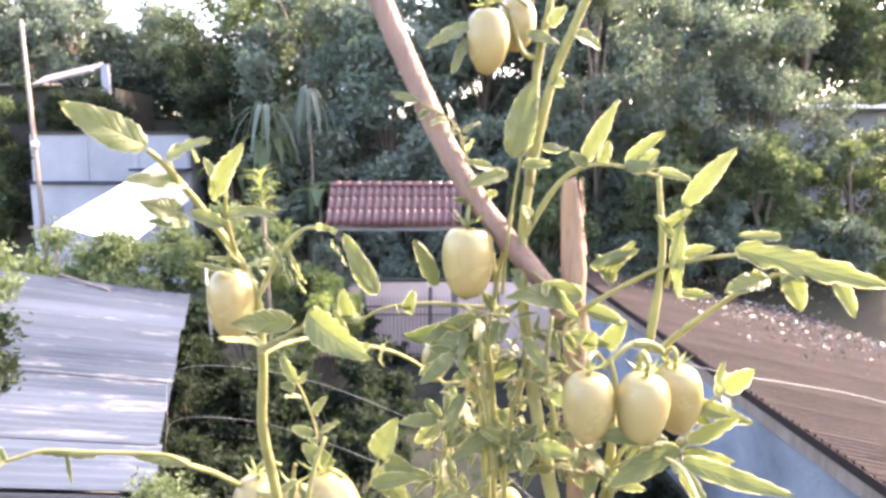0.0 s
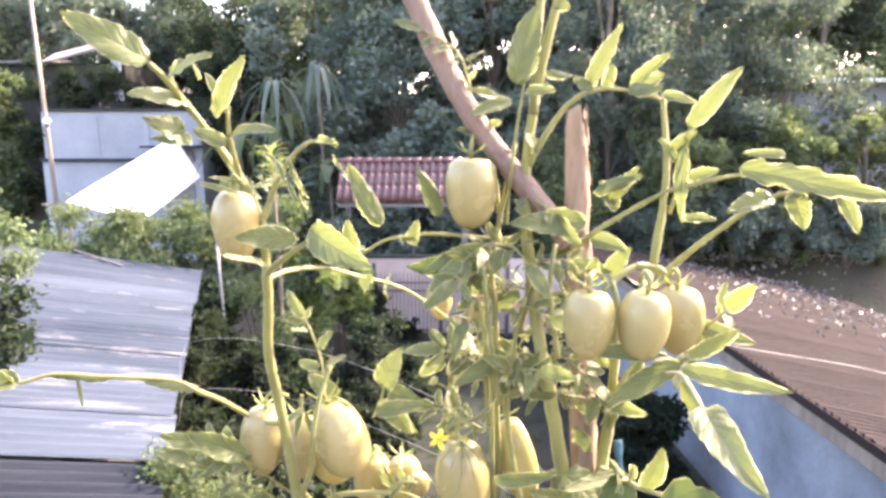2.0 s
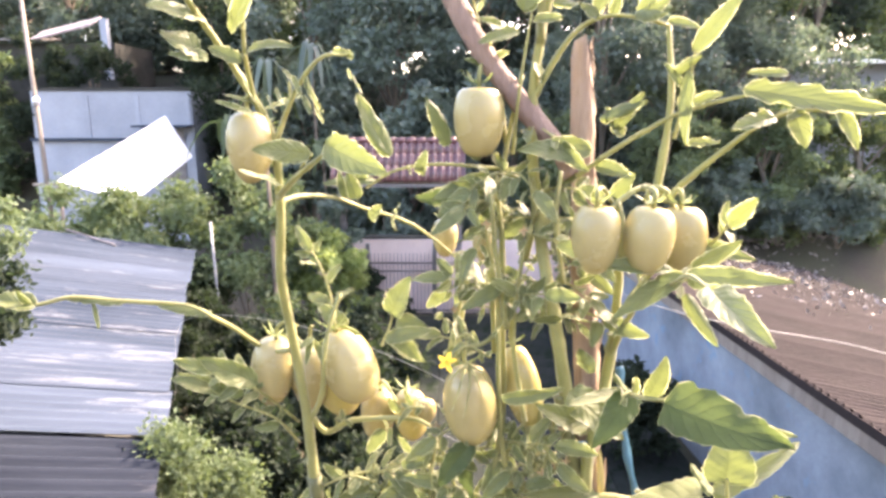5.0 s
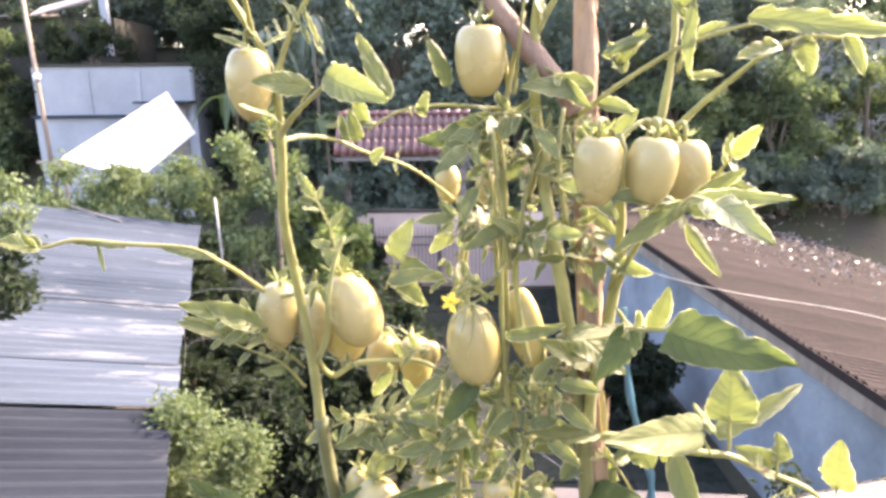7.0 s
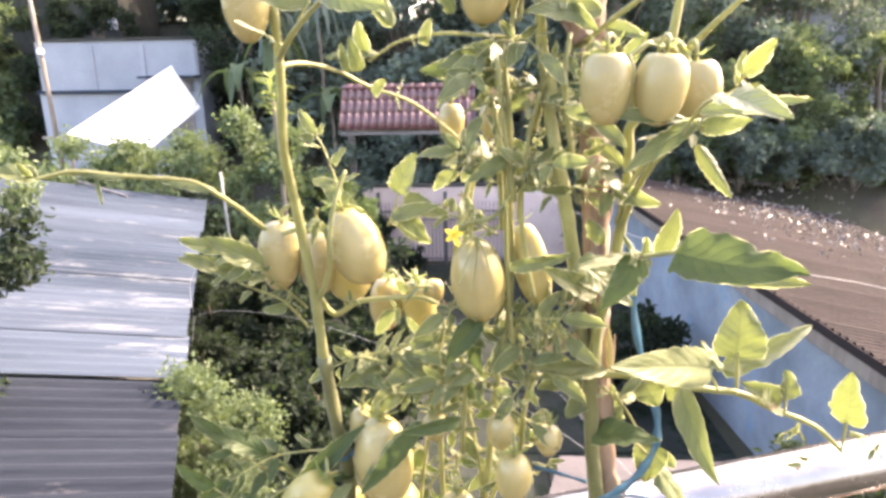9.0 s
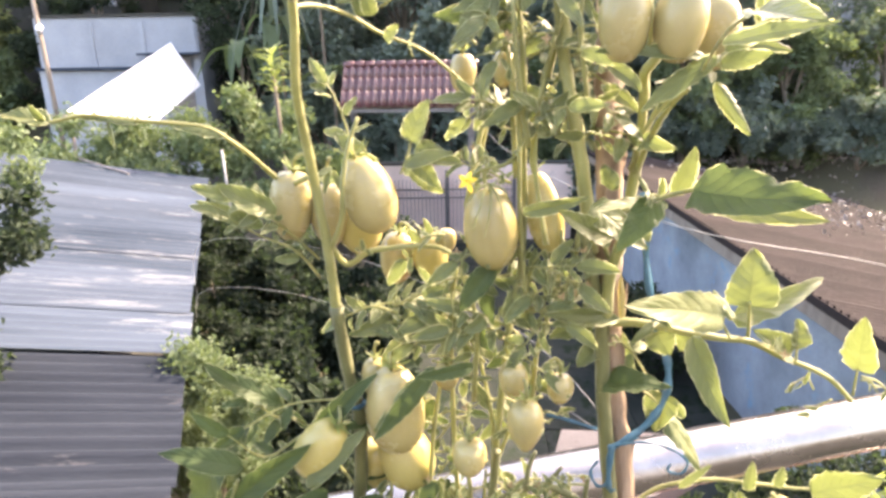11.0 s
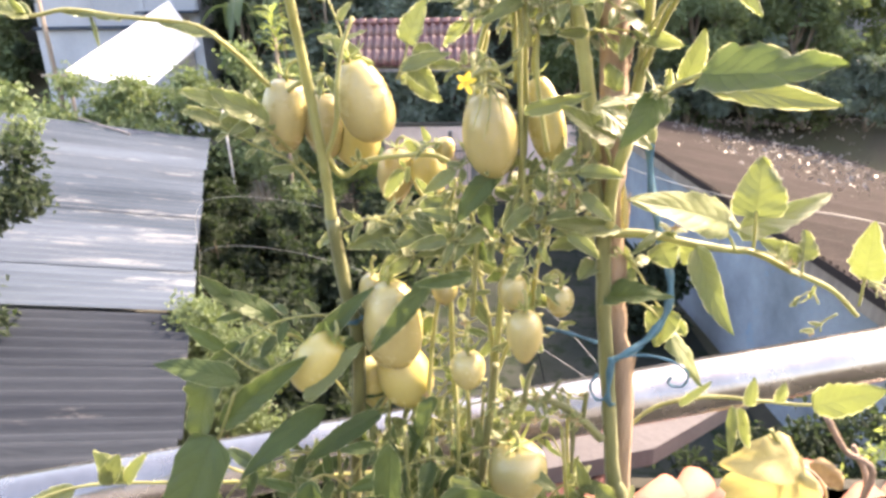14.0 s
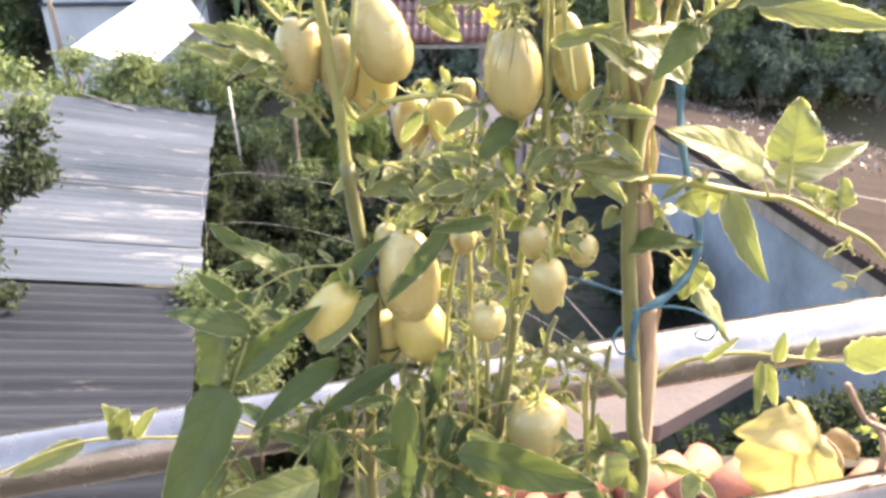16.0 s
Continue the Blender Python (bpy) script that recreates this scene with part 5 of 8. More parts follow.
leaf(left_plant, (-0.415, 0.53, 5.286), (-0.495, 0.51, 5.256), 0.0306, 10)
leaf(left_plant, (-0.365, 0.535, 5.291), (-0.386, 0.53, 5.335), 0.0368, 10, roll_edge=0.4)
leaf(left_plant, (-0.36, 0.535, 5.291), (-0.329, 0.53, 5.334), 0.0208, 0)
leaf(left_plant, (-0.382, 0.53, 5.292), (-0.358, 0.53, 5.332), 0.0280, 30)
fruit(left_plant, (-0.057, 0.55, 5.481), 0.0930, 0.0600, lean=(-3.0, 0.0), belly=-0.14, stalk=(-0.063, 0.57, 5.529))
fruit(left_plant, (-0.13, 0.525, 5.451), 0.0718, 0.0493, lean=(32.0, 10.0), belly=-0.1, ripe=True, stalk=(-0.109, 0.56, 5.483))
fruit(left_plant, (-0.050, 0.565, 5.414), 0.0740, 0.0570, lean=(-20.0, 0.0), belly=-0.12, ripe=True, stalk=(-0.065, 0.575, 5.488))
fruit(left_plant, (-0.084, 0.585, 5.390), 0.0601, 0.0413, ripe=True, sepals=False)
fruit(left_plant, (-0.079, 0.575, 5.501), 0.0469, 0.0293, stalk=(-0.074, 0.575, 5.540))
leaf(left_plant, (-0.018, 0.53, 5.530), (-0.08, 0.51, 5.481), 0.0237, 20)
stem(mid_plant, [(0, 0.53, 4.765), (0.029, 0.53, 5.221), (0.034, 0.54, 5.304), (0.043, 0.545, 5.405), (0.058, 0.55, 5.574), (0.068, 0.555, 5.629), (0.071, 0.56, 5.681), (0.069, 0.56, 5.739), (0.068, 0.57, 5.817), (0.061, 0.58, 5.883), (0.063, 0.585, 5.848), (0.073, 0.59, 5.909), (0.085, 0.59, 5.971)], 0.0042, 0.002)
stem(mid_plant, [(0.134, 0.55, 5.646), (0.119, 0.545, 5.731), (0.109, 0.55, 5.783), (0.102, 0.57, 5.828), (0.105, 0.575, 5.842), (0.097, 0.58, 5.878), (0.095, 0.58, 5.914), (0.095, 0.585, 5.956), (0.102, 0.585, 6.012), (0.118, 0.58, 6.089), (0.144, 0.575, 6.153), (0.151, 0.57, 6.176)], 0.0065, 0.0035)
stem(mid_plant, [(0.1, 0.583, 5.996), (0.102, 0.585, 6.064), (0.107, 0.59, 6.107), (0.116, 0.59, 6.154), (0.12, 0.59, 6.181)], 0.0045, 0.0028)
stem(mid_plant, [(0.134, 0.565, 5.646), (0.141, 0.56, 5.615), (0.156, 0.55, 5.561)], 0.006, 0.006)
fruit(mid_plant, (0.062, 0.585, 6.120), 0.0538, 0.0365, stalk=(0.097, 0.59, 6.149))
fruit(mid_plant, (0.089, 0.61, 6.138), 0.0450, 0.0350, stalk=(0.101, 0.59, 6.152))
stem(mid_plant, [(0.103, 0.588, 6.105), (0.092, 0.59, 6.112), (0.08, 0.595, 6.146), (0.065, 0.59, 6.158)], 0.0022, 0.0015, "flower_stalk")
leaf(mid_plant, (0.047, 0.58, 6.131), (0.009, 0.565, 6.113), 0.0180, 0)
leaf(mid_plant, (0.044, 0.58, 6.120), (0.032, 0.575, 6.090), 0.0152, 30)
leaf(mid_plant, (0.094, 0.585, 6.125), (0.123, 0.57, 6.116), 0.0154, 0)
leaf(mid_plant, (0.133, 0.575, 6.123), (0.156, 0.57, 6.111), 0.0217, -20)
leaf(mid_plant, (0.115, 0.58, 6.131), (0.127, 0.575, 6.146), 0.0142, 10)
leaf(mid_plant, (0.116, 0.58, 6.087), (0.126, 0.57, 6.082), 0.0134, 0)
stem(mid_plant, [(0.078, 0.59, 5.899), (0.082, 0.575, 5.962), (0.09, 0.57, 6.021)], 0.002, 0.0013, "leaf_stalk")
leaf(mid_plant, (0.083, 0.57, 6.022), (0.101, 0.575, 6.087), 0.0336, 35, curl=0.05, fold=0.5)
leaf(mid_plant, (0.11, 0.58, 6.031), (0.131, 0.57, 6.029), 0.0136, 0, roll_edge=0.6)
leaf(mid_plant, (0.092, 0.57, 6.015), (0.116, 0.56, 6.015), 0.0125, 0)
fruit(mid_plant, (0.046, 0.585, 5.930), 0.0615, 0.0464, flat=-0.25, stalk=(0.051, 0.6, 5.978))
stem(mid_plant, [(0.073, 0.59, 5.899), (0.067, 0.6, 5.949), (0.058, 0.6, 5.980), (0.05, 0.6, 5.995)], 0.0022, 0.0014, "flower_stalk")
leaf(mid_plant, (0.051, 0.6, 5.980), (0.032, 0.59, 5.983), 0.0092, 0, teeth=2)
leaf(mid_plant, (0.058, 0.6, 5.985), (0.072, 0.59, 5.991), 0.0092, 20, teeth=2)
leaf(mid_plant, (0.055, 0.6, 5.984), (0.053, 0.59, 6.006), 0.0092, 40, teeth=2)
leaf(mid_plant, (0.058, 0.6, 5.980), (0.072, 0.59, 5.968), 0.0092, 60, teeth=2)
leaf(mid_plant, (0.053, 0.6, 5.975), (0.04, 0.59, 5.961), 0.0092, 80, teeth=2)
leaf(mid_plant, (0.079, 0.585, 6.008), (0.045, 0.575, 5.996), 0.0198, 0)
leaf(mid_plant, (0.067, 0.59, 6.011), (0.046, 0.58, 6.018), 0.0110, 0)
leaf(mid_plant, (0.104, 0.58, 5.964), (0.092, 0.57, 5.980), 0.0178, 30)
compound(mid_plant, [(0.05, 0.6, 5.990), (0.042, 0.6, 6.031), (0.032, 0.6, 6.053), (0.002, 0.6, 6.070)], 0.022, 4, 31)
stem(mid_plant, [(0.097, 0.583, 5.951), (0.11, 0.575, 5.979), (0.127, 0.565, 6.004), (0.148, 0.555, 6.015), (0.174, 0.545, 6.013), (0.198, 0.54, 6.006)], 0.0032, 0.0016, "leaf_stalk")
leaf(mid_plant, (0.141, 0.56, 6.017), (0.166, 0.55, 6.068), 0.0170, 10, fold=0.4)
leaf(mid_plant, (0.175, 0.550, 6.018), (0.200, 0.535, 6.042), 0.0136, 5, fold=0.4)
leaf(mid_plant, (0.155, 0.555, 6.016), (0.16, 0.55, 6.035), 0.0112, 20)
leaf(mid_plant, (0.144, 0.555, 6.015), (0.128, 0.55, 6.025), 0.0122, 0)
leaf(mid_plant, (0.173, 0.545, 6.018), (0.195, 0.53, 6.016), 0.0257, -40, roll_edge=0.8)
leaf(mid_plant, (0.197, 0.54, 6.009), (0.222, 0.53, 6.004), 0.0109, 0)
leaf(mid_plant, (0.178, 0.545, 6.011), (0.197, 0.535, 6.026), 0.0165, 0)
stem(right_plant, [(0.195, 0.535, 5.870), (0.2, 0.535, 5.911), (0.202, 0.535, 5.953), (0.198, 0.54, 6.006)], 0.0038, 0.002)
stem(right_plant, [(0.207, 0.535, 5.915), (0.213, 0.530, 5.951), (0.216, 0.525, 5.986)], 0.002, 0.0012, "leaf_stalk")
leaf(right_plant, (0.215, 0.525, 5.984), (0.243, 0.505, 6.029), 0.0176, 10, fold=0.35)
leaf(right_plant, (0.212, 0.528, 5.968), (0.209, 0.515, 5.910), 0.0204, 40, roll_edge=0.4)
leaf(right_plant, (0.218, 0.53, 5.944), (0.234, 0.51, 5.952), 0.0127, 0)
leaf(right_plant, (0.217, 0.53, 5.912), (0.237, 0.515, 5.913), 0.0101, 0)
leaf(right_plant, (0.203, 0.53, 5.967), (0.219, 0.52, 5.981), 0.0154, 60, roll_edge=0.8)
leaf(right_plant, (0.208, 0.53, 5.958), (0.193, 0.53, 5.976), 0.0091, 0)
stem(right_plant, [(0.201, 0.53, 5.863), (0.215, 0.52, 5.882), (0.239, 0.505, 5.909), (0.261, 0.49, 5.930), (0.282, 0.48, 5.938), (0.304, 0.465, 5.936)], 0.0036, 0.0014, "leaf_stalk")
stem(right_plant, [(0.133, 0.565, 5.881), (0.157, 0.555, 5.901), (0.182, 0.545, 5.919), (0.204, 0.53, 5.934), (0.228, 0.51, 5.944), (0.249, 0.49, 5.950)], 0.003, 0.0015, "leaf_stalk")
leaf(right_plant, (0.242, 0.49, 5.954), (0.319, 0.43, 5.937), 0.0290, 10, teeth=5, curl=0.12, bite=0.42, fold=0.12)
leaf(right_plant, (0.268, 0.48, 5.964), (0.239, 0.48, 5.966), 0.0082, 0)
leaf(right_plant, (0.264, 0.485, 5.933), (0.23, 0.48, 5.924), 0.0217, 10)
leaf(right_plant, (0.276, 0.48, 5.938), (0.283, 0.47, 5.911), 0.0189, 20)
leaf(right_plant, (0.3, 0.465, 5.938), (0.313, 0.455, 5.910), 0.0128, 10)
leaf(right_plant, (0.286, 0.48, 5.939), (0.269, 0.475, 5.932), 0.0082, 0)
leaf(right_plant, (0.16, 0.55, 5.920), (0.182, 0.54, 5.953), 0.0199, 50, roll_edge=0.7)
leaf(right_plant, (0.148, 0.550, 5.932), (0.181, 0.535, 5.949), 0.0208, -20, roll_edge=0.6, curl=0.2)
leaf(right_plant, (0.167, 0.55, 5.917), (0.152, 0.55, 5.941), 0.0162, 10)
leaf(right_plant, (0.149, 0.56, 5.891), (0.177, 0.545, 5.882), 0.0175, 10)
leaf(right_plant, (0.143, 0.56, 5.905), (0.077, 0.55, 5.903), 0.0301, -10, curl=0.1)
leaf(right_plant, (0.164, 0.55, 5.861), (0.177, 0.54, 5.886), 0.0202, 0)
leaf(right_plant, (0.149, 0.555, 5.857), (0.149, 0.54, 5.876), 0.0146, 0)
stem(right_plant, [(0.199, 0.525, 5.866), (0.189, 0.515, 5.874), (0.172, 0.505, 5.877), (0.152, 0.495, 5.866), (0.145, 0.49, 5.861)], 0.003, 0.002, "flower_stalk")
stem(right_plant, [(0.172, 0.505, 5.877), (0.19, 0.5, 5.876), (0.198, 0.5, 5.864), (0.202, 0.5, 5.855)], 0.0028, 0.002, "flower_stalk")
fruit(right_plant, (0.127, 0.455, 5.846), 0.0500, 0.0362, flat=-0.16, stalk=(0.148, 0.495, 5.866))
fruit(right_plant, (0.166, 0.455, 5.845), 0.0500, 0.0368, flat=-0.16, lean=(5.0, 0.0), stalk=(0.175, 0.5, 5.867))
fruit(right_plant, (0.203, 0.490, 5.839), 0.0520, 0.0375, flat=-0.16, lean=(-4.0, 0.0), stalk=(0.195, 0.5, 5.867))
stem(right_plant, [(0.152, 0.495, 5.868), (0.155, 0.485, 5.849), (0.152, 0.48, 5.824)], 0.0022, 0.0022, "flower_stalk")
compound(right_plant, [(0.211, 0.5, 5.817), (0.22, 0.49, 5.829), (0.228, 0.48, 5.842), (0.231, 0.47, 5.853)], 0.03, 2, 32)
leaf(right_plant, (0.213, 0.49, 5.834), (0.254, 0.47, 5.827), 0.0157, 0)
stem(mid_plant, [(0.083, 0.59, 5.886), (0.063, 0.59, 5.886), (0.012, 0.59, 5.890), (-0.03, 0.595, 5.884), (-0.06, 0.6, 5.867)], 0.0024, 0.0014, "leaf_stalk")
leaf(mid_plant, (-0.036, 0.595, 5.898), (-0.066, 0.59, 5.954), 0.0269, 20, roll_edge=0.4, fold=0.4)
leaf(mid_plant, (0.018, 0.59, 5.907), (-0.002, 0.58, 5.951), 0.0215, 20, roll_edge=0.3)
leaf(mid_plant, (-0.052, 0.6, 5.875), (-0.099, 0.59, 5.878), 0.0220, 30, roll_edge=0.6)
leaf(mid_plant, (-0.062, 0.6, 5.875), (-0.068, 0.59, 5.901), 0.0178, 0)
leaf(mid_plant, (0.062, 0.58, 5.880), (0.004, 0.57, 5.857), 0.0233, 0)
leaf(mid_plant, (0.047, 0.585, 5.895), (0.032, 0.58, 5.926), 0.0173, 0)
stem(mid_plant, [(-0.122, 0.518, 5.864), (-0.107, 0.545, 5.866), (-0.086, 0.585, 5.859), (-0.063, 0.62, 5.844), (-0.029, 0.64, 5.830), (-0.002, 0.66, 5.810), (0.033, 0.68, 5.775), (0.022, 0.69, 5.768)], 0.0026, 0.0018, "leaf_stalk")
fruit(mid_plant, (0.015, 0.69, 5.803), 0.0425, 0.0287, stalk=(0.029, 0.68, 5.832))
fruit(mid_plant, (0.054, 0.62, 5.810), 0.0338, 0.0225, stalk=(0.058, 0.6, 5.840))
stem(mid_plant, [(0.018, 0.66, 5.663), (0.027, 0.665, 5.712), (0.037, 0.67, 5.754), (0.054, 0.67, 5.779)], 0.0035, 0.0025)
stem(mid_plant, [(0.027, 0.68, 5.643), (0.032, 0.68, 5.705), (0.041, 0.68, 5.753)], 0.0035, 0.0025)
stem(mid_plant, [(0.063, 0.57, 5.713), (0.059, 0.575, 5.798), (0.065, 0.58, 5.849)], 0.0028, 0.002)
stem(mid_plant, [(0.085, 0.57, 5.800), (0.097, 0.57, 5.842), (0.109, 0.57, 5.873)], 0.0022, 0.0015)
fruit(mid_plant, (0.039, 0.55, 5.671), 0.0760, 0.0510, lean=(-7.0, 0.0), belly=-0.05, stalk=(0.035, 0.56, 5.728))
stem(mid_plant, [(0.037, 0.535, 5.715), (0.032, 0.524, 5.711), (0.028, 0.518, 5.698), (0.022, 0.519, 5.678)], 0.0013, 0.0005, "sepal")
stem(mid_plant, [(0.037, 0.535, 5.715), (0.038, 0.524, 5.708), (0.036, 0.518, 5.690), (0.032, 0.519, 5.671)], 0.0013, 0.0005, "sepal")
stem(mid_plant, [(0.037, 0.535, 5.715), (0.042, 0.524, 5.710), (0.046, 0.518, 5.700), (0.048, 0.519, 5.689)], 0.0013, 0.0005, "sepal")
stem(mid_plant, [(0.037, 0.535, 5.715), (0.031, 0.524, 5.716), (0.024, 0.518, 5.712), (0.018, 0.519, 5.702)], 0.0013, 0.0005, "sepal")
stem(mid_plant, [(0.037, 0.535, 5.715), (0.044, 0.524, 5.715), (0.050, 0.518, 5.712), (0.053, 0.519, 5.704)], 0.0013, 0.0005, "sepal")
fruit(mid_plant, (0.090, 0.572, 5.680), 0.0800, 0.0350, lean=(-14.0, -12.0), ripe=True, stalk=(0.075, 0.57, 5.755), belly=-0.06)
stem(mid_plant, [(0.068, 0.56, 5.739), (0.05, 0.55, 5.729), (0.035, 0.55, 5.726), (0.024, 0.545, 5.722)], 0.0022, 0.0014, "flower_stalk")
blossom(mid_plant, (0.017, 0.534, 5.718), 0.012, M_PETAL)
leaf(mid_plant, (0.037, 0.545, 5.708), (0.049, 0.53, 5.684), 0.0063, 20, teeth=2)
leaf(mid_plant, (0.042, 0.545, 5.708), (0.036, 0.53, 5.689), 0.0052, 20, teeth=2)
leaf(left_plant, (-0.014, 0.500, 5.552), (-0.076, 0.495, 5.476), 0.0224, -10, curl=0.05, fold=0.15, material=M_LEAF_LOW)
leaf(mid_plant, (0.021, 0.500, 5.554), (-0.023, 0.470, 5.555), 0.0172, -20, curl=0.2, material=M_LEAF_LOW)
fruit(mid_plant, (-0.061, 0.670, 5.603), 0.0590, 0.0410, flat=-0.1, lean=(6.0, 0.0), stalk=(-0.033, 0.59, 5.653))
fruit(mid_plant, (-0.023, 0.660, 5.606), 0.0570, 0.0392, flat=-0.1, lean=(-6.0, 0.0), ripe=True, stalk=(-0.022, 0.59, 5.656))
fruit(mid_plant, (-0.003, 0.575, 5.651), 0.0249, 0.0195, sepals=False)
fruit(mid_plant, (-0.004, 0.55, 5.517), 0.0279, 0.0257, stalk=(0.001, 0.55, 5.538))
fruit(mid_plant, (0.106, 0.53, 5.514), 0.0302, 0.0259, stalk=(0.095, 0.535, 5.539))
fruit(mid_plant, (0.061, 0.53, 5.524), 0.0355, 0.0291, stalk=(0.07, 0.53, 5.547))
fruit(mid_plant, (0.07, 0.495, 5.498), 0.0455, 0.0341, tip=0.16, stalk=(0.069, 0.51, 5.534))
fruit(mid_plant, (0.018, 0.505, 5.454), 0.0377, 0.0334, stalk=(0.022, 0.515, 5.477))
fruit(mid_plant, (0.067, 0.5, 5.338), 0.0653, 0.0598, stalk=(0.063, 0.52, 5.369))
stem(mid_plant, [(0.044, 0.545, 5.412), (0.06, 0.53, 5.470), (0.075, 0.525, 5.484), (0.097, 0.53, 5.476)], 0.0022, 0.0014, "flower_stalk")
stem(mid_plant, [(0.031, 0.525, 5.294), (0.037, 0.52, 5.361), (0.043, 0.517, 5.428), (0.045, 0.515, 5.454)], 0.0048, 0.0038, material=M_STEM_OLD)
stem(mid_plant, [(0.02, 0.525, 5.330), (0.019, 0.52, 5.401), (0.015, 0.52, 5.432)], 0.0028, 0.0022)
stem(mid_plant, [(0.004, 0.53, 5.220), (0.013, 0.54, 5.333), (0.004, 0.55, 5.408), (0.001, 0.56, 5.570), (0.007, 0.565, 5.626)], 0.0035, 0.002)
stem(mid_plant, [(0.153, 0.515, 5.367), (0.135, 0.515, 5.387), (0.114, 0.51, 5.408), (0.092, 0.508, 5.419), (0.068, 0.505, 5.416), (0.046, 0.5, 5.408)], 0.0046, 0.0034, material=M_STEM_OLD)
stem(mid_plant, [(0.092, 0.508, 5.419), (0.101, 0.507, 5.431), (0.107, 0.507, 5.441)], 0.0032, 0.0018, "twig", material=M_STEM_OLD)
stem(mid_plant, [(0.132, 0.515, 5.389), (0.133, 0.512, 5.410), (0.134, 0.51, 5.426)], 0.0032, 0.0018, "twig", material=M_STEM_OLD)
stem(mid_plant, [(0.12, 0.512, 5.401), (0.123, 0.512, 5.375), (0.124, 0.512, 5.328)], 0.0032, 0.0018, "twig", material=M_STEM_OLD)
stem(mid_plant, [(0.073, 0.505, 5.417), (0.076, 0.51, 5.439), (0.082, 0.512, 5.455)], 0.0032, 0.0018, "twig", material=M_STEM_OLD)
stem(mid_plant, [(0.06, 0.503, 5.412), (0.054, 0.505, 5.429)], 0.0032, 0.0018, "twig", material=M_STEM_OLD)
stem(mid_plant, [(0.076, 0.545, 5.593), (0.099, 0.54, 5.592), (0.112, 0.545, 5.620), (0.12, 0.55, 5.667)], 0.0022, 0.0018, "leaf_stalk")
stem(mid_plant, [(0.094, 0.54, 5.589), (0.073, 0.55, 5.619)], 0.0018, 0.0014, "leaf_stalk")
stem(mid_plant, [(0.075, 0.545, 5.584), (0.066, 0.549, 5.676), (0.063, 0.553, 5.768), (0.052, 0.557, 5.834)], 0.0026, 0.0018)
stem(mid_plant, [(0.09, 0.545, 5.655), (0.078, 0.549, 5.731), (0.083, 0.553, 5.794), (0.093, 0.557, 5.839)], 0.0026, 0.0018)
stem(mid_plant, [(0.117, 0.545, 5.643), (0.126, 0.549, 5.698), (0.114, 0.553, 5.762)], 0.0026, 0.0018)
stem(mid_plant, [(0.04, 0.545, 5.327), (0.043, 0.549, 5.450), (0.029, 0.553, 5.537)], 0.0026, 0.0018)
stem(mid_plant, [(-0.025, 0.545, 5.370), (-0.017, 0.549, 5.463), (-0.005, 0.553, 5.537)], 0.0026, 0.0018)
stem(mid_plant, [(0.081, 0.545, 5.491), (0.086, 0.549, 5.550), (0.103, 0.553, 5.607), (0.106, 0.557, 5.666)], 0.0026, 0.0018)
stem(mid_plant, [(0.023, 0.545, 5.491), (0.026, 0.549, 5.574), (0.01, 0.553, 5.630)], 0.0026, 0.0018)
stem(mid_plant, [(0.072, 0.545, 5.745), (0.062, 0.549, 5.807), (0.056, 0.553, 5.867)], 0.0026, 0.0018)
stem(mid_plant, [(0.121, 0.545, 5.787), (0.113, 0.549, 5.848), (0.117, 0.553, 5.887)], 0.0026, 0.0018)
leaf(mid_plant, (-0.067, 0.585, 5.859), (-0.073, 0.575, 5.888), 0.0135, 20, ovate=True, fold=0.4)
leaf(mid_plant, (-0.075, 0.590, 5.859), (-0.084, 0.585, 5.883), 0.0104, -20, ovate=True)
leaf(mid_plant, (-0.057, 0.600, 5.838), (-0.044, 0.595, 5.851), 0.0128, 0, ovate=True)
leaf(mid_plant, (-0.035, 0.610, 5.830), (-0.031, 0.605, 5.852), 0.0185, -62, ovate=True)
stem(mid_plant, [(-0.033, 0.615, 5.822), (-0.035, 0.615, 5.827), (-0.035, 0.615, 5.831)], 0.001, 0.0009, "leaf_stalk")
leaf(mid_plant, (-0.007, 0.590, 5.881), (-0.003, 0.585, 5.903), 0.0123, 0, ovate=True, fold=0.3)
leaf(mid_plant, (-0.016, 0.590, 5.881), (-0.017, 0.585, 5.890), 0.0082, -60, ovate=True)
leaf(mid_plant, (0.034, 0.600, 5.862), (-0.012, 0.590, 5.858), 0.0211, -12, material=M_LEAF_LOW, ovate=True, curl=0.15)
leaf(mid_plant, (0.037, 0.590, 5.859), (0.034, 0.585, 5.877), 0.0114, 10, ovate=True)
leaf(mid_plant, (0.040, 0.590, 5.856), (0.061, 0.580, 5.872), 0.0166, 10, ovate=True)
stem(mid_plant, [(0.015, 0.600, 5.829), (0.022, 0.600, 5.847), (0.036, 0.600, 5.852), (0.038, 0.600, 5.868)], 0.0016, 0.001, "flower_stalk")
stem(mid_plant, [(0.057, 0.585, 5.836), (0.053, 0.585, 5.848), (0.042, 0.585, 5.860), (0.034, 0.585, 5.867)], 0.0018, 0.001, "leaf_stalk")
stem(mid_plant, [(0.059, 0.580, 5.799), (0.056, 0.580, 5.820), (0.057, 0.580, 5.836), (0.062, 0.580, 5.860)], 0.0022, 0.0015)
stem(mid_plant, [(0.090, 0.575, 5.804), (0.095, 0.575, 5.825), (0.098, 0.575, 5.847), (0.094, 0.575, 5.879)], 0.0038, 0.0024)
stem(mid_plant, [(0.098, 0.575, 5.830), (0.110, 0.575, 5.837), (0.119, 0.575, 5.850)], 0.0018, 0.001, "leaf_stalk")
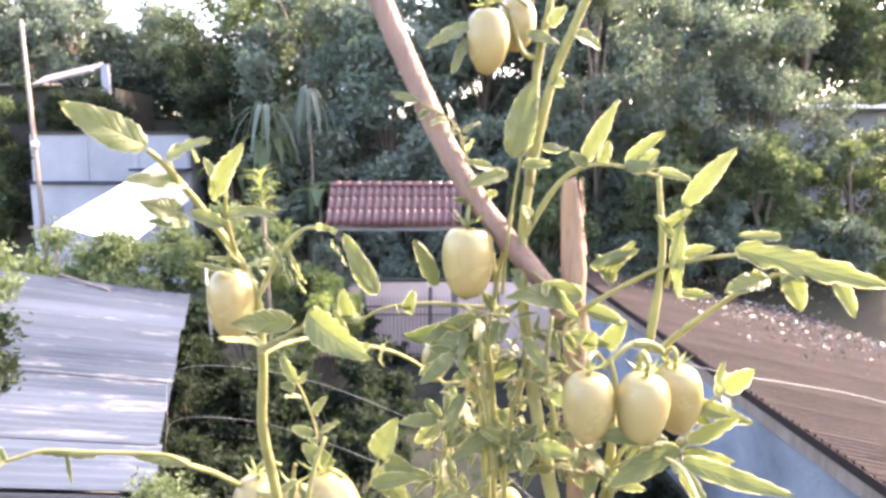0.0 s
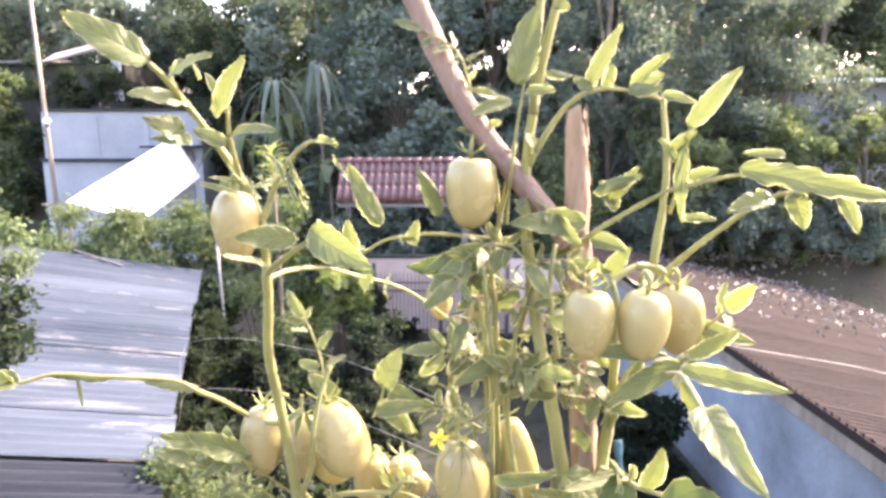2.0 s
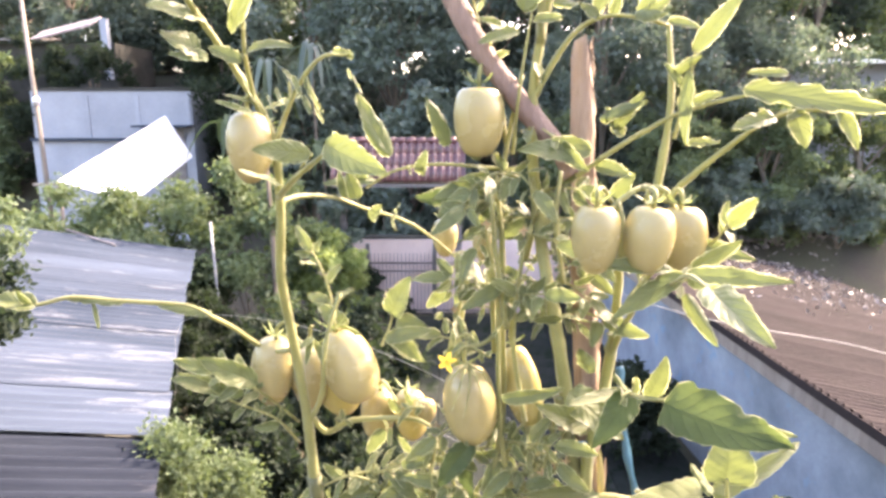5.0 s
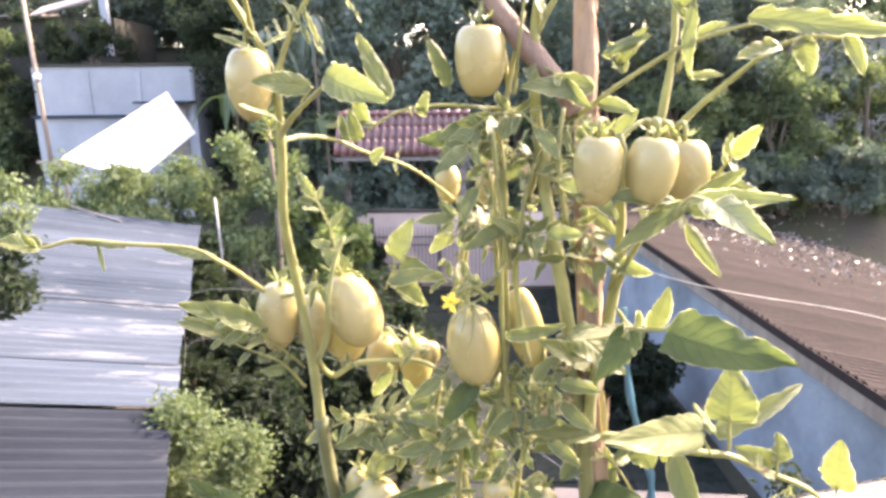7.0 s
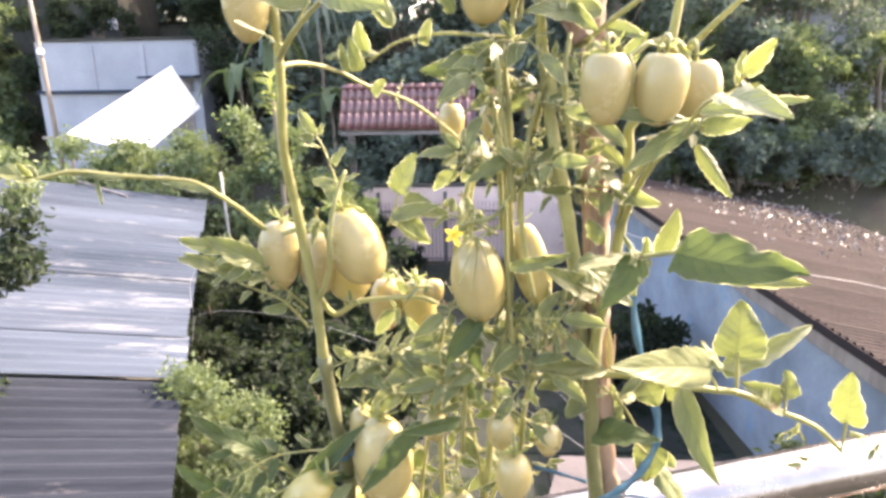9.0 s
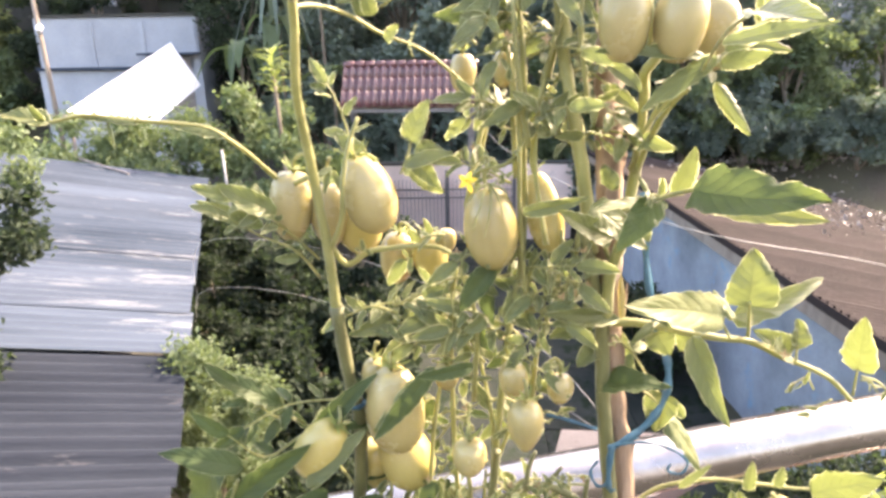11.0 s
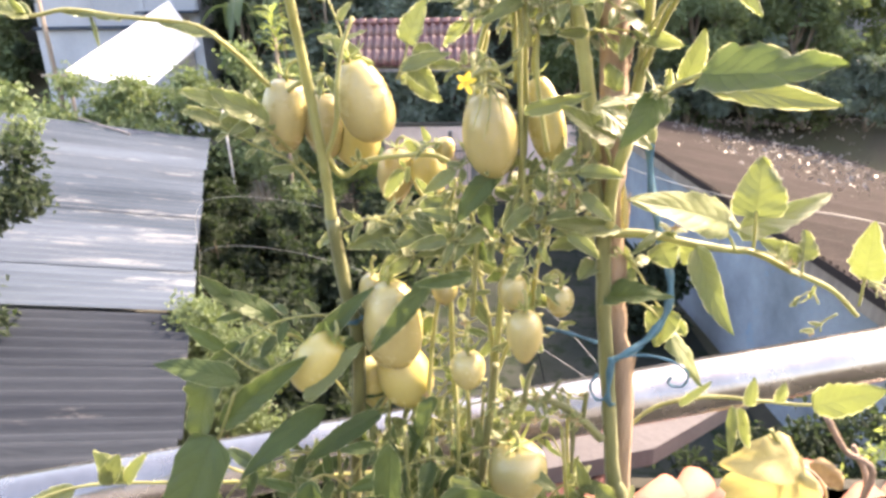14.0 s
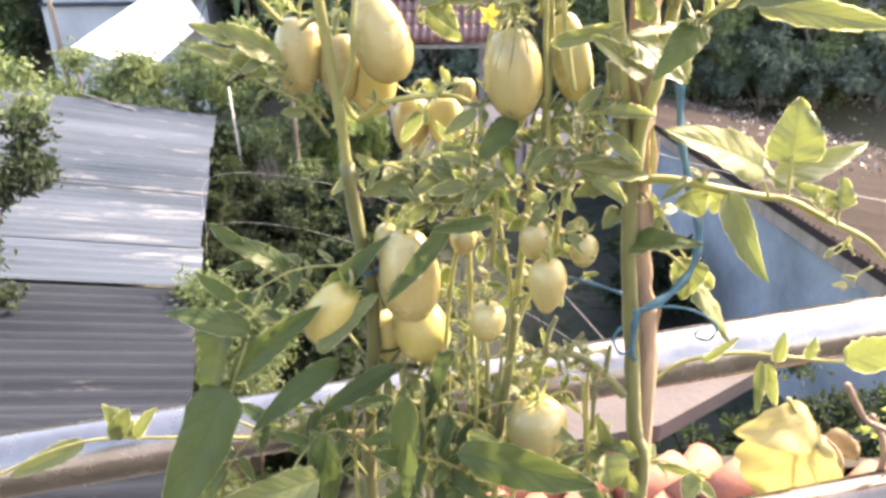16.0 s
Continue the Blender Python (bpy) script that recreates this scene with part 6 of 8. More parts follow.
leaf(mid_plant, (0.127, 0.570, 5.830), (0.108, 0.565, 5.836), 0.0171, 10, ovate=True)
leaf(mid_plant, (0.123, 0.570, 5.830), (0.128, 0.565, 5.824), 0.0111, -60, ovate=True)
leaf(mid_plant, (0.073, 0.570, 5.761), (0.084, 0.565, 5.772), 0.0156, 0, ovate=True, material=M_LEAF_LOW)
leaf(mid_plant, (0.069, 0.570, 5.747), (0.079, 0.565, 5.757), 0.0115, 0, ovate=True)
leaf(mid_plant, (0.143, 0.530, 5.711), (0.133, 0.525, 5.731), 0.0218, -66, ovate=True, roll_edge=0.3)
leaf(mid_plant, (0.119, 0.540, 5.756), (0.093, 0.535, 5.756), 0.0129, -60)
leaf(mid_plant, (0.120, 0.540, 5.758), (0.146, 0.535, 5.755), 0.0108, -60)
leaf(mid_plant, (0.064, 0.500, 5.698), (0.112, 0.480, 5.713), 0.0152, 20, fold=0.4)
leaf(mid_plant, (0.139, 0.500, 5.674), (0.090, 0.470, 5.707), 0.0211, 0, ovate=True, fold=0.3)
leaf(mid_plant, (-0.032, 0.575, 5.731), (-0.008, 0.570, 5.703), 0.0183, 10, ovate=True)
leaf(mid_plant, (-0.035, 0.580, 5.748), (-0.019, 0.575, 5.786), 0.0247, 0, ovate=True, fold=0.2)
leaf(mid_plant, (-0.030, 0.580, 5.741), (-0.001, 0.575, 5.735), 0.0183, -10, ovate=True)
stem(mid_plant, [(-0.046, 0.580, 5.716), (-0.040, 0.580, 5.730), (-0.037, 0.580, 5.738), (-0.035, 0.580, 5.748)], 0.0014, 0.001, "leaf_stalk")
leaf(mid_plant, (0.069, 0.550, 5.638), (0.078, 0.545, 5.656), 0.0181, -66, roll_edge=0.4)
leaf(mid_plant, (0.055, 0.550, 5.626), (0.062, 0.545, 5.651), 0.0139, -66, roll_edge=0.6)
leaf(left_plant, (-0.164, 0.475, 5.981), (-0.182, 0.455, 5.992), 0.0188, 0, ovate=True)
leaf(left_plant, (-0.158, 0.475, 5.976), (-0.180, 0.460, 5.978), 0.0122, 10, ovate=True)
leaf(left_plant, (-0.148, 0.470, 6.018), (-0.151, 0.465, 6.031), 0.0104, -60, roll_edge=0.5, ovate=True)
stem(left_plant, [(-0.114, 0.485, 5.917), (-0.104, 0.485, 5.936), (-0.101, 0.485, 5.950), (-0.101, 0.485, 5.959)], 0.0013, 0.0008, "flower_stalk")
leaf(left_plant, (-0.131, 0.490, 5.935), (-0.154, 0.475, 5.946), 0.0051, 0)
leaf(left_plant, (-0.090, 0.450, 5.961), (-0.084, 0.445, 5.948), 0.0035, 0, teeth=2)
leaf(left_plant, (-0.083, 0.450, 5.948), (-0.077, 0.445, 5.935), 0.0035, 20, teeth=2)
leaf(left_plant, (-0.075, 0.450, 5.942), (-0.069, 0.445, 5.929), 0.0035, 40, teeth=2)
leaf(left_plant, (-0.051, 0.450, 5.966), (-0.045, 0.445, 5.953), 0.0035, 60, teeth=2)
leaf(left_plant, (-0.047, 0.450, 5.961), (-0.041, 0.445, 5.948), 0.0035, 80, teeth=2)
leaf(left_plant, (-0.108, 0.450, 5.948), (-0.102, 0.445, 5.935), 0.0035, 100, teeth=2)
leaf(left_plant, (-0.102, 0.450, 5.953), (-0.096, 0.445, 5.940), 0.0035, 120, teeth=2)
compound(mid_plant, [(0.083, 0.585, 5.879), (0.06, 0.575, 5.882), (0.037, 0.565, 5.869)], 0.0323, 3, 50)
compound(mid_plant, [(0.093, 0.58, 5.860), (0.114, 0.57, 5.870), (0.135, 0.56, 5.870)], 0.0285, 3, 51)
compound(mid_plant, [(0.073, 0.58, 5.838), (0.057, 0.565, 5.839), (0.042, 0.55, 5.818)], 0.0285, 3, 52)
compound(mid_plant, [(0.103, 0.575, 5.819), (0.121, 0.56, 5.825), (0.138, 0.545, 5.815)], 0.0323, 3, 53)
compound(mid_plant, [(0.069, 0.58, 5.852), (0.05, 0.565, 5.859), (0.032, 0.55, 5.853)], 0.0304, 3, 55)
compound(mid_plant, [(0.074, 0.575, 5.822), (0.094, 0.555, 5.830), (0.114, 0.535, 5.826)], 0.0285, 3, 56)
compound(mid_plant, [(0.105, 0.57, 5.780), (0.126, 0.555, 5.785), (0.146, 0.54, 5.773)], 0.0285, 3, 57)
compound(mid_plant, [(0.064, 0.57, 5.758), (0.085, 0.55, 5.775), (0.104, 0.53, 5.782)], 0.0304, 3, 58)
compound(mid_plant, [(0.119, 0.565, 5.738), (0.098, 0.555, 5.759), (0.079, 0.545, 5.777)], 0.0266, 3, 59)
compound(mid_plant, [(0.059, 0.57, 5.708), (0.035, 0.575, 5.720), (0.011, 0.58, 5.726)], 0.0304, 3, 60)
compound(mid_plant, [(0.067, 0.56, 5.648), (0.037, 0.55, 5.654), (0.007, 0.54, 5.640)], 0.0285, 3, 63)
compound(mid_plant, [(0.062, 0.555, 5.615), (0.09, 0.54, 5.634), (0.116, 0.525, 5.641)], 0.0323, 3, 64)
compound(mid_plant, [(0.018, 0.56, 5.619), (-0.007, 0.565, 5.611), (-0.034, 0.57, 5.577)], 0.0266, 3, 65)
compound(mid_plant, [(0.067, 0.55, 5.563), (0.039, 0.545, 5.582), (0.012, 0.54, 5.594)], 0.0304, 3, 66)
compound(mid_plant, [(-0.075, 0.575, 5.568), (-0.051, 0.57, 5.587), (-0.027, 0.565, 5.598)], 0.0285, 3, 67)
compound(mid_plant, [(-0.039, 0.57, 5.596), (-0.013, 0.57, 5.595), (0.012, 0.57, 5.571)], 0.0285, 3, 68)
compound(mid_plant, [(0.066, 0.555, 5.629), (0.092, 0.54, 5.634), (0.119, 0.525, 5.621)], 0.0304, 3, 69)
compound(mid_plant, [(0.058, 0.55, 5.562), (0.028, 0.54, 5.575), (-0.001, 0.53, 5.577)], 0.0304, 3, 70)
compound(mid_plant, [(0.061, 0.55, 5.585), (0.085, 0.535, 5.594), (0.109, 0.52, 5.585)], 0.0285, 3, 71)
compound(mid_plant, [(-0.089, 0.565, 5.557), (-0.066, 0.565, 5.568), (-0.044, 0.565, 5.568)], 0.0285, 3, 72)
compound(mid_plant, [(0.045, 0.545, 5.540), (0.068, 0.535, 5.546), (0.091, 0.525, 5.532)], 0.0266, 3, 74)
compound(mid_plant, [(0.018, 0.56, 5.558), (-0.01, 0.56, 5.561), (-0.038, 0.56, 5.546)], 0.0304, 3, 75)
compound(mid_plant, [(-0.054, 0.565, 5.580), (-0.079, 0.565, 5.586), (-0.105, 0.565, 5.575)], 0.0266, 3, 76)
compound(mid_plant, [(0.104, 0.55, 5.573), (0.087, 0.54, 5.576), (0.07, 0.53, 5.559)], 0.0266, 3, 77)
compound(mid_plant, [(0.086, 0.59, 5.920), (0.101, 0.575, 5.923), (0.117, 0.56, 5.910)], 0.03, 2, 78)
compound(mid_plant, [(0.068, 0.585, 5.879), (0.081, 0.565, 5.883), (0.094, 0.545, 5.870)], 0.03, 3, 79)
compound(mid_plant, [(0.114, 0.57, 5.778), (0.089, 0.56, 5.787), (0.066, 0.55, 5.782)], 0.034, 3, 80)
compound(mid_plant, [(0.114, 0.57, 5.746), (0.137, 0.555, 5.758), (0.158, 0.54, 5.756)], 0.034, 3, 82)
compound(mid_plant, [(0.118, 0.575, 5.811), (0.104, 0.585, 5.805), (0.09, 0.595, 5.778)], 0.026, 2, 85)
compound(mid_plant, [(0.023, 0.65, 5.792), (0.043, 0.65, 5.793), (0.064, 0.65, 5.774)], 0.03, 2, 86)
compound(mid_plant, [(0.059, 0.575, 5.778), (0.038, 0.59, 5.779), (0.017, 0.605, 5.764)], 0.03, 3, 87)
compound(mid_plant, [(0.116, 0.575, 5.832), (0.095, 0.58, 5.841), (0.075, 0.585, 5.841)], 0.03, 3, 90)
compound(mid_plant, [(0.103, 0.575, 5.806), (0.123, 0.57, 5.809), (0.144, 0.565, 5.796)], 0.03, 3, 91)
compound(mid_plant, [(0.072, 0.58, 5.857), (0.051, 0.58, 5.860), (0.03, 0.58, 5.848)], 0.03, 3, 92)
compound(mid_plant, [(0.056, 0.57, 5.769), (0.038, 0.57, 5.782), (0.019, 0.57, 5.786)], 0.03, 3, 93)
compound(mid_plant, [(-0.004, 0.56, 5.661), (-0.023, 0.565, 5.657), (-0.043, 0.57, 5.633)], 0.03, 3, 94)
compound(mid_plant, [(0.105, 0.56, 5.648), (0.086, 0.555, 5.643), (0.067, 0.55, 5.612)], 0.03, 3, 95)
compound(mid_plant, [(0.128, 0.56, 5.612), (0.102, 0.55, 5.618), (0.077, 0.54, 5.605)], 0.03, 3, 96)
compound(mid_plant, [(-0.029, 0.57, 5.558), (-0.003, 0.57, 5.561), (0.023, 0.57, 5.545)], 0.032, 3, 97)
compound(mid_plant, [(0.034, 0.55, 5.532), (0.015, 0.55, 5.553), (-0.005, 0.55, 5.570)], 0.032, 3, 98)
compound(mid_plant, [(-0.077, 0.57, 5.585), (-0.049, 0.575, 5.585), (-0.022, 0.58, 5.568)], 0.03, 3, 100)
compound(mid_plant, [(-0.02, 0.565, 5.604), (-0.004, 0.565, 5.600), (0.012, 0.565, 5.574)], 0.03, 3, 101)
compound(mid_plant, [(0.018, 0.56, 5.605), (0.039, 0.56, 5.617), (0.061, 0.56, 5.621)], 0.03, 3, 102)
compound(mid_plant, [(0.087, 0.555, 5.606), (0.103, 0.555, 5.607), (0.12, 0.555, 5.589)], 0.028, 3, 103)
compound(mid_plant, [(-0.022, 0.56, 5.534), (0.001, 0.555, 5.533), (0.023, 0.55, 5.507)], 0.03, 3, 104)
compound(mid_plant, [(0.04, 0.545, 5.491), (0.06, 0.555, 5.487), (0.081, 0.565, 5.460)], 0.028, 3, 105)
compound(mid_plant, [(-0.064, 0.56, 5.344), (-0.039, 0.565, 5.357), (-0.014, 0.57, 5.359)], 0.032, 3, 106)
compound(mid_plant, [(0.091, 0.53, 5.409), (0.071, 0.535, 5.404), (0.052, 0.54, 5.374)], 0.03, 3, 107)
compound(mid_plant, [(-0.001, 0.54, 5.367), (-0.025, 0.54, 5.373), (-0.049, 0.54, 5.360)], 0.034, 3, 108)
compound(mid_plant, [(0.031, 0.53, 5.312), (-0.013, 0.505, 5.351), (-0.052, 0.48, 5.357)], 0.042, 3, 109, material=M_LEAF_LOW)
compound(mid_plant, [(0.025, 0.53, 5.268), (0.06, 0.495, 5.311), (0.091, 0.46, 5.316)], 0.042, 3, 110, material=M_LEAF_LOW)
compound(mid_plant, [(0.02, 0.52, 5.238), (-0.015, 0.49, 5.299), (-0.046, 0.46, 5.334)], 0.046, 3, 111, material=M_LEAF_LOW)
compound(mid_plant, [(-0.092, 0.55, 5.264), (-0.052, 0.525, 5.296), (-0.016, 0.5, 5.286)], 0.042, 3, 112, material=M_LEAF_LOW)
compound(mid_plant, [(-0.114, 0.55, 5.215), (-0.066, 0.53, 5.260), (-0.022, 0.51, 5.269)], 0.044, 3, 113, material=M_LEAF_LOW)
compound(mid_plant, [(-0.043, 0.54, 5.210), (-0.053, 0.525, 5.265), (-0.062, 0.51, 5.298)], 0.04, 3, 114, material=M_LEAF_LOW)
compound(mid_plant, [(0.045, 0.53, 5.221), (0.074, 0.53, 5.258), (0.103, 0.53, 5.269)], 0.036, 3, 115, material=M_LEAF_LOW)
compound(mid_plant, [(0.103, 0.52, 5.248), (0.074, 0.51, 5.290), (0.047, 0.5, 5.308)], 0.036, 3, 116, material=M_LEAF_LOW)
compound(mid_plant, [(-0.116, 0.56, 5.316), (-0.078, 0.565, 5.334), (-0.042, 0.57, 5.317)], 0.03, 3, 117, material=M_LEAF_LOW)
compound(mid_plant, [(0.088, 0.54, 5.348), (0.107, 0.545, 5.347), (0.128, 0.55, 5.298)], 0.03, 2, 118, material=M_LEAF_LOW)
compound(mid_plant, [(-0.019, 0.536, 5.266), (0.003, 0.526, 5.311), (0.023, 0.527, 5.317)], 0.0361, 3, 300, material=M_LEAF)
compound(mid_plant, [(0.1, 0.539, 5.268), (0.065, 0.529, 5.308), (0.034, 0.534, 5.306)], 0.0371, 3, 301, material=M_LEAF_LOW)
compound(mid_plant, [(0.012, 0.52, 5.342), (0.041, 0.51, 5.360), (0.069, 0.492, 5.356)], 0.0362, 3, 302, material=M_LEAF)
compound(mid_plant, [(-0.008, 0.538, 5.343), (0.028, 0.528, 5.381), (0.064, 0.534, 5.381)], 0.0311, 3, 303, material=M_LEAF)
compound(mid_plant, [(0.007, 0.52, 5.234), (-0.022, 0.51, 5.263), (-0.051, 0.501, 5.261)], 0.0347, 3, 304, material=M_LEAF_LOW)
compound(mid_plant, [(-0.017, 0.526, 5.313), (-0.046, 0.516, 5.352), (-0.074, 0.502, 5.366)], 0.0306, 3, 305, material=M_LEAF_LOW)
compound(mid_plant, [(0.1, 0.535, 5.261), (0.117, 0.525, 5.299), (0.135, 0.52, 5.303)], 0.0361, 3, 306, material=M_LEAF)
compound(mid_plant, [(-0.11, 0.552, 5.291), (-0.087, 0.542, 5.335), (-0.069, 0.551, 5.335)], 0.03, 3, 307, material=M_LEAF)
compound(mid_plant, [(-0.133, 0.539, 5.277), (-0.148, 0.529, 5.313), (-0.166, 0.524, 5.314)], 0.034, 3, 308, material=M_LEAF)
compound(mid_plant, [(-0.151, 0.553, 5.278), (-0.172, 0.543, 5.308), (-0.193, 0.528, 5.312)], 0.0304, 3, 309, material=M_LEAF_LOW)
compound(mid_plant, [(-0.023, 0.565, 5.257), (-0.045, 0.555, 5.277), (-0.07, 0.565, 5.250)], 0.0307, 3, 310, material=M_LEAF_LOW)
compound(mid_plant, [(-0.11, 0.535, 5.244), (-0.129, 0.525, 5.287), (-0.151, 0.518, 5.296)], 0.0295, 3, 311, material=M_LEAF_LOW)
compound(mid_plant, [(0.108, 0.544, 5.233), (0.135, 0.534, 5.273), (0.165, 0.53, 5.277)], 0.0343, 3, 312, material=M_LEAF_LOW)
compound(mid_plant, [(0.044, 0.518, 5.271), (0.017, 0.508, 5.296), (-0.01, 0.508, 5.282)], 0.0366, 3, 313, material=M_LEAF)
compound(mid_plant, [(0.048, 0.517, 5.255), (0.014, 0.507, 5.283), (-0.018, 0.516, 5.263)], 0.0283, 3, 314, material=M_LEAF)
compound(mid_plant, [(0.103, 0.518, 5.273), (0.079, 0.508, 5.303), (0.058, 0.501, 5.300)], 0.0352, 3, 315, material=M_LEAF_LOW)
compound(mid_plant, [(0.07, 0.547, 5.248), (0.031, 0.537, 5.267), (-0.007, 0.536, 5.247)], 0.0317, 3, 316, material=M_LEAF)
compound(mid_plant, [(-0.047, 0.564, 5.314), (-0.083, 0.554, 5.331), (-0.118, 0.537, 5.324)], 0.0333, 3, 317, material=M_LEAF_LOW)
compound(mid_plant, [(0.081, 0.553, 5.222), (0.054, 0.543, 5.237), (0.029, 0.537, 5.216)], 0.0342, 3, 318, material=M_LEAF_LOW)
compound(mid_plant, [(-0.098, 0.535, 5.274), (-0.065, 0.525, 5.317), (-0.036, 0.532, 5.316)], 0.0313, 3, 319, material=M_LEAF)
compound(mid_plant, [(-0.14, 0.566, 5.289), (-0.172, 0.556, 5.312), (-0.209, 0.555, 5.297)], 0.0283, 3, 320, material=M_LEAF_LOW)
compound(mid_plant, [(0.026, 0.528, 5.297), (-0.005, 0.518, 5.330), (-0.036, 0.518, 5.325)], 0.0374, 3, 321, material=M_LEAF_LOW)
stem(mid_plant, [(0.15, 0.569, 5.177), (0.129, 0.559, 5.302), (0.125, 0.559, 5.388)], 0.0024, 0.0016)
stem(mid_plant, [(-0, 0.573, 5.170), (0.006, 0.563, 5.317), (0.006, 0.563, 5.402)], 0.0024, 0.0016)
stem(mid_plant, [(-0.034, 0.559, 5.183), (-0.026, 0.549, 5.296), (-0.028, 0.549, 5.381)], 0.0024, 0.0016)
stem(mid_plant, [(-0.123, 0.539, 5.201), (-0.12, 0.529, 5.287), (-0.117, 0.529, 5.372)], 0.0024, 0.0016)
stem(mid_plant, [(-0.007, 0.514, 5.228), (0.008, 0.504, 5.337), (0.007, 0.504, 5.416)], 0.0024, 0.0016)
stem(mid_plant, [(-0.041, 0.511, 5.230), (-0.043, 0.501, 5.312), (-0.045, 0.501, 5.392)], 0.0024, 0.0016)
stem(mid_plant, [(0.052, 0.543, 5.200), (0.033, 0.533, 5.338), (0.035, 0.533, 5.418)], 0.0024, 0.0016)
stem(mid_plant, [(-0.004, 0.536, 5.207), (0.001, 0.526, 5.321), (-0, 0.526, 5.403)], 0.0024, 0.0016)
stem(mid_plant, [(-0.061, 0.565, 5.177), (-0.066, 0.555, 5.262), (-0.058, 0.555, 5.351)], 0.0024, 0.0016)
stem(mid_plant, [(-0.059, 0.556, 5.186), (-0.066, 0.546, 5.339), (-0.061, 0.546, 5.421)], 0.0024, 0.0016)
stem(mid_plant, [(-0.01, 0.534, 5.208), (-0.019, 0.524, 5.302), (-0.018, 0.524, 5.386)], 0.0024, 0.0016)
stem(mid_plant, [(0.135, 0.523, 5.222), (0.121, 0.513, 5.300), (0.112, 0.513, 5.382)], 0.0024, 0.0016)
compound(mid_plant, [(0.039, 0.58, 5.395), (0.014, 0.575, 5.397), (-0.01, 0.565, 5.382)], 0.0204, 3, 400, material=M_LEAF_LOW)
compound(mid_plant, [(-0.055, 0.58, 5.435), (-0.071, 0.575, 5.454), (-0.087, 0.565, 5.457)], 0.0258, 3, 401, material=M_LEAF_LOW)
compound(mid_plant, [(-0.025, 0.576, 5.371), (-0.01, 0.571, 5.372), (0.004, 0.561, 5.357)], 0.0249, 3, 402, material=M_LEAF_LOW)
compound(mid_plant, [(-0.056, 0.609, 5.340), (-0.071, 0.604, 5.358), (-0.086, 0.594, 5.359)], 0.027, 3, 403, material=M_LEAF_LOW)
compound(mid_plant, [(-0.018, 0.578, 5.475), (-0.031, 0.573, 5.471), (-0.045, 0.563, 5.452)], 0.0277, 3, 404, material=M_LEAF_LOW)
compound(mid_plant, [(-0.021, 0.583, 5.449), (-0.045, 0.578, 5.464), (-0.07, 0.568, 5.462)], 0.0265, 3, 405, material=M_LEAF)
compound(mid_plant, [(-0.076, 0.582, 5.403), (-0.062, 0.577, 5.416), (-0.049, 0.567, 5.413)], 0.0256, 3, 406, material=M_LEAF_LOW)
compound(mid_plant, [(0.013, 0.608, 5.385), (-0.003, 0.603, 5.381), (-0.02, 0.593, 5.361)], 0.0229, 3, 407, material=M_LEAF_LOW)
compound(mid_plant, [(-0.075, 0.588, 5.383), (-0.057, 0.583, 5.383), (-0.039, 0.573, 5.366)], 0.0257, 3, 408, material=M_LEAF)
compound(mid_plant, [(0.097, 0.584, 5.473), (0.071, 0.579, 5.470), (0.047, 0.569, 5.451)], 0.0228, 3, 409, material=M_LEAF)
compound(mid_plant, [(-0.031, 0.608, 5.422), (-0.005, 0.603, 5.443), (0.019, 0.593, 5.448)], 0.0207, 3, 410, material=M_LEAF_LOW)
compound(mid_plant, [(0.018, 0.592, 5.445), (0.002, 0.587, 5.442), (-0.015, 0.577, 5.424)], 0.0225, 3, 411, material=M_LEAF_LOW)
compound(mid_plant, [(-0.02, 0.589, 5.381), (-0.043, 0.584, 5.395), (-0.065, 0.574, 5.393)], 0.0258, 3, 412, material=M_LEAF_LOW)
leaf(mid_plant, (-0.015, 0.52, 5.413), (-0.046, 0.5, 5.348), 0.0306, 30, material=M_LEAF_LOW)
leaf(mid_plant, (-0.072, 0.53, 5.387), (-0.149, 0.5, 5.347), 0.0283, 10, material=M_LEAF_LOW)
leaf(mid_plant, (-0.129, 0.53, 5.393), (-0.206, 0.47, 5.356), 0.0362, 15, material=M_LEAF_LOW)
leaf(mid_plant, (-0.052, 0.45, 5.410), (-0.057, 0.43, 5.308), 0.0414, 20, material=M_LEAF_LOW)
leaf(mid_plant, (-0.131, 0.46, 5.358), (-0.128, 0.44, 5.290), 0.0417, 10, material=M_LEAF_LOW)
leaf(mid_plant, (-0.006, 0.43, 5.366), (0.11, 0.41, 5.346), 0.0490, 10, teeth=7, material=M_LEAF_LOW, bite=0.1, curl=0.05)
leaf(mid_plant, (0.132, 0.48, 5.321), (0.14, 0.47, 5.289), 0.0335, -30, fold=0.5, ovate=True, bite=0.08)
leaf(mid_plant, (0.149, 0.5, 5.320), (0.167, 0.49, 5.311), 0.0245, 20)
leaf(mid_plant, (0.001, 0.47, 5.353), (0.037, 0.45, 5.350), 0.0211, 0)
leaf(mid_plant, (-0.141, 0.42, 5.322), (-0.19, 0.4, 5.309), 0.0301, 20)
stem(right_plant, [(0.135, 0.5, 4.765), (0.175, 0.505, 5.240), (0.167, 0.515, 5.326), (0.158, 0.53, 5.421), (0.150, 0.54, 5.506), (0.146, 0.545, 5.570), (0.140, 0.548, 5.602), (0.132, 0.548, 5.630), (0.127, 0.548, 5.657), (0.122, 0.548, 5.680)], 0.0084, 0.0062, material=M_STEM_OLD, label="thick woody olive-brown stem")
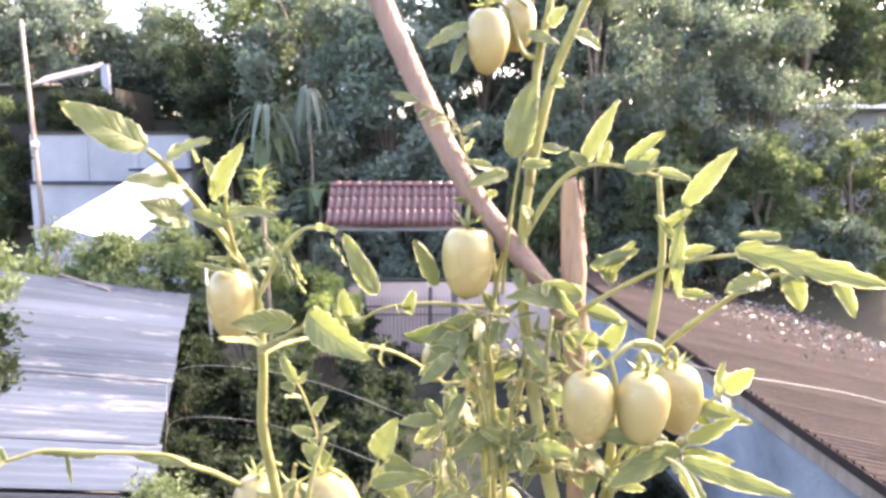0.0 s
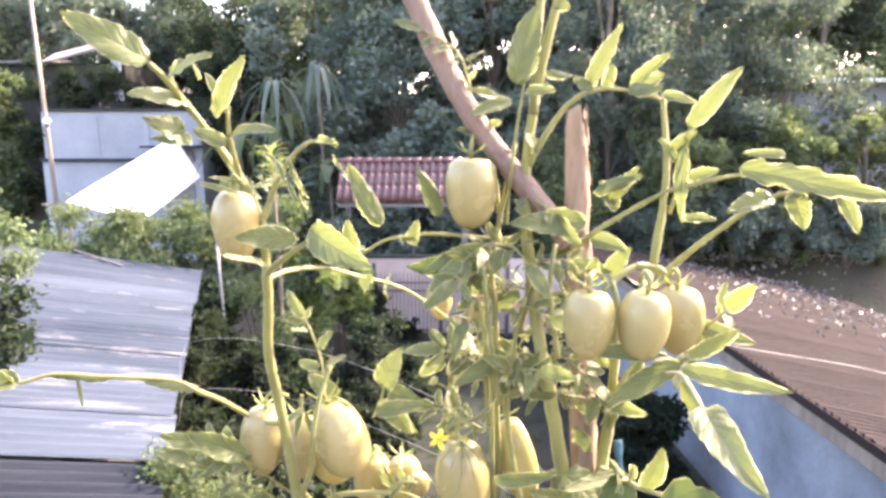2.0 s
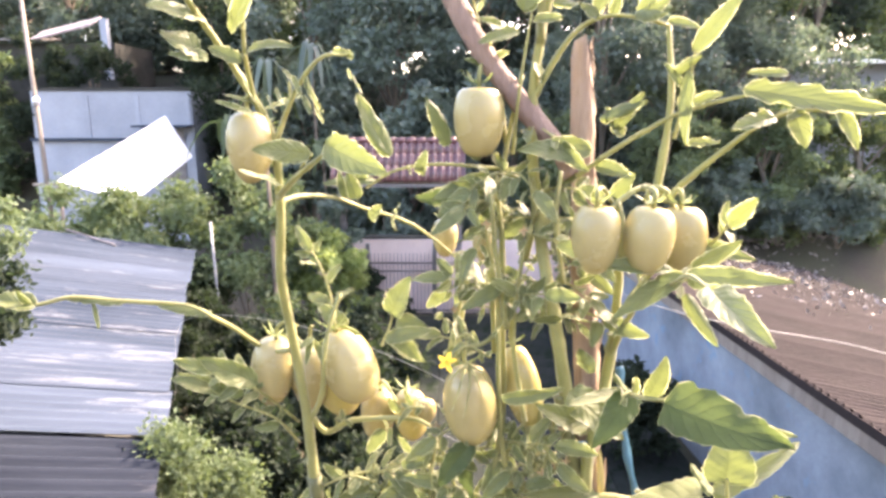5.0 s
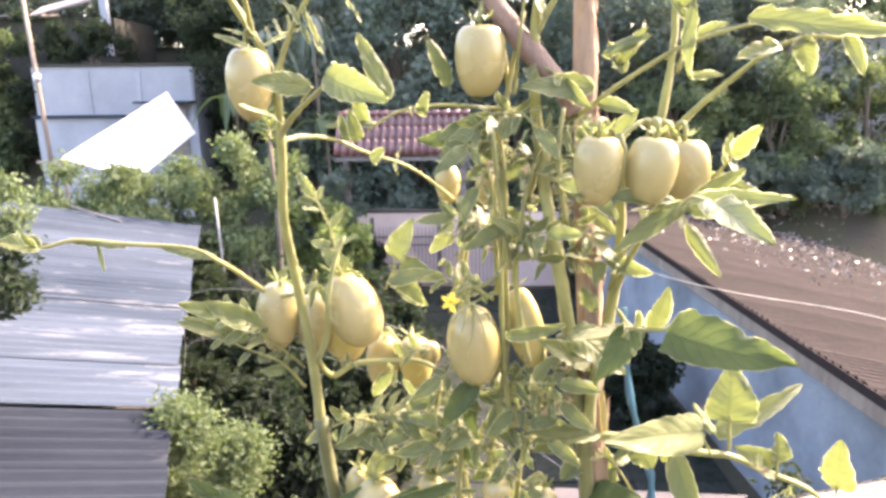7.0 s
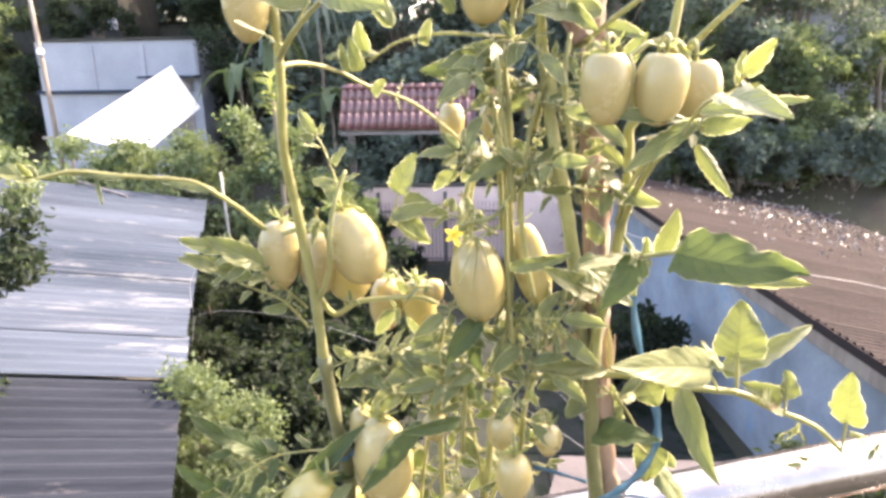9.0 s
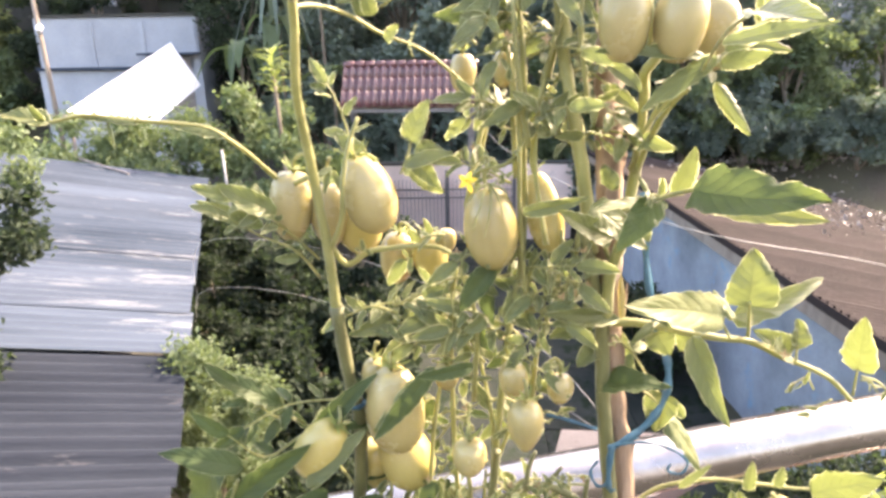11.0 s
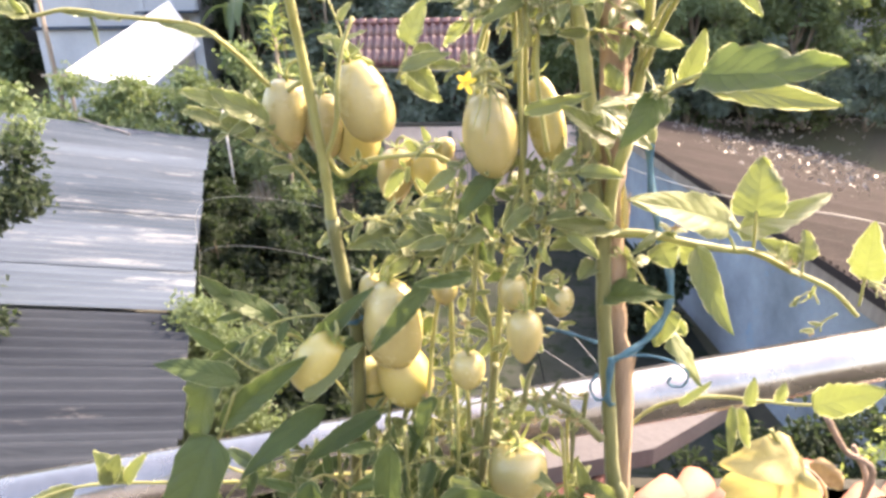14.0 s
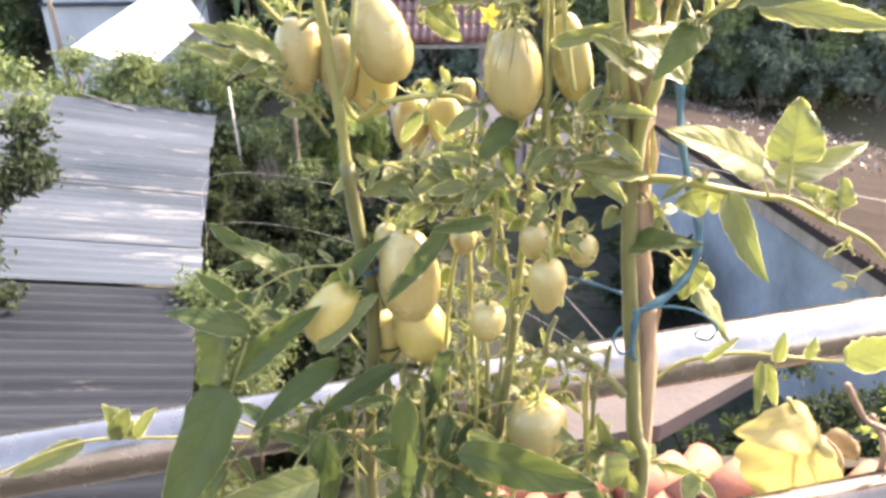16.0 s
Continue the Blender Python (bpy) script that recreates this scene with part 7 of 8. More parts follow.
stem(right_plant, [(0.149, 0.542, 5.582), (0.149, 0.542, 5.615), (0.152, 0.542, 5.636), (0.159, 0.542, 5.660), (0.165, 0.552, 5.690), (0.170, 0.552, 5.732), (0.171, 0.55, 5.788), (0.169, 0.545, 5.808), (0.18, 0.54, 5.827), (0.195, 0.535, 5.868)], 0.006, 0.0038)
stem(right_plant, [(0.148, 0.545, 5.642), (0.142, 0.545, 5.660), (0.136, 0.545, 5.677)], 0.0024, 0.0018)
leaf(right_plant, (0.166, 0.545, 5.579), (0.164, 0.545, 5.624), 0.0116, 30, roll_edge=0.9, curl=0.2, material=M_LEAF_OLD)
leaf(mid_plant, (0.041, 0.545, 5.633), (0.008, 0.530, 5.596), 0.0296, -10, curl=0.1, fold=0.2, material=M_LEAF_LOW)
leaf(mid_plant, (0.033, 0.550, 5.611), (0.041, 0.540, 5.576), 0.0215, 10, curl=0.1, material=M_LEAF_LOW)
leaf(mid_plant, (-0.061, 0.550, 5.461), (-0.088, 0.540, 5.462), 0.0150, -10, curl=0.2)
leaf(mid_plant, (-0.051, 0.570, 5.570), (-0.099, 0.550, 5.561), 0.0223, -15, curl=0.15)
leaf(mid_plant, (-0.017, 0.565, 5.576), (-0.056, 0.550, 5.560), 0.0199, -10, curl=0.15)
leaf(mid_plant, (0.007, 0.560, 5.564), (-0.031, 0.540, 5.557), 0.0187, -20, curl=0.15)
leaf(mid_plant, (0.020, 0.560, 5.575), (0.041, 0.540, 5.545), 0.0239, 10, curl=0.15, material=M_LEAF_LOW)
leaf(mid_plant, (0.049, 0.555, 5.586), (0.087, 0.535, 5.572), 0.0214, -15, curl=0.15)
leaf(mid_plant, (-0.014, 0.570, 5.578), (0.012, 0.560, 5.557), 0.0166, 5, curl=0.15)
leaf(mid_plant, (0.025, 0.570, 5.588), (0.004, 0.575, 5.603), 0.0142, 10, curl=0.15)
leaf(mid_plant, (0.061, 0.560, 5.539), (0.037, 0.550, 5.525), 0.0167, -5, curl=0.15, material=M_LEAF_LOW)
leaf(mid_plant, (-0.054, 0.575, 5.544), (-0.072, 0.565, 5.519), 0.0171, 5, curl=0.15)
leaf(mid_plant, (0.076, 0.555, 5.510), (0.105, 0.540, 5.502), 0.0156, -10, curl=0.15)
leaf(mid_plant, (-0.018, 0.565, 5.480), (-0.032, 0.555, 5.452), 0.0174, 10, curl=0.15, material=M_LEAF_LOW)
leaf(mid_plant, (0.042, 0.565, 5.461), (0.063, 0.555, 5.439), 0.0175, 0, curl=0.15)
leaf(mid_plant, (-0.086, 0.575, 5.579), (-0.105, 0.570, 5.594), 0.0135, 0, curl=0.15)
leaf(mid_plant, (0.002, 0.560, 5.440), (0.023, 0.550, 5.426), 0.0165, -10, curl=0.15)
leaf(mid_plant, (-0.050, 0.560, 5.430), (-0.069, 0.550, 5.410), 0.0179, 5, curl=0.15, material=M_LEAF_LOW)
stem(mid_plant, [(0.061, 0.560, 5.548), (0.020, 0.565, 5.570), (-0.018, 0.570, 5.576), (-0.053, 0.575, 5.569)], 0.0016, 0.0011, "leaf_stalk")
stem(mid_plant, [(0.043, 0.565, 5.480), (0.027, 0.560, 5.502), (0.003, 0.560, 5.521), (-0.019, 0.560, 5.529)], 0.0016, 0.0011, "leaf_stalk")
stem(right_plant, [(0.169, 0.552, 5.717), (0.175, 0.53, 5.758), (0.183, 0.51, 5.785), (0.188, 0.49, 5.798)], 0.0028, 0.002)
stem(right_plant, [(0.164, 0.55, 5.723), (0.178, 0.54, 5.773), (0.197, 0.52, 5.811)], 0.0028, 0.002)
compound(right_plant, [(0.165, 0.545, 5.748), (0.173, 0.5, 5.784), (0.181, 0.46, 5.809), (0.192, 0.44, 5.818)], 0.03, 2, 80)
leaf(right_plant, (0.193, 0.45, 5.804), (0.213, 0.43, 5.770), 0.0151, 30, roll_edge=0.5)
leaf(right_plant, (0.194, 0.44, 5.827), (0.224, 0.43, 5.848), 0.0146, 30)
leaf(right_plant, (0.188, 0.44, 5.821), (0.14, 0.45, 5.787), 0.0228, 20)
leaf(right_plant, (0.183, 0.45, 5.823), (0.106, 0.45, 5.828), 0.0149, 10)
stem(right_plant, [(0.162, 0.545, 5.685), (0.164, 0.49, 5.708), (0.167, 0.44, 5.726), (0.177, 0.415, 5.736)], 0.0026, 0.0018, "leaf_stalk")
stem(right_plant, [(0.151, 0.545, 5.577), (0.183, 0.540, 5.578), (0.217, 0.535, 5.572), (0.258, 0.535, 5.564), (0.283, 0.535, 5.561), (0.319, 0.540, 5.542), (0.367, 0.545, 5.518), (0.397, 0.545, 5.490)], 0.0046, 0.0022)
stem(right_plant, [(0.263, 0.530, 5.565), (0.257, 0.530, 5.577), (0.248, 0.530, 5.589)], 0.0018, 0.0014, "leaf_stalk")
leaf(right_plant, (0.248, 0.520, 5.595), (0.135, 0.400, 5.655), 0.0387, -12, roll_edge=0.35, fold=0.4, curl=0.06, ovate=True, bite=0.12)
stem(right_plant, [(0.284, 0.540, 5.560), (0.283, 0.540, 5.579), (0.281, 0.540, 5.599)], 0.0022, 0.0018, "leaf_stalk")
leaf(right_plant, (0.283, 0.545, 5.594), (0.284, 0.550, 5.648), 0.0478, 0, fold=0.25, curl=0.04, ovate=True, bite=0.1)
leaf(right_plant, (0.277, 0.560, 5.575), (0.398, 0.630, 5.589), 0.0315, 40, fold=0.2, curl=0.08, ovate=True, bite=0.1)
leaf(right_plant, (0.273, 0.550, 5.578), (0.255, 0.560, 5.604), 0.0170, 50, roll_edge=0.6, ovate=True)
leaf(right_plant, (0.326, 0.540, 5.543), (0.281, 0.520, 5.580), 0.0260, 20, fold=0.7, ovate=True)
stem(right_plant, [(0.333, 0.540, 5.538), (0.332, 0.540, 5.545), (0.332, 0.540, 5.553)], 0.0014, 0.0012, "leaf_stalk")
leaf(right_plant, (0.332, 0.540, 5.551), (0.332, 0.545, 5.579), 0.0239, 35, fold=0.3, ovate=True)
stem(right_plant, [(0.223, 0.535, 5.571), (0.228, 0.535, 5.568), (0.232, 0.535, 5.564)], 0.0016, 0.0014, "leaf_stalk")
leaf(right_plant, (0.228, 0.530, 5.568), (0.231, 0.450, 5.523), 0.0302, 15, fold=0.2, curl=0.1, bite=0.12)
leaf(right_plant, (0.191, 0.530, 5.584), (0.165, 0.520, 5.569), 0.0176, 40, roll_edge=0.7)
leaf(right_plant, (0.201, 0.550, 5.563), (0.212, 0.540, 5.543), 0.0294, 10, ovate=True)
leaf(right_plant, (0.233, 0.560, 5.560), (0.228, 0.560, 5.539), 0.0237, 25, ovate=True)
leaf(right_plant, (0.150, 0.535, 5.516), (0.201, 0.500, 5.535), 0.0320, -35, curl=0.16, fold=0.2, material=M_LEAF_LOW, ovate=True, bite=0.1)
leaf(right_plant, (0.214, 0.550, 5.495), (0.202, 0.540, 5.459), 0.0340, 10, ovate=True, bite=0.1)
leaf(right_plant, (0.219, 0.540, 5.472), (0.258, 0.530, 5.422), 0.0307, -40, roll_edge=0.4, curl=0.2, ovate=True)
stem(right_plant, [(0.177, 0.545, 5.512), (0.200, 0.545, 5.495), (0.220, 0.545, 5.470)], 0.0018, 0.0013, "leaf_stalk")
leaf(right_plant, (0.149, 0.540, 5.586), (0.088, 0.510, 5.598), 0.0199, -30, fold=0.3, curl=0.1)
leaf(right_plant, (0.129, 0.550, 5.573), (0.095, 0.540, 5.564), 0.0238, 10, ovate=True)
leaf(right_plant, (0.143, 0.550, 5.545), (0.124, 0.540, 5.531), 0.0211, 20, ovate=True)
leaf(right_plant, (0.161, 0.555, 5.559), (0.180, 0.550, 5.519), 0.0241, 30, ovate=True)
stem(right_plant, [(0.366, 0.500, 5.523), (0.366, 0.500, 5.540), (0.366, 0.500, 5.554)], 0.0016, 0.0012, "leaf_stalk")
leaf(right_plant, (0.365, 0.500, 5.551), (0.347, 0.480, 5.607), 0.0359, -62, roll_edge=0.3, fold=0.35, ovate=True)
leaf(right_plant, (0.172, 0.410, 5.736), (0.216, 0.325, 5.748), 0.0400, -6, curl=0.05, fold=0.1, teeth=5, material=M_LEAF_LOW, ovate=True, bite=0.2)
leaf(right_plant, (0.176, 0.408, 5.730), (0.262, 0.400, 5.715), 0.0180, 10, curl=0.05, fold=0.2, ovate=True)
leaf(right_plant, (0.152, 0.305, 5.847), (0.148, 0.236, 5.845), 0.0175, 10, roll_edge=0.2, fold=0.3, ovate=True, bite=0.14, curl=0.03)
stem(right_plant, [(0.183, 0.46, 5.806), (0.168, 0.38, 5.836), (0.152, 0.305, 5.847)], 0.0016, 0.0012, "leaf_stalk")
leaf(right_plant, (0.176, 0.40, 5.832), (0.205, 0.335, 5.846), 0.0150, 0)
leaf(right_plant, (0.122, 0.500, 5.703), (0.165, 0.480, 5.672), 0.0306, -15, fold=0.2, ovate=True, bite=0.1)
leaf(right_plant, (0.169, 0.44, 5.726), (0.177, 0.43, 5.762), 0.0191, 10)
leaf(right_plant, (0.168, 0.48, 5.714), (0.132, 0.45, 5.680), 0.0254, 10, material=M_LEAF_LOW, ovate=True)
leaf(right_plant, (0.163, 0.52, 5.692), (0.171, 0.5, 5.671), 0.0177, 0)
leaf(right_plant, (0.169, 0.49, 5.709), (0.115, 0.47, 5.706), 0.0139, 20)
leaf(right_plant, (0.166, 0.48, 5.712), (0.151, 0.47, 5.734), 0.0145, 60, roll_edge=0.6)
leaf(right_plant, (0.167, 0.47, 5.715), (0.165, 0.46, 5.734), 0.0089, 30)
leaf(right_plant, (0.16, 0.54, 5.583), (0.092, 0.52, 5.586), 0.0242, 10)
compound(right_plant, [(0.158, 0.54, 5.565), (0.182, 0.55, 5.537), (0.202, 0.555, 5.504), (0.222, 0.56, 5.482)], 0.03, 2, 81)
stem(right_plant, [(0.178, 0.55, 5.342), (0.217, 0.56, 5.374), (0.268, 0.55, 5.394), (0.318, 0.54, 5.396), (0.367, 0.53, 5.398), (0.409, 0.52, 5.417)], 0.0024, 0.0015)
leaf(right_plant, (0.347, 0.5, 5.417), (0.389, 0.47, 5.453), 0.0434, 10)
leaf(right_plant, (0.279, 0.52, 5.403), (0.279, 0.51, 5.349), 0.0205, 70, roll_edge=0.8)
leaf(right_plant, (0.3, 0.53, 5.397), (0.302, 0.53, 5.429), 0.0154, 0)
leaf(right_plant, (0.329, 0.53, 5.401), (0.333, 0.53, 5.423), 0.0142, 0)
leaf(right_plant, (0.293, 0.53, 5.394), (0.303, 0.52, 5.351), 0.0154, 20)
leaf(right_plant, (0.239, 0.55, 5.384), (0.268, 0.545, 5.413), 0.0103, 0)
leaf(right_plant, (0.139, 0.5, 5.299), (0.168, 0.48, 5.275), 0.0338, 30)
leaf(right_plant, (0.197, 0.52, 5.276), (0.245, 0.5, 5.280), 0.0176, 40, roll_edge=0.6)
leaf(right_plant, (0.228, 0.5, 5.283), (0.215, 0.48, 5.266), 0.0249, 30)
compound(right_plant, [(0.177, 0.52, 5.279), (0.205, 0.52, 5.283), (0.233, 0.51, 5.267)], 0.026, 2, 83)
leaf(right_plant, (0.143, 0.52, 5.300), (0.132, 0.52, 5.335), 0.0174, 0)
twine([(0.184, 0.575, 5.697), (0.188, 0.575, 5.660), (0.195, 0.57, 5.606), (0.207, 0.56, 5.557), (0.215, 0.55, 5.525), (0.21, 0.54, 5.493), (0.186, 0.525, 5.471), (0.155, 0.512, 5.459)], 0.0075, "blue plastic tape tying the tomato stem to its stake")
twine([(0.129, 0.55, 5.627), (0.133, 0.54, 5.635), (0.142, 0.535, 5.638), (0.153, 0.545, 5.634)], 0.00375, "blue plastic tape wound round the stake")
twine([(0.143, 0.512, 5.445), (0.136, 0.51, 5.433), (0.143, 0.508, 5.419), (0.153, 0.508, 5.425), (0.156, 0.508, 5.462)], 0.00263, "loose end of blue plastic tape")
twine([(0.156, 0.51, 5.463), (0.181, 0.505, 5.470), (0.206, 0.5, 5.467), (0.224, 0.5, 5.453), (0.22, 0.5, 5.439), (0.207, 0.5, 5.442), (0.209, 0.5, 5.450)], 0.00225, "curled loose end of blue plastic tape")
twine([(0.092, 0.52, 5.491), (0.113, 0.515, 5.488), (0.141, 0.515, 5.478)], 0.003, "blue plastic tape strung between the stems")
twine([(0.153, 0.506, 5.467), (0.152, 0.505, 5.453), (0.154, 0.508, 5.419), (0.16, 0.512, 5.409)], 0.00525, "knotted blue plastic tape on the stake")
twine([(-0.117, 0.555, 5.486), (-0.106, 0.545, 5.484), (-0.093, 0.545, 5.484), (-0.088, 0.56, 5.483)], 0.0045, "blue plastic tape tied round a tomato stem")
twine([(-0.017, 0.56, 5.336), (-0.023, 0.555, 5.307), (-0.036, 0.55, 5.272), (-0.039, 0.55, 5.257)], 0.0045, "blue plastic tape hanging between the stems")
sprig(mid_plant, (0.04704, 0.55, 5.728), (-0.6137, 0.2397, 0.009255), 0.0292, 0)
sprig(mid_plant, (0.06078, 0.5728, 5.760), (0.3222, -0.6976, -0.008083), 0.0274, 1)
sprig(mid_plant, (-0.06455, 0.5481, 5.307), (-0.6175, 0.2977, 0.144), 0.0193, 2)
sprig(mid_plant, (0.08533, 0.5273, 5.480), (-0.5488, -0.6281, 0.7836), 0.0252, 3)
sprig(mid_plant, (-0.0332, 0.558, 5.194), (0.6028, 0.007395, -0.1031), 0.0193, 4)
sprig(mid_plant, (0.03188, 0.5358, 5.269), (0.6547, 0.2169, 0.6979), 0.0296, 5)
sprig(mid_plant, (0.04076, 0.5181, 5.403), (0.8395, 0.2752, 0.09198), 0.0225, 6)
sprig(mid_plant, (0.02366, 0.5459, 5.509), (-0.05542, 0.03815, 0.6759), 0.0201, 7)
sprig(mid_plant, (0.001536, 0.5704, 5.208), (0.008029, -0.1372, 0.2844), 0.0244, 8)
sprig(mid_plant, (0.109, 0.575, 5.795), (-0.8164, 0.1435, 0.8814), 0.0288, 9)
sprig(mid_plant, (0.1205, 0.5452, 5.791), (-0.03715, 0.06063, 0.6584), 0.0144, 10)
sprig(mid_plant, (0.1556, 0.5503, 5.562), (-0.7938, 0.1552, -0.06487), 0.0174, 11)
sprig(mid_plant, (0.03548, 0.5408, 5.321), (-0.9498, 0.2583, -0.07331), 0.0220, 12)
sprig(mid_plant, (0.03615, 0.551, 5.493), (-0.4644, 0.1392, -0.2557), 0.0239, 13)
sprig(mid_plant, (0.06192, 0.5036, 5.414), (-0.09252, -0.5109, 0.4286), 0.0151, 14)
sprig(mid_plant, (0.1477, 0.5679, 5.191), (0.3283, -0.4162, 0.8281), 0.0225, 15)
sprig(mid_plant, (0.02563, 0.5485, 5.564), (0.2999, 0.1454, -0.003076), 0.0284, 16)
sprig(mid_plant, (0.06574, 0.5732, 5.838), (0.8278, 0.07587, 0.9582), 0.0261, 17)
sprig(mid_plant, (0.0004957, 0.526, 5.362), (-0.1992, 0.1685, 0.1299), 0.0259, 18)
sprig(mid_plant, (0.01985, 0.5243, 5.340), (-0.2809, 0.08156, -0.3314), 0.0286, 19)
sprig(right_plant, (0.3565, 0.5434, 5.504), (-0.9558, 0.02057, 0.4211), 0.0242, 20)
sprig(mid_plant, (0.09159, 0.5416, 5.592), (0.4648, -0.1171, 0.1277), 0.0281, 21)
sprig(mid_plant, (0.09524, 0.5076, 5.423), (0.2943, 0.03685, -0.3929), 0.0212, 22)
sprig(right_plant, (0.1716, 0.5425, 5.735), (-0.2482, -0.5734, 0.8892), 0.0242, 23)
sprig(mid_plant, (0.09561, 0.5297, 5.477), (0.2663, 0.125, 0.36), 0.0247, 24)
sprig(mid_plant, (-0.02357, 0.5457, 5.387), (-0.03672, -0.1585, 0.6772), 0.0192, 25)
sprig(mid_plant, (0.04839, 0.5411, 5.226), (0.1548, 0.2398, 0.1413), 0.0245, 26)
sprig(right_plant, (0.1901, 0.538, 5.575), (0.5721, -0.04396, 0.5062), 0.0243, 27)
sprig(mid_plant, (0.05421, 0.5049, 5.428), (-0.1414, -0.1969, 0.09465), 0.0243, 28)
sprig(mid_plant, (0.03805, 0.55, 5.727), (0.8772, -0.3553, -0.1963), 0.0182, 29)
sprig(mid_plant, (-0.1191, 0.529, 5.313), (-0.5214, 0.2424, 0.2718), 0.0249, 30)
sprig(mid_plant, (0.01831, 0.52, 5.406), (-0.9816, -0.4041, 0.1866), 0.0223, 31)
sprig(mid_plant, (0.1255, 0.559, 5.377), (0.6039, -0.01296, 0.7267), 0.0227, 32)
sprig(mid_plant, (0.03483, 0.533, 5.411), (0.7872, -0.3141, 0.8143), 0.0209, 33)
sprig(mid_plant, (0.05948, 0.5305, 5.468), (-0.3898, -0.4158, 0.3157), 0.0211, 34)
sprig(right_plant, (0.2758, 0.52, 5.569), (0.8129, -0.3268, -0.02782), 0.0300, 35)
sprig(mid_plant, (0.1463, 0.5564, 5.596), (-0.7537, -0.001329, -0.1987), 0.0148, 36)
sprig(mid_plant, (0.06489, 0.5583, 5.737), (-0.1472, -0.6756, 0.4238), 0.0222, 37)
sprig(mid_plant, (0.001202, 0.571, 5.199), (0.2765, -0.6644, 0.9067), 0.0217, 38)
sprig(mid_plant, (0.1481, 0.5681, 5.188), (-0.8838, -0.3416, 0.2548), 0.0205, 39)
sprig(mid_plant, (0.09868, 0.5073, 5.428), (0.07033, -0.178, 0.1125), 0.0212, 40)
sprig(mid_plant, (-0.003428, 0.5349, 5.220), (-0.04099, 0.03221, 0.6166), 0.0235, 41)
sprig(mid_plant, (-0.06099, 0.5532, 5.229), (0.5859, 0.2555, 0.6435), 0.0193, 42)
sprig(mid_plant, (0.000261, 0.526, 5.382), (-0.5419, 0.09939, -0.3383), 0.0295, 43)
sprig(mid_plant, (-0.06252, 0.562, 5.203), (-0.5289, 0.0642, -0.2366), 0.0193, 44)
sprig(right_plant, (0.3486, 0.4682, 5.557), (0.8983, -0.5483, -0.3582), 0.0146, 45)
sprig(mid_plant, (-0.06152, 0.555, 5.312), (0.01717, 0.1295, 0.192), 0.0284, 46)
sprig(mid_plant, (-0.04121, 0.51, 5.239), (-0.6739, -0.1406, -0.02295), 0.0187, 47)
sprig(mid_plant, (0.1554, 0.5504, 5.563), (0.04331, -0.6847, 0.006066), 0.0211, 48)
sprig(mid_plant, (-0.0004497, 0.5289, 5.288), (0.3423, 0.09422, -0.3577), 0.0253, 49)
sprig(mid_plant, (0.006, 0.563, 5.335), (-0.2084, -0.5765, 0.03316), 0.0157, 50)
sprig(mid_plant, (0.1018, 0.5411, 5.598), (0.1874, 0.2046, 0.3609), 0.0249, 51)
sprig(mid_plant, (0.1451, 0.5572, 5.600), (-0.7421, -0.01805, 0.338), 0.0264, 52)
sprig(right_plant, (0.1688, 0.5127, 5.306), (-0.2393, -0.3026, -0.3651), 0.0173, 53)
sprig(mid_plant, (0.1378, 0.5623, 5.629), (0.04778, -0.1133, 0.908), 0.0237, 54)
sprig(mid_plant, (-0.01149, 0.5323, 5.224), (-0.3962, -0.002401, 0.8574), 0.0225, 55)
sprig(mid_plant, (0.03877, 0.5191, 5.381), (0.8249, -0.4677, 0.8609), 0.0272, 56)
sprig(mid_plant, (0.05956, 0.5506, 5.831), (-0.4907, 0.1563, 0.8365), 0.0146, 57)
sprig(mid_plant, (0.1016, 0.507, 5.432), (0.5256, -0.4822, 0.2036), 0.0152, 58)
sprig(mid_plant, (0.1134, 0.5099, 5.408), (0.3809, -0.4208, -0.2801), 0.0172, 59)
sprig(mid_plant, (-0.0179, 0.5486, 5.453), (0.1403, 0.1263, 0.769), 0.0178, 60)
sprig(right_plant, (0.3773, 0.545, 5.492), (-0.2173, 0.2467, -0.3524), 0.0294, 61)
sprig(mid_plant, (0.016, 0.5515, 5.609), (-0.3941, -0.6576, -0.3718), 0.0257, 62)
sprig(mid_plant, (0.03658, 0.68, 5.729), (-0.4275, -0.6903, 0.1493), 0.0214, 63)
sprig(mid_plant, (0.1123, 0.513, 5.380), (-0.1983, 0.1434, 0.3241), 0.0144, 64)
sprig(right_plant, (0.3465, 0.4656, 5.562), (0.7462, -0.6455, -0.2492), 0.0264, 65)
sprig(mid_plant, (0.1279, 0.5133, 5.394), (-0.4538, -0.233, 0.7043), 0.0193, 66)
sprig(left_plant, (-0.09086, 0.5758, 5.633), (0.6185, -0.5126, 0.7067), 0.0228, 67)
sprig(mid_plant, (-0.01886, 0.524, 5.313), (0.5084, -0.4879, 0.3828), 0.0167, 68)
sprig(mid_plant, (0.02497, 0.5476, 5.545), (0.01503, -0.01049, -0.1276), 0.0264, 69)
sprig(mid_plant, (-0.01986, 0.5476, 5.430), (0.865, -0.04259, 0.6576), 0.0218, 70)
sprig(mid_plant, (0.03394, 0.533, 5.376), (-0.9229, -0.3878, 0.2672), 0.0143, 71)
sprig(mid_plant, (-0.002175, 0.5323, 5.249), (0.926, 0.01831, 0.89), 0.0225, 72)
sprig(mid_plant, (0.02735, 0.68, 5.647), (-0.04154, -0.1079, -0.04114), 0.0207, 73)
sprig(mid_plant, (-0.06445, 0.546, 5.364), (-0.7695, 0.04579, 0.8229), 0.0300, 74)
sprig(mid_plant, (0.1399, 0.5608, 5.620), (-0.4009, -0.6922, 0.04692), 0.0206, 75)
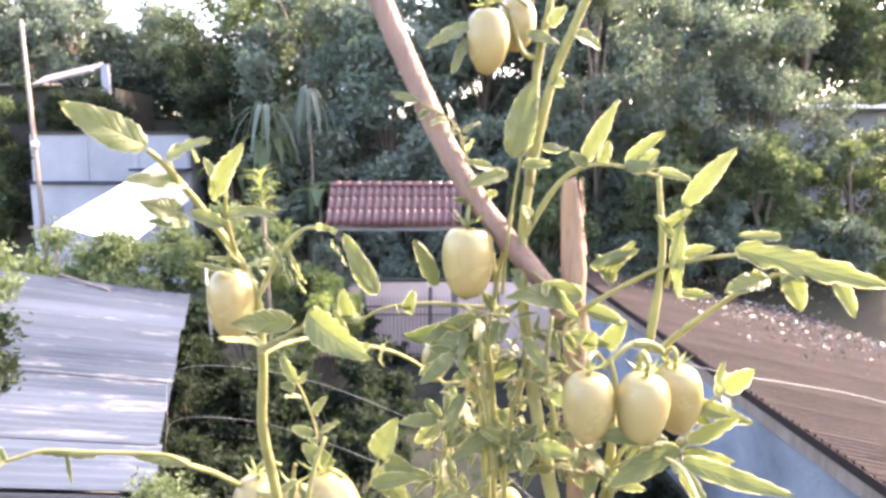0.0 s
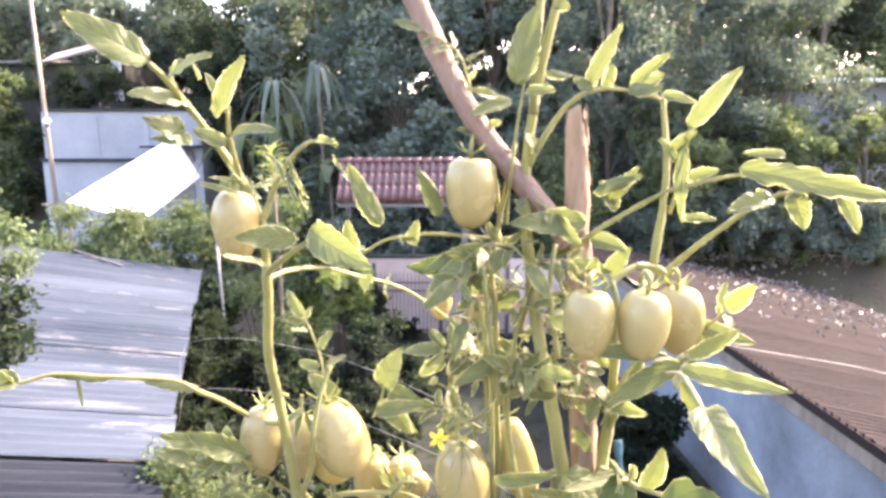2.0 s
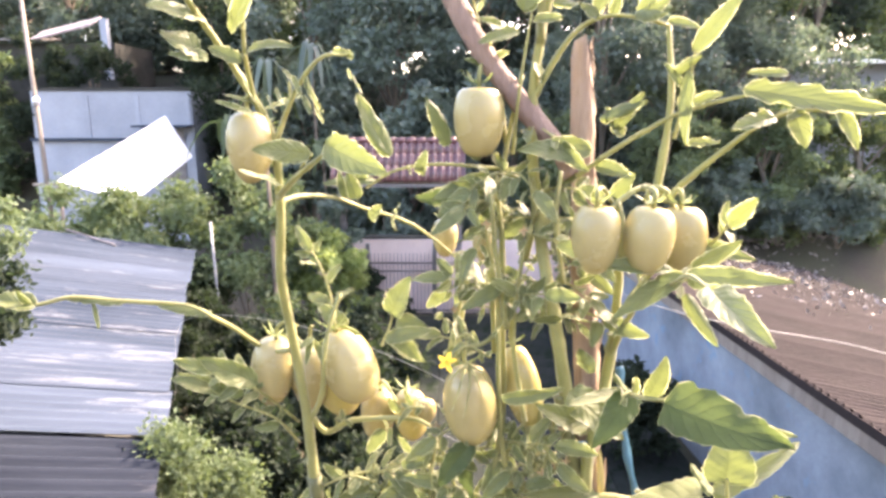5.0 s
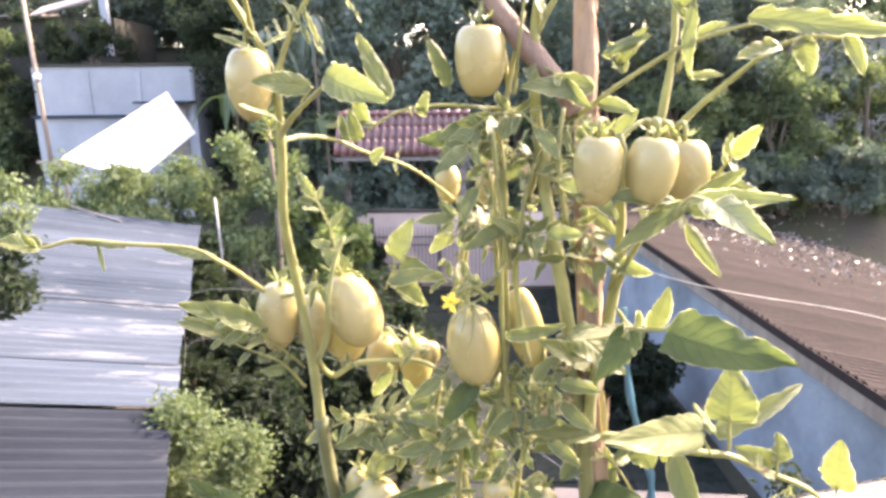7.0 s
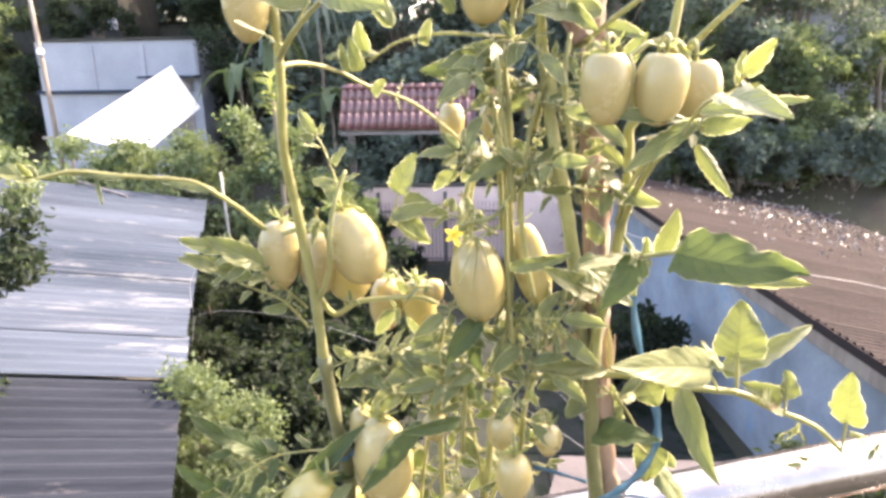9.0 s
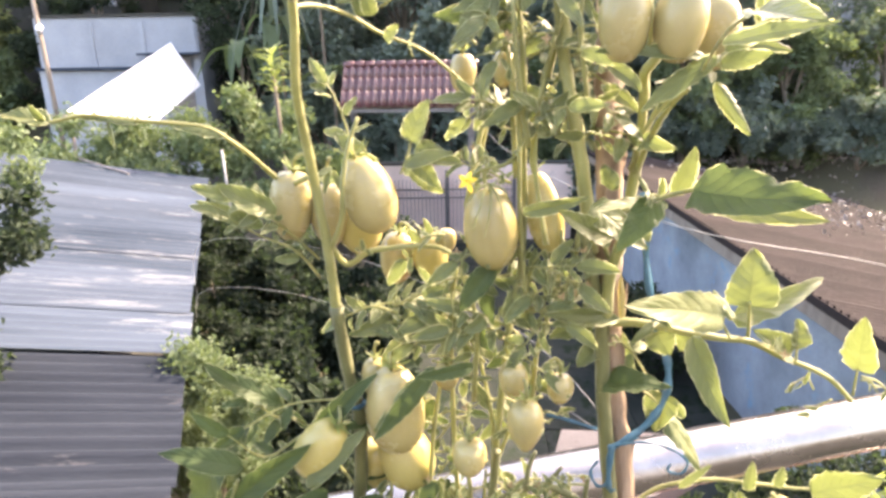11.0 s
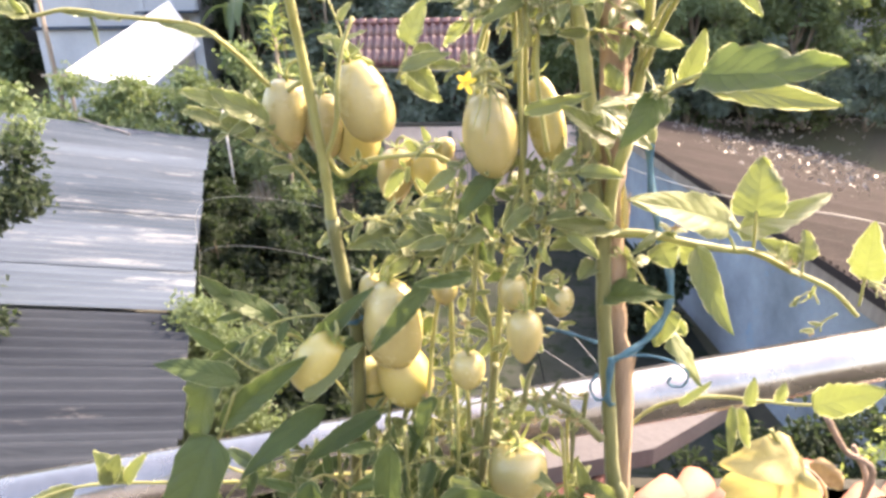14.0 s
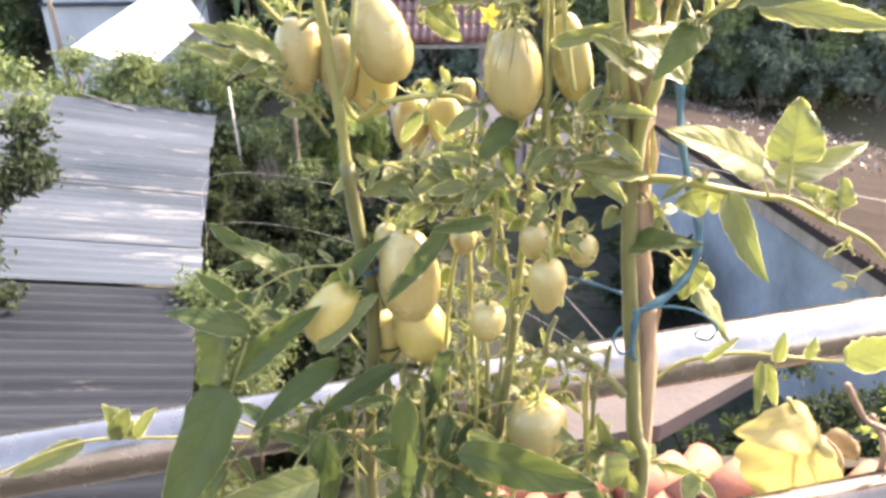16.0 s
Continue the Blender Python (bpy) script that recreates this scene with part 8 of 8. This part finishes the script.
sprig(mid_plant, (0.1041, 0.507, 5.436), (-0.3659, -0.1741, -0.3531), 0.0228, 76)
sprig(right_plant, (0.1656, 0.4636, 5.717), (-0.8388, -0.5422, 0.08941), 0.0168, 77)
sprig(mid_plant, (0.09582, 0.5076, 5.424), (-0.234, -0.3319, -0.1501), 0.0249, 78)
sprig(mid_plant, (0.1165, 0.5522, 5.748), (0.6245, -0.3701, 0.1197), 0.0286, 79)
sprig(mid_plant, (0.07451, 0.5452, 5.589), (-0.0245, 0.2787, 0.4961), 0.0293, 80)
sprig(mid_plant, (-0.06556, 0.5559, 5.255), (-0.04229, -0.05004, 0.7287), 0.0248, 81)
sprig(mid_plant, (-0.04403, 0.501, 5.353), (0.3224, 0.2112, 0.2764), 0.0286, 82)
sprig(mid_plant, (-0.04277, 0.5022, 5.302), (0.8485, -0.1599, 0.1085), 0.0235, 83)
sprig(mid_plant, (0.01015, 0.553, 5.629), (-0.118, -0.03024, 0.8458), 0.0224, 84)
sprig(mid_plant, (0.1326, 0.5133, 5.401), (-0.3536, -0.4213, 0.2306), 0.0218, 85)
sprig(mid_plant, (0.08397, 0.5474, 5.526), (0.8611, -0.1371, 0.3336), 0.0154, 86)
sprig(mid_plant, (0.05539, 0.5045, 5.425), (-0.06637, 0.215, 0.143), 0.0166, 87)
sprig(mid_plant, (0.09094, 0.5562, 5.830), (-0.09476, -0.2494, 0.161), 0.0244, 88)
sprig(mid_plant, (0.08933, 0.5421, 5.592), (0.8528, -0.07297, 0.9181), 0.0258, 89)
sprig(mid_plant, (0.1028, 0.509, 5.414), (-0.5305, -0.06266, 0.7688), 0.0149, 90)
sprig(mid_plant, (0.1155, 0.5478, 5.829), (0.5798, -0.1923, 0.8056), 0.0283, 91)
sprig(mid_plant, (-0.005821, 0.5132, 5.237), (0.08866, -0.2824, -0.1438), 0.0237, 92)
sprig(mid_plant, (0.01851, 0.52, 5.405), (0.9239, 0.1366, 0.9267), 0.0202, 93)
sprig(mid_plant, (0.07431, 0.5072, 5.427), (0.3733, -0.2092, -0.03103), 0.0207, 94)
sprig(mid_plant, (0.06181, 0.5036, 5.414), (0.003164, -0.5938, 0.5844), 0.0294, 95)
sprig(mid_plant, (0.06096, 0.5725, 5.756), (-0.5846, -0.6392, 0.5464), 0.0249, 96)
sprig(mid_plant, (-0.0616, 0.555, 5.311), (0.07526, -0.4069, 0.2429), 0.0155, 97)
sprig(mid_plant, (0.007414, 0.504, 5.383), (-0.5469, -0.5561, -0.08739), 0.0160, 98)
sprig(mid_plant, (0.07318, 0.5499, 5.619), (0.9317, -0.4756, 0.1689), 0.0253, 99)
sprig(mid_plant, (0.1002, 0.5071, 5.430), (-0.6307, -0.2431, -0.07074), 0.0162, 100)
sprig(mid_plant, (0.09518, 0.5083, 5.417), (-0.3211, -0.4749, 0.4448), 0.0169, 101)
sprig(mid_plant, (0.04583, 0.67, 5.767), (0.3085, -0.003177, -0.3736), 0.0168, 102)
sprig(mid_plant, (0.1057, 0.5566, 5.661), (0.4336, -0.5071, -0.0477), 0.0286, 103)
sprig(mid_plant, (0.1454, 0.5571, 5.599), (0.5093, -0.629, 0.771), 0.0187, 104)
sprig(mid_plant, (0.116, 0.5523, 5.752), (-0.4449, -0.04581, 0.7792), 0.0205, 105)
sprig(mid_plant, (0.1217, 0.5135, 5.296), (0.9153, 0.217, 0.4502), 0.0259, 106)
sprig(mid_plant, (0.049, 0.5414, 5.222), (-0.5833, -0.6702, -0.3163), 0.0172, 107)
sprig(mid_plant, (0.03686, 0.5508, 5.488), (0.395, 0.1214, -0.2697), 0.0232, 108)
sprig(mid_plant, (-0.01535, 0.5281, 5.264), (0.401, -0.6126, -0.09859), 0.0144, 109)
sprig(mid_plant, (-0.04355, 0.501, 5.334), (-0.2565, -0.6492, 0.7991), 0.0269, 110)
sprig(mid_plant, (-0.01363, 0.53, 5.246), (0.3193, 0.004075, 0.8751), 0.0193, 111)
sprig(right_plant, (0.1858, 0.5318, 5.789), (-0.1929, 0.2611, 0.8706), 0.0184, 112)
sprig(mid_plant, (0.006, 0.563, 5.348), (0.1327, -0.6128, 0.5121), 0.0191, 113)
sprig(mid_plant, (0.01731, 0.52, 5.414), (-0.6667, -0.2525, -0.2517), 0.0238, 114)
sprig(mid_plant, (-0.1189, 0.529, 5.319), (0.2344, -0.309, -0.04616), 0.0145, 115)
sprig(mid_plant, (0.002883, 0.5537, 5.468), (0.8785, 0.1397, -0.005346), 0.0168, 116)
sprig(mid_plant, (0.07476, 0.5451, 5.586), (0.9308, -0.3297, -0.1906), 0.0230, 117)
sprig(mid_plant, (0.05926, 0.5032, 5.414), (-0.9981, -0.5508, 0.3812), 0.0272, 118)
sprig(mid_plant, (0.04227, 0.5174, 5.420), (0.3974, -0.406, 0.2501), 0.0247, 119)
sprig(mid_plant, (0.02635, 0.6646, 5.708), (-0.803, -0.1065, 0.5755), 0.0286, 120)
sprig(mid_plant, (0.007912, 0.504, 5.344), (0.1071, -0.5944, -0.2029), 0.0257, 121)
sprig(mid_plant, (0.1334, 0.5112, 5.417), (-0.6891, 0.06858, -0.01211), 0.0284, 122)
sprig(mid_plant, (0.06259, 0.5488, 5.803), (-0.8612, -0.4751, 0.6708), 0.0173, 123)
sprig(mid_plant, (0.05697, 0.504, 5.421), (-0.001083, -0.4032, 0.1861), 0.0185, 124)
squash = thing("squash_vine", "squash vine with a large yellowed leaf and dry stalks", "vine", (0.75, 1.05, 3.2))
stem(squash, [(0.75, 1.050, 3.200), (0.72, 1.040, 4.200), (0.7, 1.030, 4.800), (0.642, 1.000, 4.937), (0.59, 1.000, 5.020)], 0.006, 0.004)
leaf(squash, (0.617, 1.000, 4.948), (0.600, 0.970, 4.778), 0.2350, 10, 0.3, 0.4, 2, M_LEAF_OLD, label="yellowed wilting leaf")
stem(squash, [(0.626, 0.980, 4.960), (0.659, 0.980, 4.947), (0.694, 0.980, 4.915), (0.708, 0.980, 4.882)], 0.0045, 0.003, "dry_stalk", M_BAMBOO)
leaf(squash, (0.644, 0.990, 4.969), (0.495, 0.950, 4.978), 0.0939, 15, 0.35, 0.3, 2, M_LEAF_OLD, ovate=True, bite=0.05, label="folded yellowed leaf")
stem(squash, [(0.629, 0.99, 4.952), (0.681, 0.98, 4.928), (0.703, 0.97, 4.884), (0.685, 0.96, 4.838)], 0.003, 0.002, "tendril", M_WITHER)
stem(squash, [(0.622, 0.9, 5.120), (0.665, 0.9, 5.053), (0.724, 0.9, 4.983), (0.74, 1.040, 4.600)], 0.006, 0.005, "dry_stalk", M_BAMBOO)
stem(squash, [(0.714, 0.95, 5.022), (0.755, 0.95, 4.902), (0.75, 1.040, 4.500)], 0.005, 0.005, "dry_stalk", M_BAMBOO)
leaf(squash, (0.716, 1.050, 4.905), (0.802, 1.050, 4.815), 0.07, 30, 0.3, 0.5, 4, M_WITHER, 0.6, "withered brown leaf")
